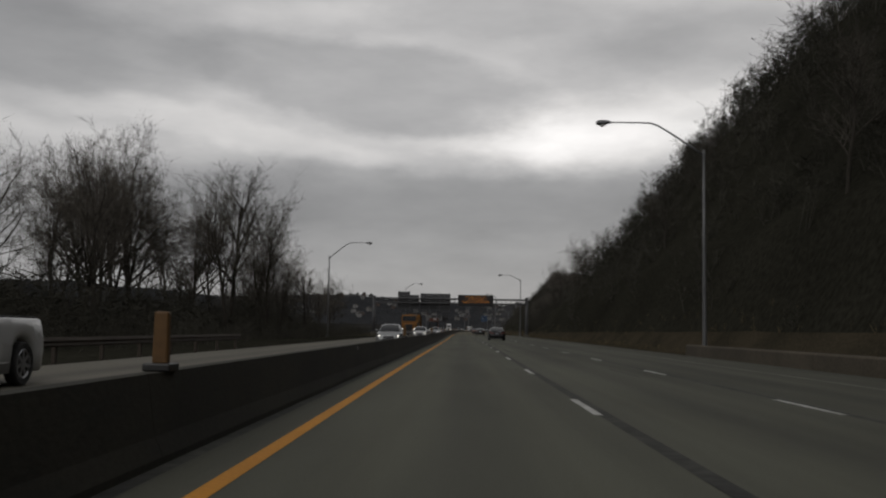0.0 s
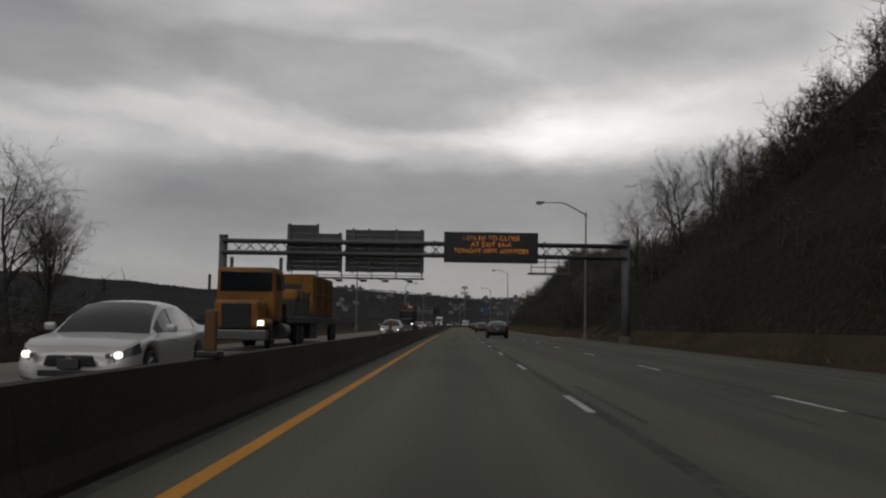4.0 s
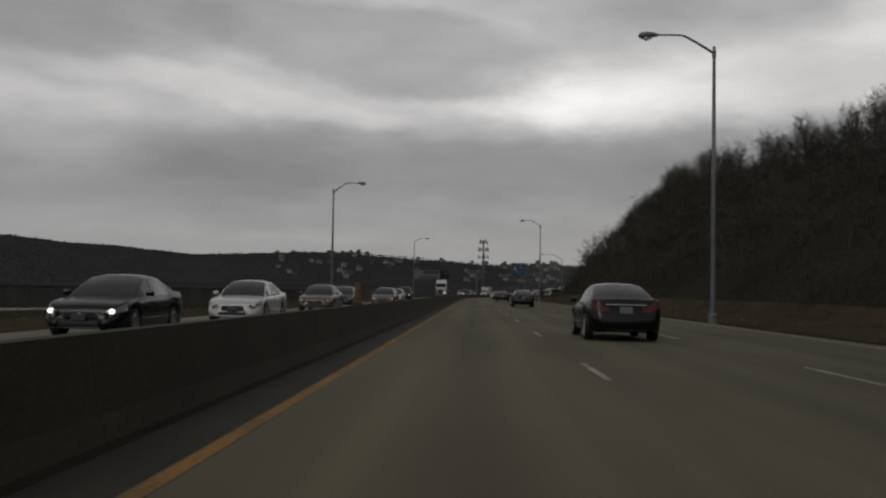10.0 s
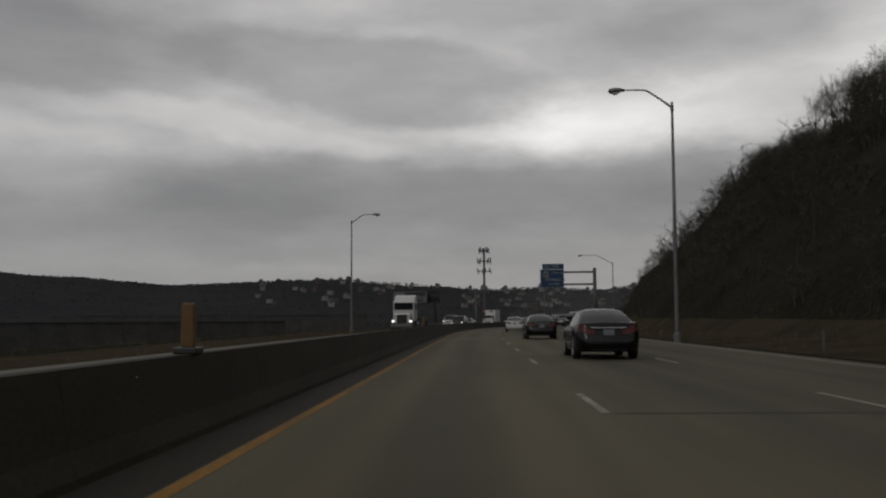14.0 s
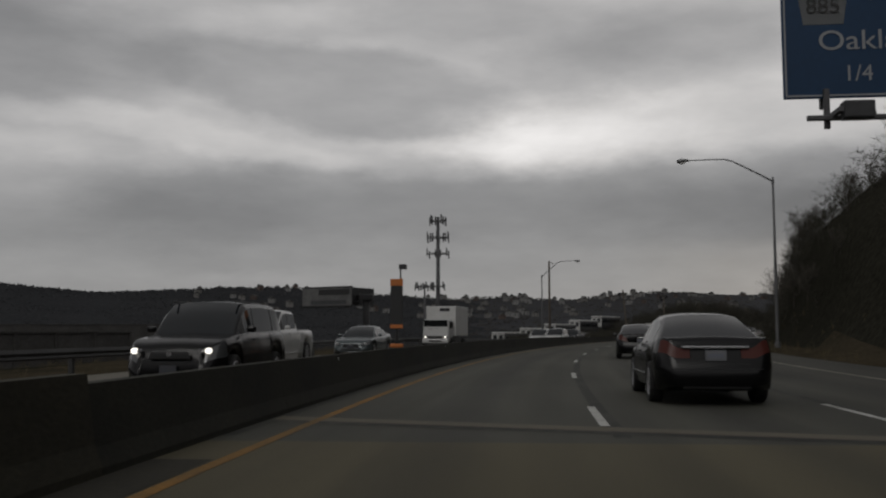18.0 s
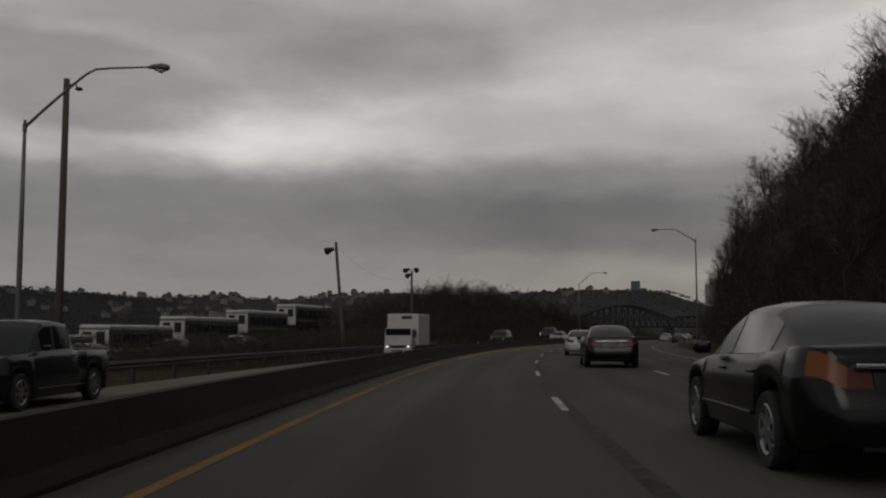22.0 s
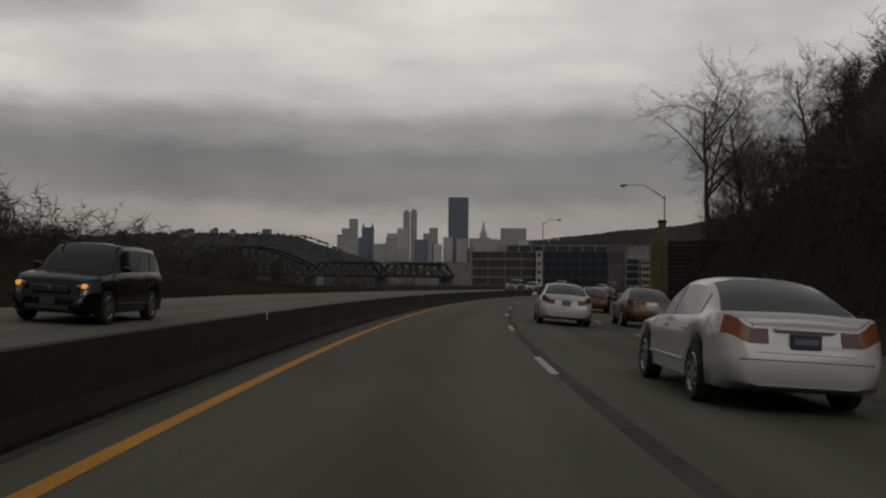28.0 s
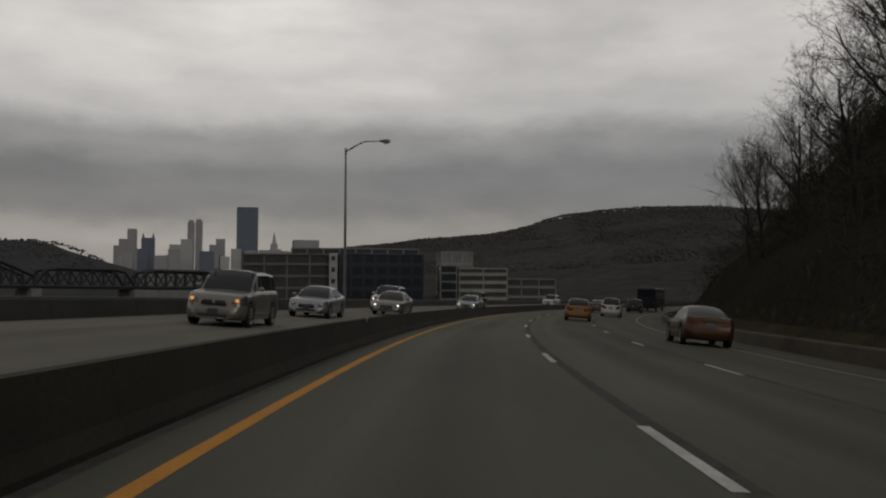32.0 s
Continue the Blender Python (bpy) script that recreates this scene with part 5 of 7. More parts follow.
SHAPES = {
    # length, half width, bonnet, nose, belt and roof heights, then windscreen foot, roof front, roof rear and rear window foot from the nose, boot height, wheel radius, axles
    "sedan": dict(L=4.75, w=0.91, hood=0.86, nose=0.70, belt=0.92, roof=1.378, ys=(1.30, 2.15, 3.25, 4.12), deck=1.03, r=0.325, axles=(0.93, 3.70), tw=0.64),
    "hatch": dict(L=4.2, w=0.88, hood=0.88, nose=0.72, belt=0.94, roof=1.43, ys=(1.10, 1.95, 3.45, 4.06), deck=0.99, r=0.31, axles=(0.85, 3.4), tw=0.68),
    "suv": dict(L=4.75, w=0.94, hood=1.05, nose=0.90, belt=1.12, roof=1.70, ys=(1.28, 2.0, 4.05, 4.60), deck=1.10, r=0.36, axles=(0.93, 3.68), tw=0.74),
    "pickup": dict(L=5.7, w=0.99, hood=1.16, nose=1.06, belt=1.22, roof=1.84, ys=(1.55, 2.2, 3.35, 3.6), deck=1.20, r=0.39, axles=(1.0, 4.55), tw=0.74),
}


def car_shell(sh, shape):
    """The whole shell as one loft, cut into panels: name -> list of (verts, faces)."""
    L, w, r = sh["L"], sh["w"], sh["r"]
    y1, y2, y3, y4 = sh["ys"]
    tall = shape == "suv"
    door0 = y1 + 0.12
    doorm = {"sedan": 2.30, "hatch": 2.10, "suv": 2.30, "pickup": 2.55}[shape]
    doorr = {"sedan": 3.45, "hatch": 3.25, "suv": 3.45, "pickup": 3.45}[shape]
    panes = [(y1 + 0.42, doorm - 0.04), (doorm + 0.04, doorr + (0.12 if shape != "pickup" else -0.18))]
    if tall:
        panes.append((doorr + 0.22, y4 - 0.22))
    elif shape in ("sedan", "hatch"):
        panes[1] = (doorm + 0.04, y3 + 0.30)
    ds = {0.0, 0.015, 0.05, 0.11, 0.2, 0.32, 0.5, 0.8, L - 0.42, L - 0.3, L - 0.2, L - 0.11, L - 0.05, L - 0.015, L, y1, y2, y3, y4, door0, doorm, doorr}
    for a, b in panes:
        ds |= {a, b}
    for a in sh["axles"]:
        for k in range(-8, 9):
            ds.add(a + (r + 0.07) * math.sin(k / 8 * math.pi / 2))
        ds |= {a - r - 0.075, a + r + 0.075}
    for a, b, n in ((y1, y2, 7), (y2, y3, 6), (y3, y4, 7)):
        ds |= {a + (b - a) * k / n for k in range(n)}
    out = []
    for d in sorted(v for v in ds if 0 <= v <= L):
        if not out or d - out[-1] > 0.004:
            out.append(d)
    ds = out
    prof = [(0, sh["nose"] - 0.14), (0.05, sh["nose"] - 0.05), (0.16, sh["nose"] + 0.02), (0.5, sh["nose"] + 0.62 * (sh["hood"] - sh["nose"])), (y1, sh["hood"] + 0.03), (y1 + 0.5, sh["belt"]), (y3, sh["belt"] + 0.035), (y4 - 0.02, sh["deck"] - 0.015), (y4 + 0.05, sh["deck"]), (L - 0.09, sh["deck"] - 0.01), (L - 0.03, sh["deck"] - 0.05), (L, sh["deck"] - 0.13)]
    rings = []
    for d in ds:
        base = float(np.interp(d, [p[0] for p in prof], [p[1] for p in prof]))
        zr = sh["roof"]
        if y1 < d < y2:
            u = (d - y1) / (y2 - y1)
            cab = base + (zr - base) * u + 0.05 * math.sin(math.pi * u) * (zr - base) / 0.5
        elif y2 <= d <= y3:
            u = (d - y2) / (y3 - y2)
            cab = zr + 0.035 * math.sin(math.pi * u)
        elif y3 < d < y4:
            u = (d - y3) / (y4 - y3)
            cab = zr + (base - zr) * u + 0.045 * math.sin(math.pi * u)
        else:
            cab = base
        q = max(0.0, min(1.0, (cab - base) / (zr - base)))
        ef, er = min(1.0, d / 0.55), min(1.0, (L - d) / 0.42)
        ww = w * min(0.60 + 0.40 * math.sqrt(1 - (1 - ef) ** 2), 0.66 + 0.34 * math.sqrt(1 - (1 - er) ** 2))
        ww *= 1 - 0.03 * abs(d - L / 2) / (L / 2)
        bot = 0.21 if 0.25 < d < L - 0.3 else 0.25 + (0.05 if d > L - 0.3 else 0)
        for a in sh["axles"]:
            e = abs(d - a)
            if e < r + 0.07:
                bot = max(bot, r + math.sqrt((r + 0.07) ** 2 - e * e))
        h = base - bot
        tw = 0.82 * ww + (sh["tw"] * w - 0.82 * ww) * q
        bx, tx = 0.905 * ww, tw + 0.02
        side = [(0.78 * ww, bot), (0.965 * ww, bot + min(0.03, h * 0.1)), (ww, bot + 0.40 * h), (0.995 * ww, bot + (0.70 if shape == "sedan" else 0.62) * h), (0.975 * ww, bot + 0.82 * h), (0.94 * ww, base - 0.025), (bx, base + 0.004)]
        zt = cab - 0.035 * q
        side += [(bx + (tx - bx) * 0.86 + 0.02 * q, base + (zt - base) * 0.86 + 0.006), (tw, zt + 0.008), (0.66 * tw, cab + 0.014), (0.34 * tw, cab + 0.024), (0, cab + 0.028)]
        full = side + [(-x, z) for x, z in side[-2::-1]]
        # ends lean in towards the top, bumpers stand proud
        rear_lean, front_lean = (1 - er) * 0.13, (1 - ef) * 0.16

        def lean(z):
            u = max(0.0, min(1.0, (z - bot) / max(0.2, h)))
            v = 0.0 if u < 0.42 else (u - 0.42) / 0.58
            return rear_lean * v - front_lean * v - 0.035 * ((1 - er) - (1 - ef)) * (1 if u < 0.42 else 0)

        rings.append([(x, L / 2 - d + lean(z), z) for x, z in full])
    n = len(rings[0])
    panels = {}
    for i in range(len(ds) - 1):
        dm = (ds[i] + ds[i + 1]) / 2
        for k in range(n - 1):
            j = min(k, n - 2 - k)
            sd = 0 if k < n / 2 - 0.5 else 1
            name = "body"
            if j >= 8 and y1 < dm < y2:
                name = "windscreen"
            elif j >= 7 and y2 <= dm <= y3:
                name = "roof"
            elif j >= 8 and y3 < dm < y4:
                name = "rear_window"
            elif j >= 6 and 0.11 < dm < y1:
                name = "bonnet"
            elif j >= 6 and dm > y4 and shape != "pickup":
                name = "boot_lid"
            elif j in (3, 4) and 0.015 < dm < 0.5:
                name = ("headlight", sd)
            elif (j in (3, 4) or (tall and j == 5)) and L - 0.19 < dm:
                name = ("tail_lamp", sd)
            elif j <= 2 and dm < 0.5:
                name = "front_bumper"
            elif j <= 2 and dm > L - 0.42:
                name = "rear_bumper"
            elif j == 6:
                for m_, (a, b) in enumerate(panes):
                    if a < dm < b:
                        name = ("side_window", sd, m_)
                if name == "body" and panes[0][0] - 0.3 < dm < panes[-1][1] + 0.05:
                    name = ("window_trim", sd, sum(1 for a, b in panes if a < dm))
            elif 1 <= j <= 5 and door0 < dm < doorm:
                name = ("door", sd, 0)
            elif 1 <= j <= 5 and doorm < dm < doorr:
                name = ("door", sd, 1)
            panels.setdefault(name, []).append((rings[i][k], rings[i + 1][k], rings[i + 1][k + 1], rings[i][k + 1]))
        panels["body"].append((rings[i][n - 1], rings[i + 1][n - 1], rings[i + 1][0], rings[i][0]))
    panels["front_bumper"].append(tuple(rings[0]))
    # the tail end, row by row: bumper, lamps let into both corners, boot lid between
    end = rings[-1]
    for j in range(len(side) - 1):
        a, b, c_, d_ = end[j], end[j + 1], end[n - 2 - j], end[n - 1 - j]
        lamp = j in (3, 4) or (tall and j == 5)
        if lamp:
            cut = 0.66 if tall else 0.58
            for sd, (lo, hi) in enumerate(((a, b), (d_, c_))):
                pin_lo, pin_hi = (lo[0] / abs(lo[0]) * cut * w * 0.72, lo[1], lo[2]), (hi[0] / abs(hi[0]) * cut * w * 0.72, hi[1], hi[2])
                panels.setdefault(("inner_lens", sd), []).append((hi, lo, pin_lo, pin_hi) if sd == 0 else (lo, hi, pin_hi, pin_lo))
                if sd == 0:
                    a, b = pin_lo, pin_hi
                else:
                    d_, c_ = pin_lo, pin_hi
        panels.setdefault("rear_bumper" if j <= 2 else "boot_lid", []).append((d_, c_, b, a))
    return panels


def panel(name, faces, mat, t, label=""):
    """One panel of the shell, its edges turned in a little."""
    idx, verts, fs = {}, [], []
    for f in faces:
        q = []
        for p in f:
            k = (round(p[0], 4), round(p[1], 4), round(p[2], 4))
            if k not in idx:
                idx[k] = len(verts)
                verts.append(p)
            if idx[k] not in q:
                q.append(idx[k])
        if len(q) > 2:
            fs.append(q)
    if name in ("door", "boot_lid", "tailgate", "bonnet"):
        # draw the edge in by a few millimetres, so that a dark gap shows round the panel
        count, near = {}, {}
        for q in fs:
            for a, b in zip(q, q[1:] + q[:1]):
                count[frozenset((a, b))] = count.get(frozenset((a, b)), 0) + 1
                near.setdefault(a, set()).update(q)
        rim = {v for e_, k in count.items() if k == 1 for v in e_}
        moved = {}
        for v in rim:
            inner = [u for u in near.get(v, ()) if u not in rim] or [u for u in near.get(v, ()) if u != v]
            c = sum((Vector(verts[u]) for u in inner), Vector()) / len(inner)
            d = c - Vector(verts[v])
            moved[v] = tuple(Vector(verts[v]) + d * min(0.4, 0.008 / max(d.length, 1e-6)))
        verts = [moved.get(i, v) for i, v in enumerate(verts)]
    return mesh_object(name, verts, fs, mat, t, label, smooth=True)


def wheel(t, x, y, r, side, style="alloy"):
    bm = bmesh.new()
    rings = []
    for xx, rr in ((-0.10, r * 0.66), (-0.11, r * 0.93), (-0.08, r), (0.08, r), (0.11, r * 0.93), (0.10, r * 0.70), (0.07, r * 0.66)):
        rings.append([bm.verts.new((xx * side, rr * math.cos(a), rr * math.sin(a))) for a in (2 * math.pi * k / 20 for k in range(20))])
    for a, b in zip(rings, rings[1:]):
        for k in range(20):
            bm.faces.new((a[k], a[(k + 1) % 20], b[(k + 1) % 20], b[k]))
    bm.faces.new(rings[0])
    bm.faces.new(rings[-1][::-1])
    bmesh.ops.recalc_face_normals(bm, faces=bm.faces)
    w_ = part("wheel", bm, M["tyre"], t)
    w_.matrix_basis = pose(x - side * 0.10, y, r)
    bm = bmesh.new()
    for k in range(7):
        a = 2 * math.pi * k / 7
        vs = add_box(bm, (0.02, 0.075, r * 0.58), (0, 0, 0), 0.0, 0.7)
        for v in vs:
            v.co = Matrix.Rotation(a, 3, "X") @ Vector((v.co.x, v.co.y, v.co.z + r * 0.33))
    add_tube(bm, [(-0.015, 0, 0), (0.02, 0, 0)], r * 0.16, 10)
    ring = [(0, r * 0.64 * math.cos(2 * math.pi * k / 20), r * 0.64 * math.sin(2 * math.pi * k / 20)) for k in range(21)]
    add_tube(bm, ring, 0.022, 4, cap=False)
    rim = part("rim", bm, M[style], w_)
    rim.matrix_basis = Matrix.Translation((side * 0.085, 0, 0))
    return w_


def car(shape, colour, label, category, lit="", tail="tail"):
    """A car that looks along +y."""
    sh = SHAPES[shape]
    L, w, r = sh["L"], sh["w"], sh["r"]
    t = thing("car" if shape != "pickup" else "pickup_truck", label, category, "traffic on the highway")
    sub = {}
    for name, faces in car_shell(sh, shape).items():
        kind = name if isinstance(name, str) else name[0]
        mat = M["glass"] if kind in ("windscreen", "rear_window", "side_window") else M["lamp_glass"] if kind == "headlight" else M[tail] if kind == "tail_lamp" or (kind == "inner_lens" and tail != "tail_orange") else M["tail"] if kind == "inner_lens" else M["trim"] if kind == "window_trim" else colour
        nm = "tailgate" if kind == "boot_lid" and shape != "sedan" else kind
        sub[name] = panel(nm, faces, mat, t if kind != "inner_lens" else sub[("tail_lamp", name[1])], {"windscreen": "dark tinted windscreen", "rear_window": "dark tinted rear window"}.get(kind, ""))
    y1 = L / 2 - sh["ys"][0]
    for k, sd in enumerate((1, -1)):
        m_ = part("door_mirror", box((0.19, 0.11, 0.13), (sd * (w + 0.06), y1 - 0.34, sh["belt"] + 0.07), 0.045), colour, t)
        for y in (y1 - 0.88, y1 - 1.92):
            part("door_handle", box((0.03, 0.2, 0.03), (sd * (w * 0.985), y, sh["belt"] - 0.12), 0.008), colour, t)
        for a in sh["axles"]:
            wheel(t, sd * (w - 0.005), L / 2 - a, r, sd)
        part("sill_strip", box((0.02, L * 0.40, 0.035), (sd * (w + 0.004), L / 2 - (sh["axles"][0] + sh["axles"][1]) / 2, 0.43), 0.008), colour, t)
        hz = sh["nose"] - 0.02 - 0.27 * 0.3
        lampm = M["headlight"] if lit == "on" else M["amber_lamp"] if lit == "amber" else M["clear_lamp"]
        part("bulb", tube([(sd * w * 0.73, L / 2 - 0.16, hz), (sd * w * 0.73, L / 2 - 0.065, hz), (sd * w * 0.73, L / 2 - 0.045, hz)], [0.055, 0.052, 0.03], 10), lampm, sub[("headlight", k)])
        part("reflector_bowl", tube([(sd * w * 0.60, L / 2 - 0.12, hz - 0.01), (sd * w * 0.60, L / 2 - 0.022, hz - 0.01)], [0.045, 0.04], 10), M["chrome"], sub[("headlight", k)])
    gz = sh["nose"] - 0.13
    gr = part("grille", box((w * 0.84, 0.05, 0.15), (0, L / 2 - 0.03, gz - 0.05), 0.02, 0.86), M["trim"], t)
    for gy in (-0.10, -0.065, -0.03):
        part("grille_bar", box((w * 0.74, 0.012, 0.01), (0, L / 2 - 0.001, gz + gy), 0.003), M["dark_steel"], gr)
    part("badge", tube([(0, L / 2 - 0.02, gz - 0.03), (0, L / 2 + 0.004, gz - 0.03)], 0.05, 12), M["chrome"], gr, "plain round chrome badge")
    part("front_plate", box((0.31, 0.03, 0.14), (0, L / 2 + 0.03, 0.47), 0.008), M["plate_dark"], t)
    for sd in (-1, 1):
        part("fog_lamp", tube([(sd * w * 0.66, L / 2 - 0.08, 0.36), (sd * w * 0.66, L / 2 - 0.005, 0.36)], 0.055, 10), M["lamp_glass"], t)
    part("air_intake", box((w * 0.95, 0.03, 0.09), (0, L / 2 + 0.028, 0.34), 0.012), M["trim"], t)
    pz = sh["deck"] - 0.27 if shape != "pickup" else 0.62
    part("number_plate", box((0.31, 0.06, 0.155), (0, -L / 2 + 0.055, pz), 0.005), M["plate_dark" if "dark plate" in label else "plate"], t)
    part("plate_bar", box((0.24, 0.006, 0.06), (0, -L / 2 + 0.022, pz)), M["plate_text"], t, "plain bar in place of the plate number")
    if "black" in label:
        part("boot_trim", box((1.0, 0.06, 0.04), (0, -L / 2 + 0.095, pz + 0.125), 0.012), M["chrome"], t, "chrome boot strip")
    else:
        part("boot_trim", box((0.62, 0.06, 0.03), (0, -L / 2 + 0.10, pz + 0.115), 0.01), colour, t)
    part("rear_skirt", box((w * 1.1, 0.05, 0.045), (0, -L / 2 - 0.005, 0.285), 0.012), M["underside"], t)
    part("bumper_seam", box((w * 1.5, 0.012, 0.01), (0, -L / 2 - 0.02, 0.56)), M["trim"], t)
    part("boot_seam", box((w * 1.1, 0.012, 0.012), (0, -L / 2 + 0.02, pz - 0.13)), M["trim"], t)
    part("underside", box((w * 1.5, L - 0.6, 0.1), (0, 0, 0.29)), M["underside"], t)
    if shape == "pickup":
        part("cargo_bed", box((w * 1.45, 1.9, 0.02), (0, -L / 2 + 1.05, sh["deck"] + 0.03), 0.005), M["trim"], t, "dark open cargo bed")
    if shape == "suv":
        for sd in (-1, 1):
            part("roof_rail", box((0.035, 1.7, 0.035), (sd * w * 0.66, -0.2, sh["roof"] + 0.025), 0.01), M["trim"], t)
    return t


C = dict(black=paint("black", (0.004, 0.004, 0.0045), 0.25, 0.0, 0.10), white=paint("white", (0.38, 0.38, 0.375)), silver=paint("silver", (0.22, 0.228, 0.232), 0.28, 0.45), grey=paint("grey", (0.06, 0.072, 0.076), 0.3, 0.3), plum=paint("plum", (0.06, 0.05, 0.062), 0.3, 0.3),
         dark=paint("dark_blue", (0.009, 0.010, 0.014), 0.25, 0.0, 0.12), tan=paint("tan", (0.165, 0.155, 0.14), 0.3, 0.4), bronze=paint("bronze", (0.060, 0.028, 0.010), 0.32, 0.25, 0.2), orange=paint("orange", (0.20, 0.085, 0.018), 0.3), maroon=paint("maroon", (0.045, 0.012, 0.012)), brown=paint("brown", (0.075, 0.05, 0.035), 0.3, 0.3))
# shape, colour, s, lat, facing, lamps, label
TRAFFIC = [
    ("pickup", "white", 11.6, -8.9, 180, "", "white pickup truck in the far oncoming lane"),
    ("sedan", "silver", 66.6, -5.35, 180, "on", "silver-grey sedan with lit headlamps beside the median"),
    ("sedan", "white", 122.5, -5.6, 180, "on", "small white oncoming sedan with bright headlamps"),
    ("sedan", "silver", 190.0, -5.6, 180, "on", "silver oncoming sedan with lit headlamps under the gantry"),
    ("sedan", "black", 290.3, -8.5, 180, "on", "black oncoming sedan with lit headlamps"),
    ("sedan", "white", 300.5, -7.75, 180, "", "white oncoming sedan in dull light"),
    ("sedan", "brown", 319.8, -8.3, 180, "", "brown oncoming sedan in the far lane"),
    ("sedan", "dark", 332.5, -8.8, 180, "", "dark oncoming sedan changing lanes"),
    ("sedan", "plum", 343.6, -7.0, 180, "amber", "plum-grey sedan with amber front lamps beside the median"),
    ("suv", "black", 388.0, -8.7, 180, "on", "black oncoming sport utility vehicle with lit headlamps"),
    ("sedan", "silver", 370.0, -8.3, 180, "amber", "silver sedan with one amber lamp lit"),
    ("suv", "black", 507.6, -5.6, 180, "on", "black sport utility vehicle with round lit headlamps"),
    ("sedan", "grey", 534.0, -8.6, 180, "", "grey sedan following the black sport utility vehicle"),
    ("pickup", "white", 521.0, -8.8, 180, "on", "white pickup truck with a dark grille"),
    ("suv", "white", 585.0, -5.6, 180, "", "white crossover close beside the median"),
    ("suv", "white", 591.0, -8.4, 180, "on", "white sport utility vehicle with bright headlamps"),
    ("pickup", "dark", 616.8, -10.0, 180, "", "dark pickup truck in the far lane"),
    ("pickup", "black", 735.0, -8.4, 180, "on", "black pickup truck with lit headlamps"),
    ("suv", "black", 707.5, -8.9, 180, "", "black boxy sport utility vehicle in the far lane"),
    ("sedan", "silver", 728.5, -5.8, 180, "", "silver sedan rounding the bend"),
    ("suv", "black", 778.0, -8.0, 180, "amber", "black sport utility vehicle below the knoll"),
    ("sedan", "silver", 905.0, -8.0, 180, "", "silver sedan before the parapet"),
    ("suv", "tan", 891.0, -7.7, 180, "amber", "tan crossover with one amber lamp lit"),
    ("sedan", "tan", 918.0, -6.6, 180, "on", "tan oncoming sedan before the parapet"),
    ("suv", "white", 927.0, -8.6, 180, "on", "white oncoming sport utility vehicle before the parapet"),
    ("sedan", "silver", 947.0, -5.8, 180, "on", "silver oncoming sedan far along the bend"),
    ("suv", "dark", 965.0, -8.7, 180, "on", "dark oncoming sport utility vehicle far along the bend"),
    ("suv", "white", 1003.0, -7.0, 180, "", "small white oncoming vehicle far along the bend"),
    ("sedan", "black", 104.0, 3.55, 0, "", "black sedan ahead in the middle lane below the wooded hill"),
    ("sedan", "black", 190.0, 3.4, 0, "", "black sedan past the sign gantry"),
    ("sedan", "black", 556.0, 4.15, 0, "", "black sedan close by on the start of the bend"),
    ("sedan", "black", 243.5, 3.3, 0, "", "black sedan with lit brake lamps in the middle lane"),
    ("sedan", "black", 293.5, 3.6, 0, "", "small black sedan ahead in the middle lane"),
    ("sedan", "black", 605.2, 3.8, 0, "", "black sedan with orange tail lamps in the middle lane"),
    ("sedan", "black", 505.9, 3.6, 0, "", "black sedan with a chrome boot strip near the exit sign"),
    ("sedan", "white", 675.3, 4.05, 0, "", "white sedan on the inside of the bend"),
    ("sedan", "white", 695.0, 3.6, 0, "", "white sedan with orange tail lamps on the bend"),
    ("sedan", "bronze", 844.0, 7.0, 0, "", "bronze sedan near the tan pylon"),
    ("sedan", "black", 350.2, 4.0, 0, "", "black sedan with dull red lamps in the middle lane"),
    ("sedan", "black", 405.0, 3.85, 0, "", "dark grey-black sedan in the middle lane"),
    ("sedan", "black", 434.0, 3.9, 0, "", "black sedan ahead in the middle lane"),
    ("sedan", "white", 472.0, 3.2, 0, "", "small white sedan ahead in the middle lane"),
    ("sedan", "black", 531.9, 4.2, 0, "", "glossy black sedan with a chrome boot strip"),
    ("sedan", "black", 581.8, 4.1, 0, "", "black sedan with dark alloy wheels on the bend"),
    ("sedan", "black", 630.8, 4.25, 0, "", "black sedan drawing level in the middle lane"),
    ("sedan", "white", 650.0, 3.75, 0, "", "white sedan ahead on the bend"),
    ("sedan", "maroon", 755.0, 7.6, 0, "", "dark maroon sedan in the outer lane"),
    ("sedan", "white", 767.6, 3.75, 0, "", "white sedan with orange tail lamps and a dark plate"),
    ("sedan", "white", 789.2, 3.5, 0, "", "white sedan with alloy wheels drawing level on the bend"),
    ("sedan", "bronze", 815.0, 6.3, 0, "", "bronze sedan beside the hill foot"),
    ("sedan", "bronze", 793.0, 6.7, 0, "", "bronze sedan in the outer lane"),
    ("sedan", "bronze", 869.0, 7.1, 0, "", "bronze sedan past the tan pylon"),
    ("sedan", "bronze", 897.5, 8.1, 0, "", "copper-brown sedan beside the verge wall"),
    ("hatch", "orange", 928.0, 4.4, 0, "", "small orange hatchback on the long bend"),
    ("suv", "white", 956.0, 6.4, 0, "", "small white sport utility vehicle on the long bend"),
    ("sedan", "brown", 972.0, 4.0, 0, "", "brown sedan on the long bend"),
    ("suv", "dark", 992.0, 6.4, 0, "", "dark sport utility vehicle on the long bend"),
]
made = {}
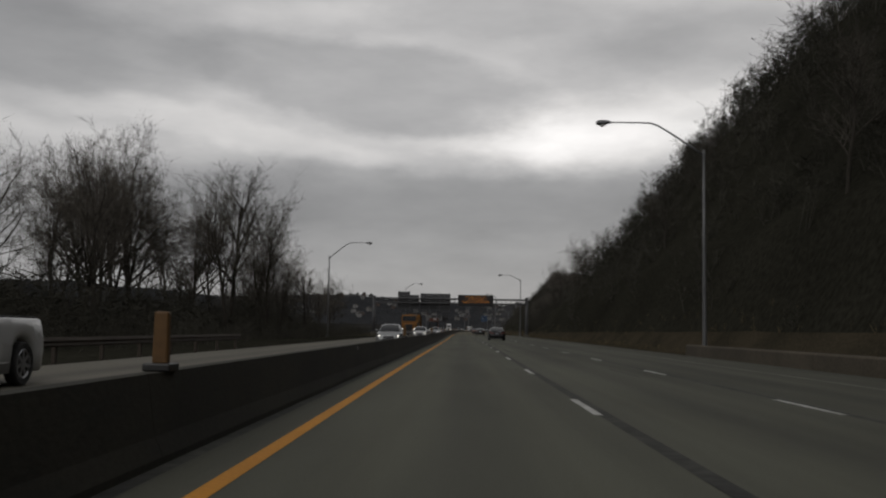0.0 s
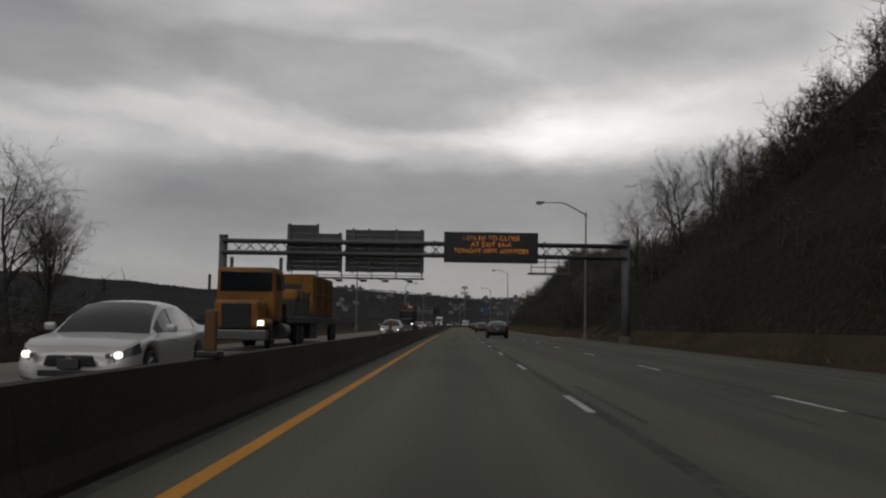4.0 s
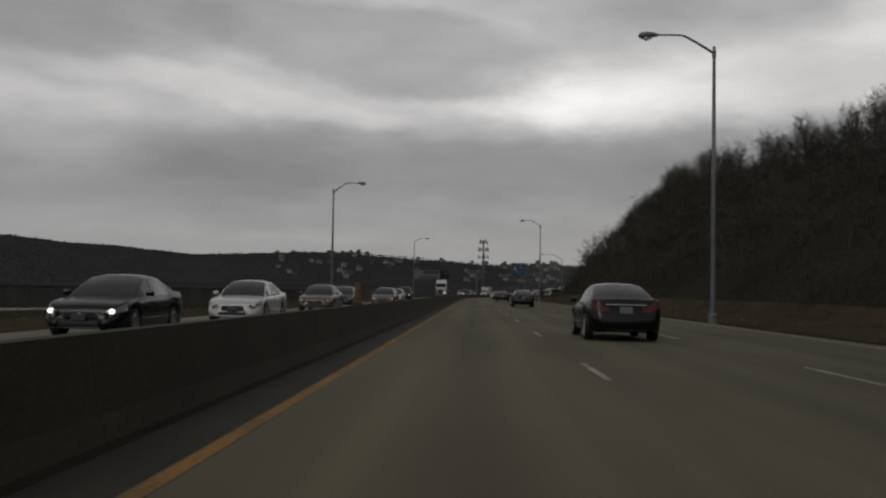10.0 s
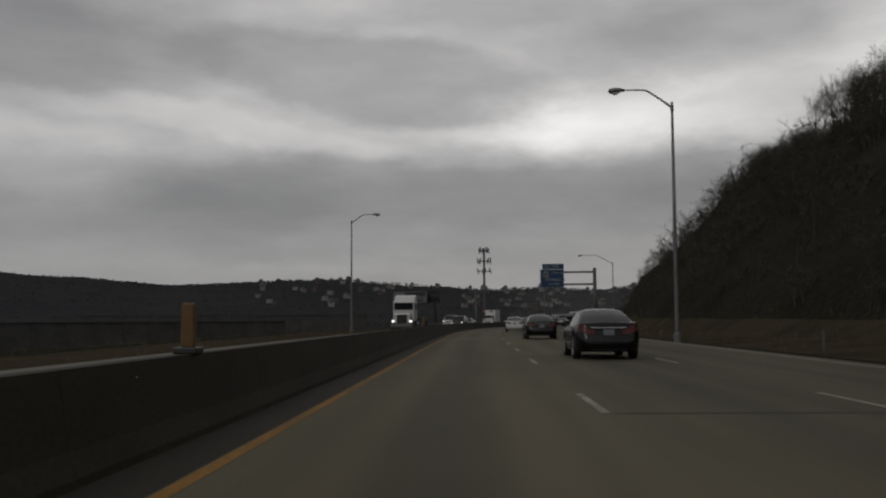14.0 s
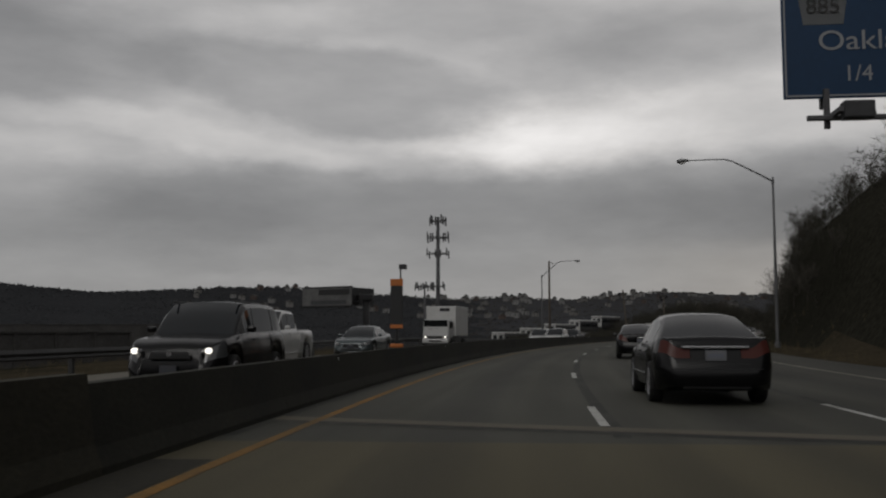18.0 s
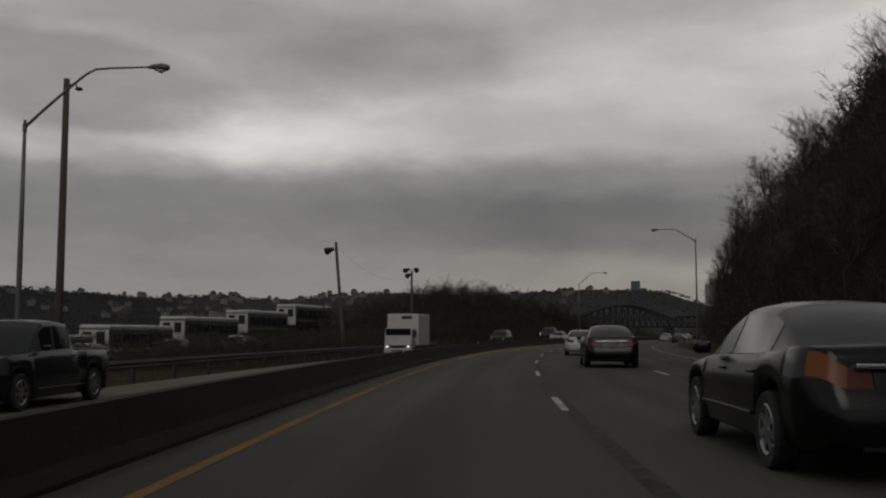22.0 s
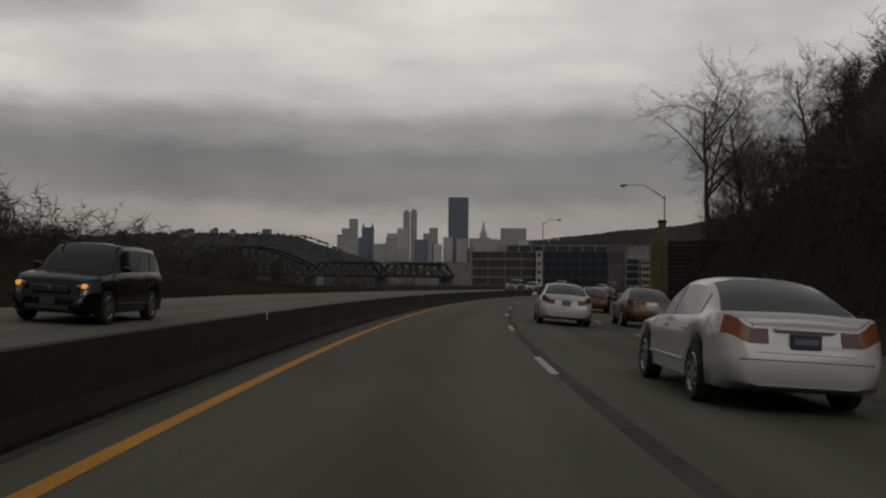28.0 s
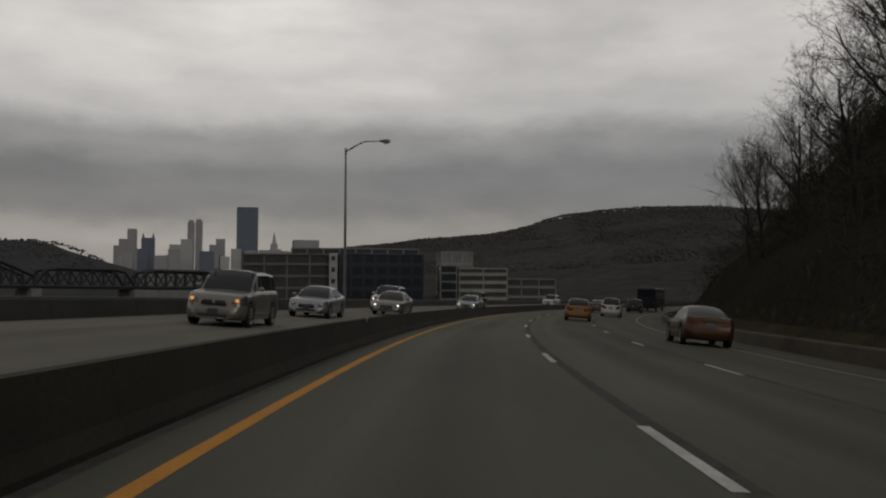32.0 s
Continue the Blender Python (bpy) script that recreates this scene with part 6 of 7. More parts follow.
for shape, col, s, lat, turn, lit, label in TRAFFIC:
    tail = "brake" if "brake" in label else "tail_orange" if "orange tail" in label else "tail"
    key = (shape, col, lit, tail, "dark plate" in label)
    m = place(s, lat, 0, turn)
    f = 0.075 * min(1.0, max(0.0, (s - 690) / 110.0))
    m = m @ pose(0, 0, 0, 0, math.degrees(math.atan(f)) * (1 if turn == 0 else -1), 0)
    if col == "white" and shape == "sedan" and s > 600:
        m = m @ Matrix.Scale(0.94, 4)
    if key in made:
        ob = copy_thing(made[key], m)
    else:
        ob = made[key] = car(shape, C[col], label, "car" if shape in ("sedan", "hatch") else "pickup truck" if shape == "pickup" else "sport utility", lit, tail)
        ob.matrix_basis = m
    tagged(ob, label)


# ---- lorries ----
M["truck_yellow"] = material("yellow_truck_paint", (0.20, 0.085, 0.012), 0.6, 6, 0.15, 0.6, 0.45, 0.02, tint=(0.09, 0.042, 0.01))
M["container"] = material("rust_red_container", (0.075, 0.024, 0.012), 0.7, 5, 0.15, 0.5, 0.4, 0.05, tint=(0.045, 0.017, 0.01))
M["box_white"] = material("white_truck_box", (0.48, 0.48, 0.47), 0.5, 4, 0.06, 0.4, 0.2, 0.02, tint=(0.36, 0.36, 0.35))
M["truck_black"] = paint("lorry_black", (0.01, 0.01, 0.011))
M["dull_metal"] = plain("road_grimed_metal", (0.10, 0.10, 0.10), 0.5, 0.6)
M["grey_green"] = material("grey_green_pallets", (0.05, 0.055, 0.048), 0.9, 5, 0.2, 0.6, 0.4, 0.1, tint=(0.03, 0.033, 0.028))
M["canvas"] = material("ochre_tarpaulin", (0.20, 0.095, 0.018), 0.9, 6, 0.15, 0.5, 0.4, 0.15, tint=(0.10, 0.05, 0.014))


def lorry_wheels(t, xs, r=0.5):
    for y in xs:
        for sd in (-1, 1):
            wheel(t, sd * 1.18, y, r, sd, "dark_steel")


def tractor(t, y, colour, sleeper, nose):
    """A bonneted tractor unit; y is its front."""
    part("bonnet", box((1.7, nose, 1.1), (0, y - nose / 2, 1.35), 0.15), colour, t)
    part("radiator", box((1.1, 0.08, 0.95), (0, y + 0.02, 1.3), 0.04), M["dark_steel"], t)
    part("bumper", box((2.35, 0.3, 0.4), (0, y - 0.05, 0.6), 0.06), M["dull_metal"], t)
    bm = bmesh.new()
    add_box(bm, (2.3, 1.6 + sleeper, 2.1), (0, y - nose - 0.8 - sleeper / 2, 2.15), 0.12)
    cab = part("cab", bm, colour, t)
    if sleeper > 0.5:
        bm = bmesh.new()
        vs = add_box(bm, (2.2, 1.2 + sleeper, 0.8), (0, y - nose - 1.0 - sleeper / 2, 3.45), 0.15)
        for v in bm.verts:
            if v.co.z > 3.45 and v.co.y > y - nose - 1.0 - sleeper / 2:
                v.co.y -= 0.8
        part("roof_fairing", bm, colour, t)
    part("windscreen", box((2.0, 0.03, 0.75), (0, y - nose + 0.012, 2.65), 0.01), M["glass"], cab, "dark windscreen")
    for sd in (-1, 1):
        part("side_window", box((0.03, 0.85, 0.65), (sd * 1.155, y - nose - 0.65, 2.65), 0.01), M["glass"], cab)
        part("mudguard", box((0.35, 1.2, 0.35), (sd * 0.98, y - 0.65, 1.05), 0.14), colour, t)
        h = part("headlight", box((0.25, 0.06, 0.2), (sd * 0.92, y + 0.02, 1.05), 0.03), M["headlight"], t)
        part("mirror", box((0.1, 0.12, 0.6), (sd * 1.42, y - nose + 0.05, 2.6), 0.03), M["trim"], t)
        part("fuel_tank", tube([(sd * 1.0, y - nose - 1.6, 0.75), (sd * 1.0, y - nose - 2.9, 0.75)], 0.3, 12), M["dull_metal"], t)
        part("exhaust_pipe", tube([(sd * 1.0, y - nose - 1.75 - sleeper, 1.0), (sd * 1.0, y - nose - 1.75 - sleeper, 3.7)], 0.07, 8), M["dull_metal"], t)


def ribbed_box(t, name, size, centre, mat, ribs, label=""):
    ob = part(name, box(size, centre, 0.03), mat, t, label)
    n = int(size[1] / ribs)
    for sd in (-1, 1):
        for i in range(n):
            part("rib", box((0.05, ribs * 0.45, size[2] - 0.2), (centre[0] + sd * (size[0] / 2 + 0.012), centre[1] - size[1] / 2 + ribs * (i + 0.5), centre[2]), 0.012), mat, ob)
    return ob


lorry = thing("container_lorry", "black tractor hauling a rust-red shipping container", "lorry", m=place(265.0, -8.3, 0, 180))
tractor(lorry, 3.2, M["truck_black"], 0.4, 1.7)
c = ribbed_box(lorry, "container", (2.44, 7.2, 2.75), (0, -4.6, 2.75), M["container"], 0.3, "rust-red corrugated container")
for x in (-0.35, -0.05, 0.2):
    part("painted_bar", box((0.18, 0.01, 0.28), (x - 0.3, -0.985, 3.85)), M["sign_white"], c, "plain white mark painted on the container end")
for z, y in ((3.1, -5.2), (2.4, -5.2), (3.5, -5.2)):
    part("painted_bar", box((0.012, 0.7, 0.32), (1.265, y, z)), M["sign_white"], c, "plain white mark painted on the container side")
part("chassis", box((1.0, 9.0, 0.25), (0, -4.0, 1.15), 0.02), M["trim"], lorry)
lorry_wheels(lorry, (2.3, -1.2, -6.2, -7.4))

flat = thing("flatbed_lorry", "yellow dump lorry loaded with a tall ochre tarpaulin-covered crate", "lorry", m=place(155.2, -8.2, 0, 180))
tractor(flat, 13.0, M["truck_yellow"], 0.0, 1.6)
part("bed", box((2.45, 17.2, 0.3), (0, 0.5, 1.2), 0.03), M["trim"], flat)
part("tool_box", box((2.2, 2.6, 0.75), (0, 0.6, 0.68), 0.05), M["trim"], flat)
front_load = part("front_load", box((2.3, 4.0, 0.74), (0, 4.6, 1.72), 0.04), M["grey_green"], flat, "grey-green pallet load in front of the crate")
bm = box((2.42, 4.15, 0.5), (0, 4.6, 2.28), 0.16, 0.9)
part("tarpaulin", bm, M["canvas"], front_load, "sagging orange tarpaulin")
for yb in (3.2, 4.6, 6.0):
    part("strap", box((2.46, 0.05, 0.47), (0, yb, 2.27), 0.02), M["trim"], front_load)
part("headboard_rail", box((2.3, 0.06, 0.5), (0, 8.9, 1.6), 0.02), M["trim"], flat)
ribbed_box(flat, "crate", (2.35, 7.4, 2.05), (0, -1.9, 2.39), M["canvas"], 0.6, "ochre tarpaulin-covered crate")
for sd in (-1, 1):
    part("rope", box((0.03, 7.4, 0.03), (sd * 1.23, -1.9, 2.5), 0.01), M["trim"], flat)
    for k in range(9):
        part("ratchet_strap", box((0.02, 0.04, 2.0), (sd * 1.222, -5.2 + 0.78 * k, 2.38)), M["trim"], flat)
part("rope", box((2.4, 0.03, 0.03), (0, 1.815, 2.5), 0.01), M["trim"], flat)
for x in (-0.62, 0.55):
    part("seam", box((0.03, 0.02, 2.0), (x, 1.808, 2.39)), M["trim"], flat)
part("painted_bar", box((1.0, 0.012, 0.22), (-0.1, 1.812, 2.82)), M["trim"], flat, "plain dark mark painted on the crate end")
part("bottom_skirt", box((2.37, 7.42, 0.1), (0, -1.9, 1.42), 0.02), M["grey_green"], flat, "mould-stained hem")
lorry_wheels(flat, (12.1, 6.0, 4.8, -5.8, -7.0))

white_semi = thing("white_semi", "white tractor unit with a high sleeper and an empty flat trailer", "lorry", m=place(480.5, -8.6, 0, 180))
tractor(white_semi, 3.6, C["white"], 1.2, 1.5)
part("trailer_bed", box((2.45, 10.5, 0.28), (0, -7.2, 1.3), 0.03), M["trim"], white_semi)
lorry_wheels(white_semi, (2.7, -1.2, -2.4, -10.0, -11.2))


def box_truck(s, lat, label):
    t = thing("box_truck", label, "box truck", "box trucks", m=place(s, lat, 0, 180) @ Matrix.Scale(0.9, 4))
    part("cargo_box", box((2.4, 4.6, 2.35), (0, -1.6, 2.1), 0.05), M["box_white"], t)
    bm = bmesh.new()
    vs = add_box(bm, (2.05, 1.7, 1.75), (0, 1.75, 1.35), 0.12)
    for v in bm.verts:
        if v.co.z > 1.5 and v.co.y > 1.9:
            v.co.y -= 0.28
    cab = part("cab", bm, C["white"], t)
    ws = part("windscreen", box((1.85, 0.03, 0.72), (0, 0, 0), 0.01), M["glass"], cab, "dark windscreen")
    ws.matrix_basis = pose(0, 2.43, 1.82, -16, 0, 0)
    for sd in (-1, 1):
        part("side_window", box((0.03, 0.8, 0.55), (sd * 1.03, 1.75, 1.8), 0.01), M["glass"], cab)
        part("headlight", box((0.17, 0.06, 0.12), (sd * 0.78, 2.6, 0.85), 0.03), M["headlight"], t)
        part("lamp_surround", box((0.34, 0.05, 0.17), (sd * 0.75, 2.58, 0.85), 0.03), M["trim"], t)
        part("turn_lamp", box((0.1, 0.05, 0.12), (sd * 0.95, 2.585, 1.05), 0.02), M["clear_lamp"], t)
        part("mirror", box((0.1, 0.12, 0.4), (sd * 1.3, 2.35, 1.8), 0.03), M["trim"], t)
    part("bumper", box((2.05, 0.2, 0.3), (0, 2.58, 0.55), 0.05), C["white"], t)
    part("bumper_slot", box((1.0, 0.03, 0.1), (0, 2.69, 0.55), 0.02), M["trim"], t)
    part("wiper", box((0.7, 0.02, 0.02), (0.2, 2.56, 1.5)), M["trim"], t)
    part("fuel_tank", box((0.5, 1.0, 0.4), (0.85, 0.0, 0.62), 0.06), M["trim"], t)
    part("grille", box((1.1, 0.04, 0.2), (0, 2.61, 0.85), 0.02), M["trim"], t)
    part("chassis", box((1.0, 6.0, 0.2), (0, -0.8, 0.75), 0.02), M["trim"], t)
    part("box_sign", box((0.8, 0.01, 0.25), (-0.3, 0.71, 3.0)), M["trim"], t, "plain dark mark on the front of the box")
    lorry_wheels(t, (1.6, -2.6), 0.4)


box_truck(557.0, -9.6, "white box truck coming down the far lane")
box_truck(661.0, -8.2, "white cab-over box truck with lit headlamps")
bus = thing("coach", "tall dark coach seen from behind on the long bend", "coach", m=place(1010.0, 6.6, 0, 0))
part("body", box((2.55, 11, 2.9), (0, 0, 1.9), 0.12), C["dark"], bus)
part("rear_window", box((2.0, 0.03, 0.9), (0, -5.51, 2.6), 0.02), M["glass"], bus)
for sd in (-1, 1):
    part("window_band", box((0.03, 9.5, 0.9), (sd * 1.285, 0, 2.3), 0.01), M["glass"], bus)
    part("tail_lamp", box((0.2, 0.04, 0.3), (sd * 1.05, -5.52, 1.2), 0.02), M["tail"], bus)
lorry_wheels(bus, (3.6, -3.2), 0.5)

# ---- yard beside the bend ----
M["bus_white"] = material("white_coach_side", (0.52, 0.52, 0.50), 0.5, 3, 0.08, 0.4, 0.25, 0.0)
M["coach_dark"] = plain("dark_coach_paint", (0.014, 0.015, 0.017), 0.4)
M["grey_wall"] = material("grey_cladding", (0.16, 0.16, 0.155), 0.8, 3, 0.1, 0.3, 0.3, 0.05, tint=(0.10, 0.10, 0.10))
M["pale_wall"] = material("pale_wall", (0.155, 0.15, 0.143), 0.8, 2, 0.1, 0.15, 0.3, 0.0, tint=(0.14, 0.137, 0.13))
M["dark_roof"] = material("dark_roof", (0.05, 0.048, 0.046), 0.9, 2, 0.2, 0.2, 0.3, 0.0)
M["window_dark"] = plain("dark_window", (0.02, 0.022, 0.026), 0.15)


def parked_coach(s, lat, turn, label):
    p = at(s, lat)
    t = thing("parked_coach", label, "coach", "coaches in the yard", m=pose(p.x, p.y, ground_height(s, lat), 0, 0, math.degrees(heading(s)) + turn))
    part("body", box((2.5, 11.5, 2.4), (0, 0, 1.75), 0.1), M["coach_dark"], t)
    part("roof", box((2.52, 11.5, 0.32), (0, 0, 3.08), 0.12), M["bus_white"], t, "white roof")
    for sd in (-1, 1):
        part("end_panel", box((2.4, 0.06, 2.0), (0, sd * 5.76, 1.85), 0.03), M["bus_white"], t, "white end panel")
        for x in (-0.55, 0.55):
            part("end_window", box((0.7, 0.03, 0.9), (x, sd * 5.8, 2.25), 0.02), M["window_dark"], t)
    part("waist_stripe", box((2.53, 11.2, 0.16), (0, 0, 1.35), 0.02), M["grey_wall"], t, "dull grey stripe")
    for sd in (-1, 1):
        for i in range(7):
            part("window", box((0.03, 1.25, 0.75), (sd * 1.255, -4.5 + 1.5 * i, 2.2), 0.02), M["window_dark"], t)
    for y in (3.6, -3.4):
        for sd in (-1, 1):
            part("wheel", tube([(sd * 0.95, y, 0.48), (sd * 1.24, y, 0.48)], 0.48, 14), M["tyre"], t)


for i, s in enumerate((657, 669.5, 682, 694.5, 707)):
    parked_coach(s, -33, 2 * (i % 2), "dark coach with a white roof parked in the yard")
for i in range(2):
    parked_coach(690 + 13 * i, -46, 4, "dark coach with a white roof parked in the yard")
for i, (s, lat) in enumerate(((651, -26), (662, -25.5), (672, -25))):
    p = at(s, lat)
    ob = copy_thing(made[("sedan", ("white", "silver")[i % 2], "", "tail", False)], pose(p.x, p.y, ground_height(s, lat), 0, 0, math.degrees(heading(s)) + 80))
    tagged(ob, "pale sedan parked in the yard", "car", "cars parked in the yard")


# ---- truss bridge over the river ----
def truss_bridge():
    t = thing("truss_bridge", "dark steel arched truss bridge across the river", "bridge")
    a, b, c, e = Vector((440, 1150, 0)), Vector((358, 1158, 0)), Vector((288, 1164, 0)), Vector((166, 1175, 0))
    wide = Vector((0.09, 1.0, 0)).normalized() * 9
    low = 6.2

    def bay(p0, p1, top, n):
        for off in (Vector((0, 0, 0)), wide):
            pts = []
            for i in range(n + 1):
                u = i / n
                q = p0.lerp(p1, u) + off
                pts.append((q + Vector((0, 0, low)), q + Vector((0, 0, top(u)))))
            part("bottom_chord", tube([p[0] for p in pts], 0.75, 4), M["bridge_steel"], t)
            part("top_chord", tube([p[1] for p in pts], 0.75, 4), M["bridge_steel"], t)
            for i in range(n + 1):
                if (pts[i][1] - pts[i][0]).length > 0.8:
                    part("post", tube([pts[i][0], pts[i][1]], 0.4, 4), M["bridge_steel"], t)
                if i < n:
                    x0, x1 = (pts[i][0], pts[i + 1][1]) if i % 2 else (pts[i][1], pts[i + 1][0])
                    part("diagonal", tube([x0, x1], 0.36, 4), M["bridge_steel"], t)
        bm = bmesh.new()
        d = (p1 - p0)
        mid = (p0 + p1) / 2 + wide / 2
        ang = math.atan2(d.y, d.x)
        add_box(bm, (d.length, 9.5, 1.3), (0, 0, 0))
        ob = part("deck", bm, M["bridge_steel"], t)
        ob.matrix_basis = pose(mid.x, mid.y, low - 0.2, 0, 0, math.degrees(ang))

    bay(a, a.lerp(b, 0.5), lambda u: low + min(1, u * 8, (1 - u) * 8) * 6.8 + 0.05, 9)
    bay(a.lerp(b, 0.5), b, lambda u: low + min(1, u * 8, (1 - u) * 8) * 6.8 + 0.05, 9)
    bay(b, c, lambda u: low + 4.0 + 9.5 * math.sin(math.pi * u), 17)
    bay(c, c.lerp(e, 0.5), lambda u: low + min(1, u * 8, (1 - u) * 8) * 6.8 + 0.05, 9)
    bay(c.lerp(e, 0.5), e, lambda u: low + min(1, u * 8, (1 - u) * 8) * 6.8 + 0.05, 9)
    for p in (a, a.lerp(b, 0.5), b, c, c.lerp(e, 0.5), e):
        bm = bmesh.new()
        add_box(bm, (4.0, 13, 17), (p.x + wide.x / 2, p.y + wide.y / 2, -3.2), 0.2)
        part("pier", bm, M["grey_wall"], t, "grey masonry pier")


M["bridge_steel"] = material("bridge_steel", (0.028, 0.028, 0.030), 0.8, 1, 0.1, 0.1, 0.2, 0.0)
truss_bridge()


# ---- buildings ----
def framed_block(name, label, p0, p1, depth, z0, z1, floors, bays, wall, glass, grid=True, band=0.55):
    """A block with floor slabs, columns and recessed glazing along its front from p0 to p1."""
    p0, p1 = Vector((*p0, 0)), Vector((*p1, 0))
    d = p1 - p0
    L = d.length
    t = thing(name, label, "building", m=pose(p0.x, p0.y, z0, 0, 0, math.degrees(math.atan2(d.y, d.x))))
    H = z1 - z0
    part("core", box((L - 0.6, depth - 0.6, H - 0.3), (L / 2, depth / 2, H / 2)), M[glass], t)
    part("roof", box((L, depth, 0.5), (L / 2, depth / 2, H - 0.25), 0.05), M[wall], t)
    for i in range(floors):
        part("floor_slab", box((L, depth, band), (L / 2, depth / 2, H * i / floors + band / 2), 0.03), M[wall], t)
    for k in range(bays + 1):
        for y in (0.2, depth - 0.2):
            part("column", box((0.5, 0.4, H), (L * k / bays if 0 < k < bays else (0.25 if k == 0 else L - 0.25), y, H / 2), 0.03), M[wall], t)
    if grid:
        for i in range(floors):
            for k in range(bays):
                part("window", box((L / bays - 0.9, 0.12, H / floors - 1.3), (L * (k + 0.5) / bays, 0.28, H * (i + 0.5) / floors + 0.25), 0.02), M["window_dark"], t)
    return t


M["office_glass"] = plain("blue_grey_glazing", (0.028, 0.034, 0.042), 0.2)
M["office_frame"] = material("office_frame", (0.12, 0.117, 0.112), 0.8, 1, 0.1, 0.2, 0.2, 0.0)
M["deck_pale"] = material("pale_deck_concrete", (0.235, 0.225, 0.205), 0.85, 1, 0.1, 0.2, 0.25, 0.0)
M["stair_white"] = material("pale_stair_tower", (0.30, 0.295, 0.28), 0.8, 1, 0.08, 0.2, 0.2, 0.0)
garage = framed_block("parking_garage", "open-sided grey concrete parking garage of four decks", (371, 1053), (390, 1031.5), 30, -3, 16.0, 5, 4, "office_frame", "dark_roof", False, 0.8)
tower = framed_block("office_block", "dark blue-grey glazed office block of five storeys", (391.5, 1030), (413, 1013), 28, -3, 16.2, 5, 7, "office_glass", "office_glass")
stair = thing("stair_tower", "pale slotted stair tower between garage and offices", "building", m=pose(389.5, 1030.5, -3, 0, 0, -45))
part("shaft", box((2.6, 3, 19), (0, 0, 9.5), 0.1), M["stair_white"], stair)
for i in range(5):
    part("slot_window", box((1.2, 0.1, 1.4), (0, -1.5, 3 + 3.6 * i)), M["window_dark"], stair)
framed_block("rear_office", "long grey office block behind the garage", (432, 1098), (470, 1064), 25, 0, 22.0, 5, 8, "grey_wall", "office_glass")
framed_block("deck_garage", "pale layered parking deck below the wooded hill", (483, 1054), (499, 1041), 25, -2, 14.5, 5, 2, "deck_pale", "dark_roof", False, 1.4)
framed_block("low_office", "low pale office building by the river road", (503, 1046), (523, 1033), 18, -2, 10.5, 3, 3, "grey_wall", "dark_roof", False, 1.2)
framed_block("hillside_hall", "pale stepped hall on the slope above the parking deck", (523, 1096), (534, 1086), 18, 4, 24, 3, 3, "deck_pale", "grey_wall", False, 1.5)
framed_block("lift_tower", "narrow grey lift tower beside the parking deck", (476, 1058), (481.5, 1053.5), 6, -2, 15.5, 5, 1, "grey_wall", "window_dark")
framed_block("riverside_shed", "long low pale-roofed industrial shed", (470, 1260), (590, 1180), 30, 0, 17, 2, 12, "pale_wall", "grey_wall", False)
framed_block("mill_shed", "long dark riverside mill building", (-150, 560), (-60, 700), 25, -9, 1.5, 1, 18, "dark_roof", "dark_roof", False)
framed_block("mill_shed", "long dark riverside mill building", (-210, 900), (-60, 960), 25, -8, 5, 1, 16, "dark_roof", "dark_roof", False)
framed_block("mill_shed", "pale low riverside warehouse", (-330, 660), (-250, 760), 20, -9, -3.5, 1, 10, "pale_wall", "grey_wall", False)
framed_block("mill_shed", "pale low riverside warehouse", (-110, 480), (-80, 540), 14, -9, -4.5, 1, 8, "pale_wall", "grey_wall", False)


# ---- houses on the far ridges ----
def house(i):
    rng_h = random.Random(40 + i)
    w, d, h = rng_h.uniform(7, 11), rng_h.uniform(8, 12), rng_h.uniform(5, 7.5)
    t = thing("house", ("small pale hillside house with a dark gabled roof", "brick hillside house with a dark gabled roof", "white hillside house with a grey gabled roof", "narrow grey hillside house with a gabled roof")[i], "house", "houses on the far hills")
    wall = ("pale_wall", "brick", "white_wall", "grey_wall")[i]
    part("wall", box((w, d, h + 4), (0, 0, h / 2 - 2)), M[wall], t)
    bm = bmesh.new()
    v = [bm.verts.new(p) for p in ((-w / 2 - 0.4, -d / 2 - 0.4, h), (w / 2 + 0.4, -d / 2 - 0.4, h), (w / 2 + 0.4, d / 2 + 0.4, h), (-w / 2 - 0.4, d / 2 + 0.4, h), (0, -d / 2 - 0.4, h + w * 0.38), (0, d / 2 + 0.4, h + w * 0.38))]
    for f in ((0, 1, 4), (2, 3, 5), (1, 2, 5, 4), (3, 0, 4, 5), (3, 2, 1, 0)):
        bm.faces.new([v[k] for k in f])
    part("roof", bm, M["dark_roof"], t)
    for x in (-w * 0.25, w * 0.25):
        for z in (1.2, 3.8):
            part("window", box((1.3, 0.1, 1.5), (x, -d / 2 - 0.03, z)), M["window_dark"], t)
    return t


M["brick"] = material("brick_wall", (0.095, 0.072, 0.063), 0.9, 3, 0.15, 0.3, 0.3, 0.0)
M["white_wall"] = material("white_siding", (0.20, 0.20, 0.195), 0.7, 3, 0.06, 0.3, 0.2, 0.0)
kinds = [house(i) for i in range(4)]
rh = random.Random(77)
n = 0
while n < 150:
    az, r = radians(rh.choice((rh.uniform(-15, 26), rh.uniform(-10, 22)))), rh.uniform(930, 1500)
    x, y = r * math.sin(az), 500 + r * math.cos(az)
    z = far_height(x, y)
    if z < 2 or math.hypot(x - 150, y - 850) < 560:
        continue
    m = pose(x, y, z + 0.5, 0, 0, math.degrees(-az) + rh.uniform(-35, 35)) @ Matrix.Scale(0.8, 4)
    if n < 4:
        kinds[n].matrix_basis = m
    else:
        copy_thing(kinds[rh.choice((0, 0, 1, 2, 2, 3))], m)
    n += 1
p = at(312, 37.5)
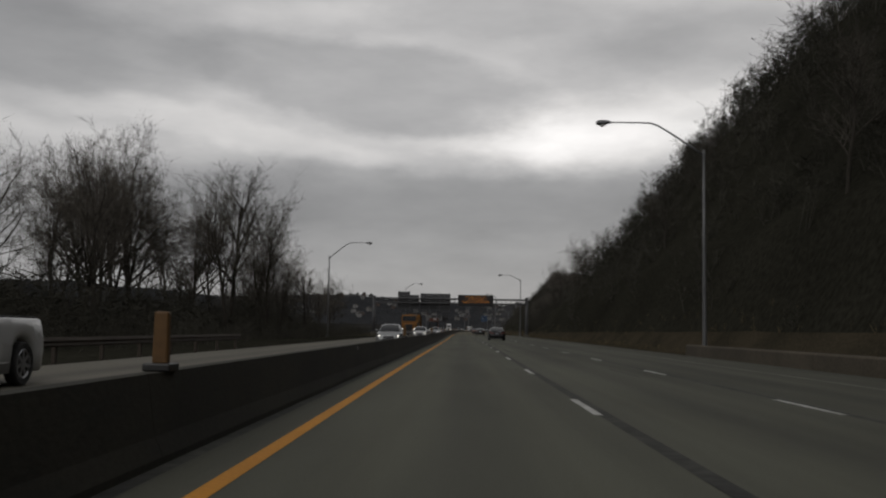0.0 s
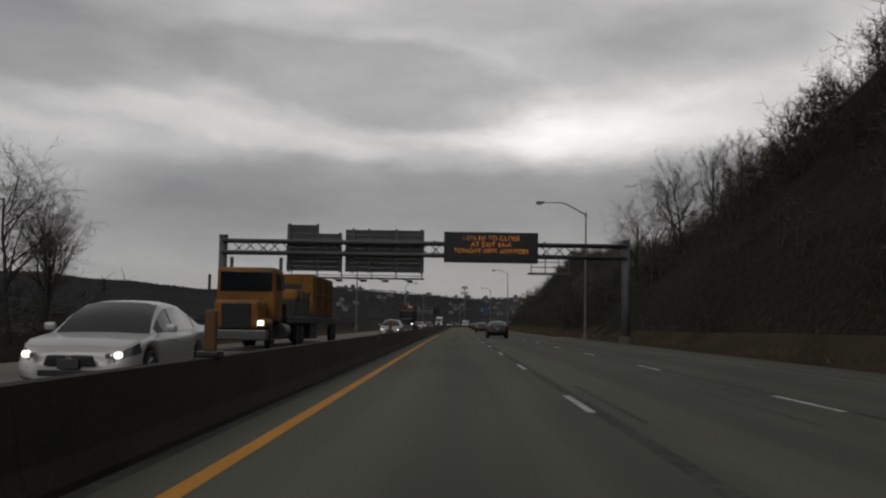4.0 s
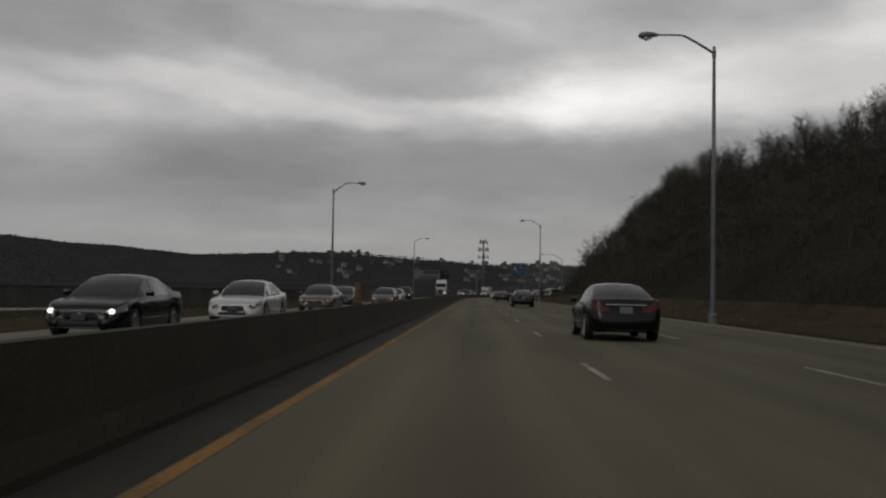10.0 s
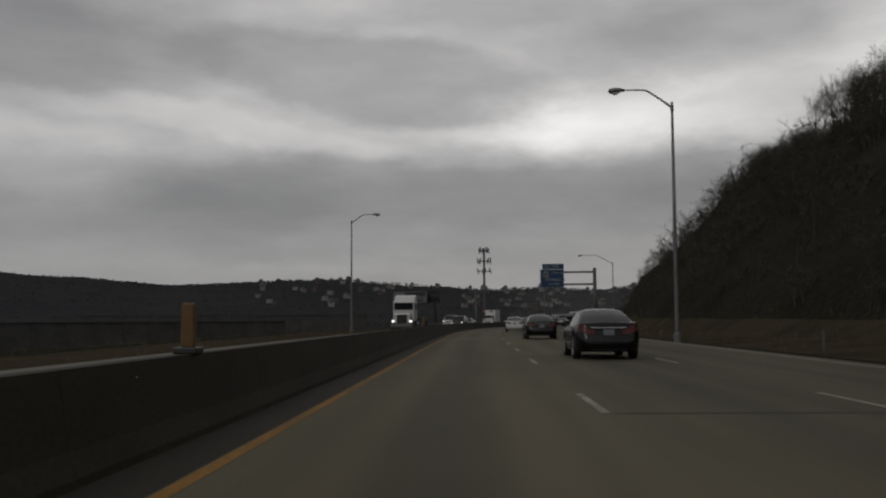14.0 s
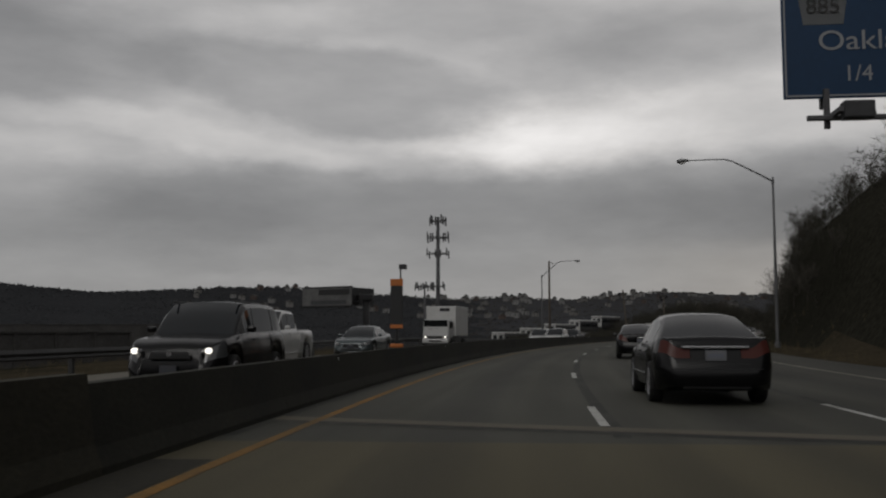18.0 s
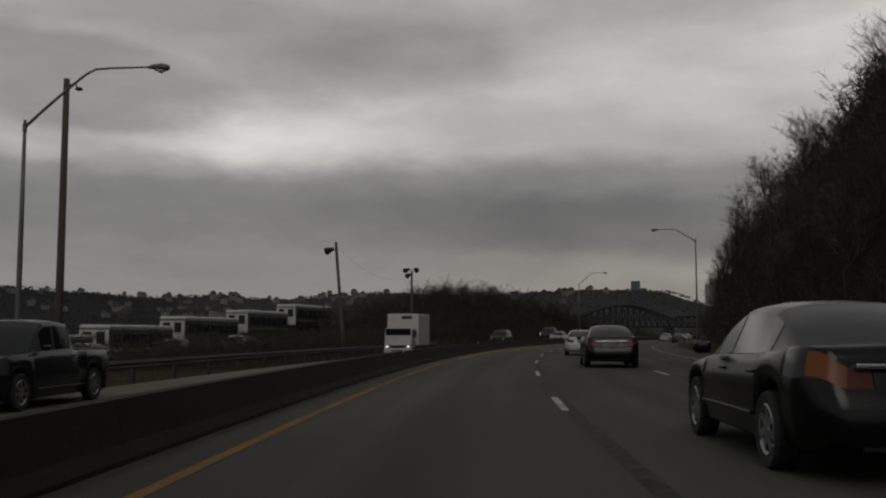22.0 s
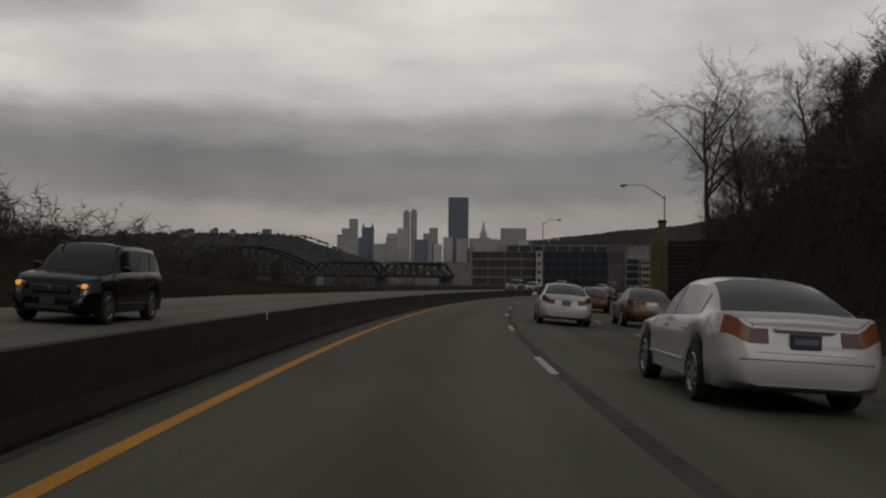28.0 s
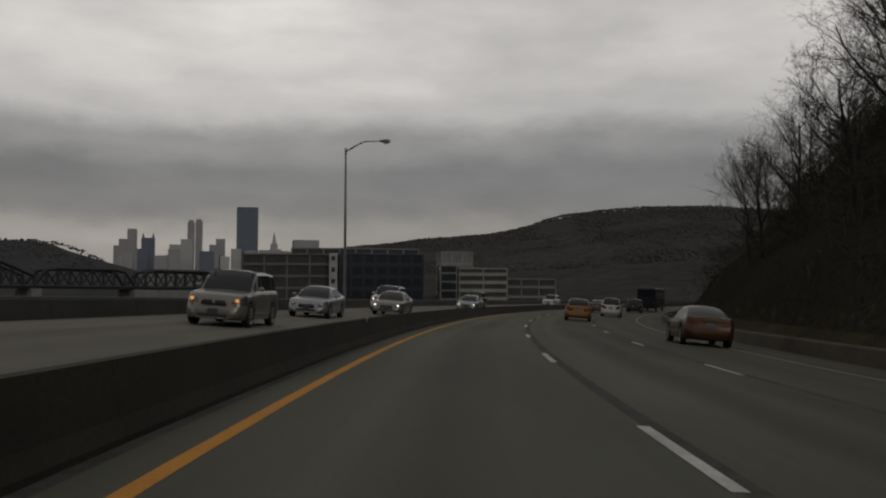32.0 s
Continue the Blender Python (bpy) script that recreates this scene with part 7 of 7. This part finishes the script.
cabin = copy_thing(kinds[1], pose(p.x, p.y, ground_height(312, 37.5) - 0.2, 0, 0, 25) @ Matrix.Scale(0.55, 4))
tagged(cabin, "small dark house half hidden by trees on the hill crest", "house", "houses on the near hill")


# ---- the city skyline ----
def skyscraper(label, x, y, w, d, z1, mat, steps=(), z0=60, windows=0, crown=""):
    t = thing("skyscraper", label, "skyscraper", "downtown skyline", m=pose(x, y, z0, 0, 0, -37))
    H = z1 - z0
    part("shaft", box((w, d, H), (0, 0, H / 2), 0.6), M[mat], t)
    for sx, sw, sh in steps:
        part("setback", box((w * sw, d * 0.9, H * sh), (w * sx, -3, H * sh / 2), 0.5), M[mat], t)
    for i in range(windows):
        zz = H * (0.35 + 0.62 * i / windows)
        part("window_band", box((w * 0.92, 0.6, H * 0.25 / windows), (0, -d / 2 - 0.2, zz), 0.05), M["city_glass"], t)
    if crown == "spire":
        part("spire", tube([(0, 0, H), (0, 0, H + w * 1.1), (0, 0, H + w * 1.7)], [w * 0.45, w * 0.22, 0.6], 4), M[mat], t)
    if crown == "peaks":
        for sx in (-0.38, 0.38):
            part("peak", tube([(w * sx, 0, H), (w * sx, 0, H + 16)], [w * 0.16, 0.5], 4), M[mat], t)
    return t


# distance haze over the city is put into these pale wall colours
M["city_blue"] = material("haze_blue_steel", (0.105, 0.12, 0.150), 0.8, 0.2, 0.05, 0.02, 0.1, 0.0)
M["city_grey"] = material("haze_grey_stone", (0.25, 0.25, 0.252), 0.9, 0.2, 0.06, 0.02, 0.15, 0.0)
M["city_pale"] = material("haze_pale_stone", (0.33, 0.325, 0.315), 0.9, 0.2, 0.06, 0.02, 0.15, 0.0)
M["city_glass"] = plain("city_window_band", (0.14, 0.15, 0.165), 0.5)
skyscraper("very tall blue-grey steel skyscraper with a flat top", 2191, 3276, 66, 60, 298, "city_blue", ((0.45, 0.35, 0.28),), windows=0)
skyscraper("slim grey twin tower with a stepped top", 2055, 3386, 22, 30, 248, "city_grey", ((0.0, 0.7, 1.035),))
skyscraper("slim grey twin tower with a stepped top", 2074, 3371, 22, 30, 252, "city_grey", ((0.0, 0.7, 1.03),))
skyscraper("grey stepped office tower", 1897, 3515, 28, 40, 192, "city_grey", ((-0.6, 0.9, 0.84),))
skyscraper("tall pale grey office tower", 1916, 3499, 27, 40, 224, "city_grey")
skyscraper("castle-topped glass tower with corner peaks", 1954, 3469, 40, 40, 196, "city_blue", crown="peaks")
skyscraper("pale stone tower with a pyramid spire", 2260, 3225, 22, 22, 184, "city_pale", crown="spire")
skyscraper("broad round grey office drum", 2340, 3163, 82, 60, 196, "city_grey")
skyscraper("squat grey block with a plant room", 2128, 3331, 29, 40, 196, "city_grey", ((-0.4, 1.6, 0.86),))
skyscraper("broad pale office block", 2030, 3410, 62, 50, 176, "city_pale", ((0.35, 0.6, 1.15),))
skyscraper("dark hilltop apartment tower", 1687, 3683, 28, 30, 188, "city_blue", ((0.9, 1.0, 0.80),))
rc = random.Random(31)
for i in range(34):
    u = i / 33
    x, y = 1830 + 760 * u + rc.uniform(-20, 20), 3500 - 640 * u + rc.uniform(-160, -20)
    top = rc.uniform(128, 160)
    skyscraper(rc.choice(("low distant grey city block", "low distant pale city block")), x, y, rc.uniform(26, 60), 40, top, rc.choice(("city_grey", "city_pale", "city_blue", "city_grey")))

# ---- pylon and lagging wall at the foot of the hill ----
M["pile"] = material("weathered_tan_concrete", (0.112, 0.082, 0.042), 0.8, 6, 0.2, 0.6, 0.4, 0.1, stretch=(2, 2, 0.3))
M["lagging"] = material("dark_lagging", (0.018, 0.016, 0.012), 0.95, 4, 0.25, 0.5, 0.4, 0.2)
M["pale_pile"] = material("pale_tan_concrete", (0.165, 0.132, 0.083), 0.85, 6, 0.2, 0.6, 0.4, 0.1, stretch=(2, 2, 0.3))
pylon = thing("concrete_pylon", "tall fluted tan concrete pylon with a rounded shoulder", "pylon", m=place(845.5, 11.95, -0.8))
part("base", box((1.15, 1.1, 0.9), (0.05, 0.05, 0.45), 0.06), M["pile"], pylon)
part("shaft", box((0.74, 0.70, 6.8), (0, 0.05, 3.4), 0.04), M["pile"], pylon)
part("shoulder", tube([(0, -0.36, 6.78), (0, 0.40, 6.78)], 0.41, 18), M["pile"], pylon)
for x, mt in ((-0.37, "pale_pile"), (-0.12, "pile"), (0.12, "pile"), (0.37, "pale_pile")):
    part("flute_rib", box((0.11, 0.14, 6.6 if abs(x) > 0.2 else 6.9), (x, -0.34, 3.5), 0.035), M[mt], pylon)
rear = part("rear_block", box((0.66, 0.80, 8.5), (0.72, 0.75, 4.25), 0.05), M["pile"], pylon, "taller block behind the shaft")
part("cap", box((0.78, 0.92, 0.3), (0.72, 0.75, 8.6), 0.08), M["lagging"], rear, "dark mossy cap")
pw = thing("lagging_wall", "dark timber lagging wall holding back the hill foot", "retaining wall", m=place(845.5, 11.85, -0.8))
for i in range(18):
    part("lagging_plank", box((9.0, 0.12, 0.36), (5.8, 0.25, 0.2 + 0.38 * i), 0.02), M["lagging"], pw)
for i in range(18):
    part("lagging_plank", box((0.12, 9.0, 0.36), (1.6, 4.8, 0.2 + 0.38 * i), 0.02), M["lagging"], pw)
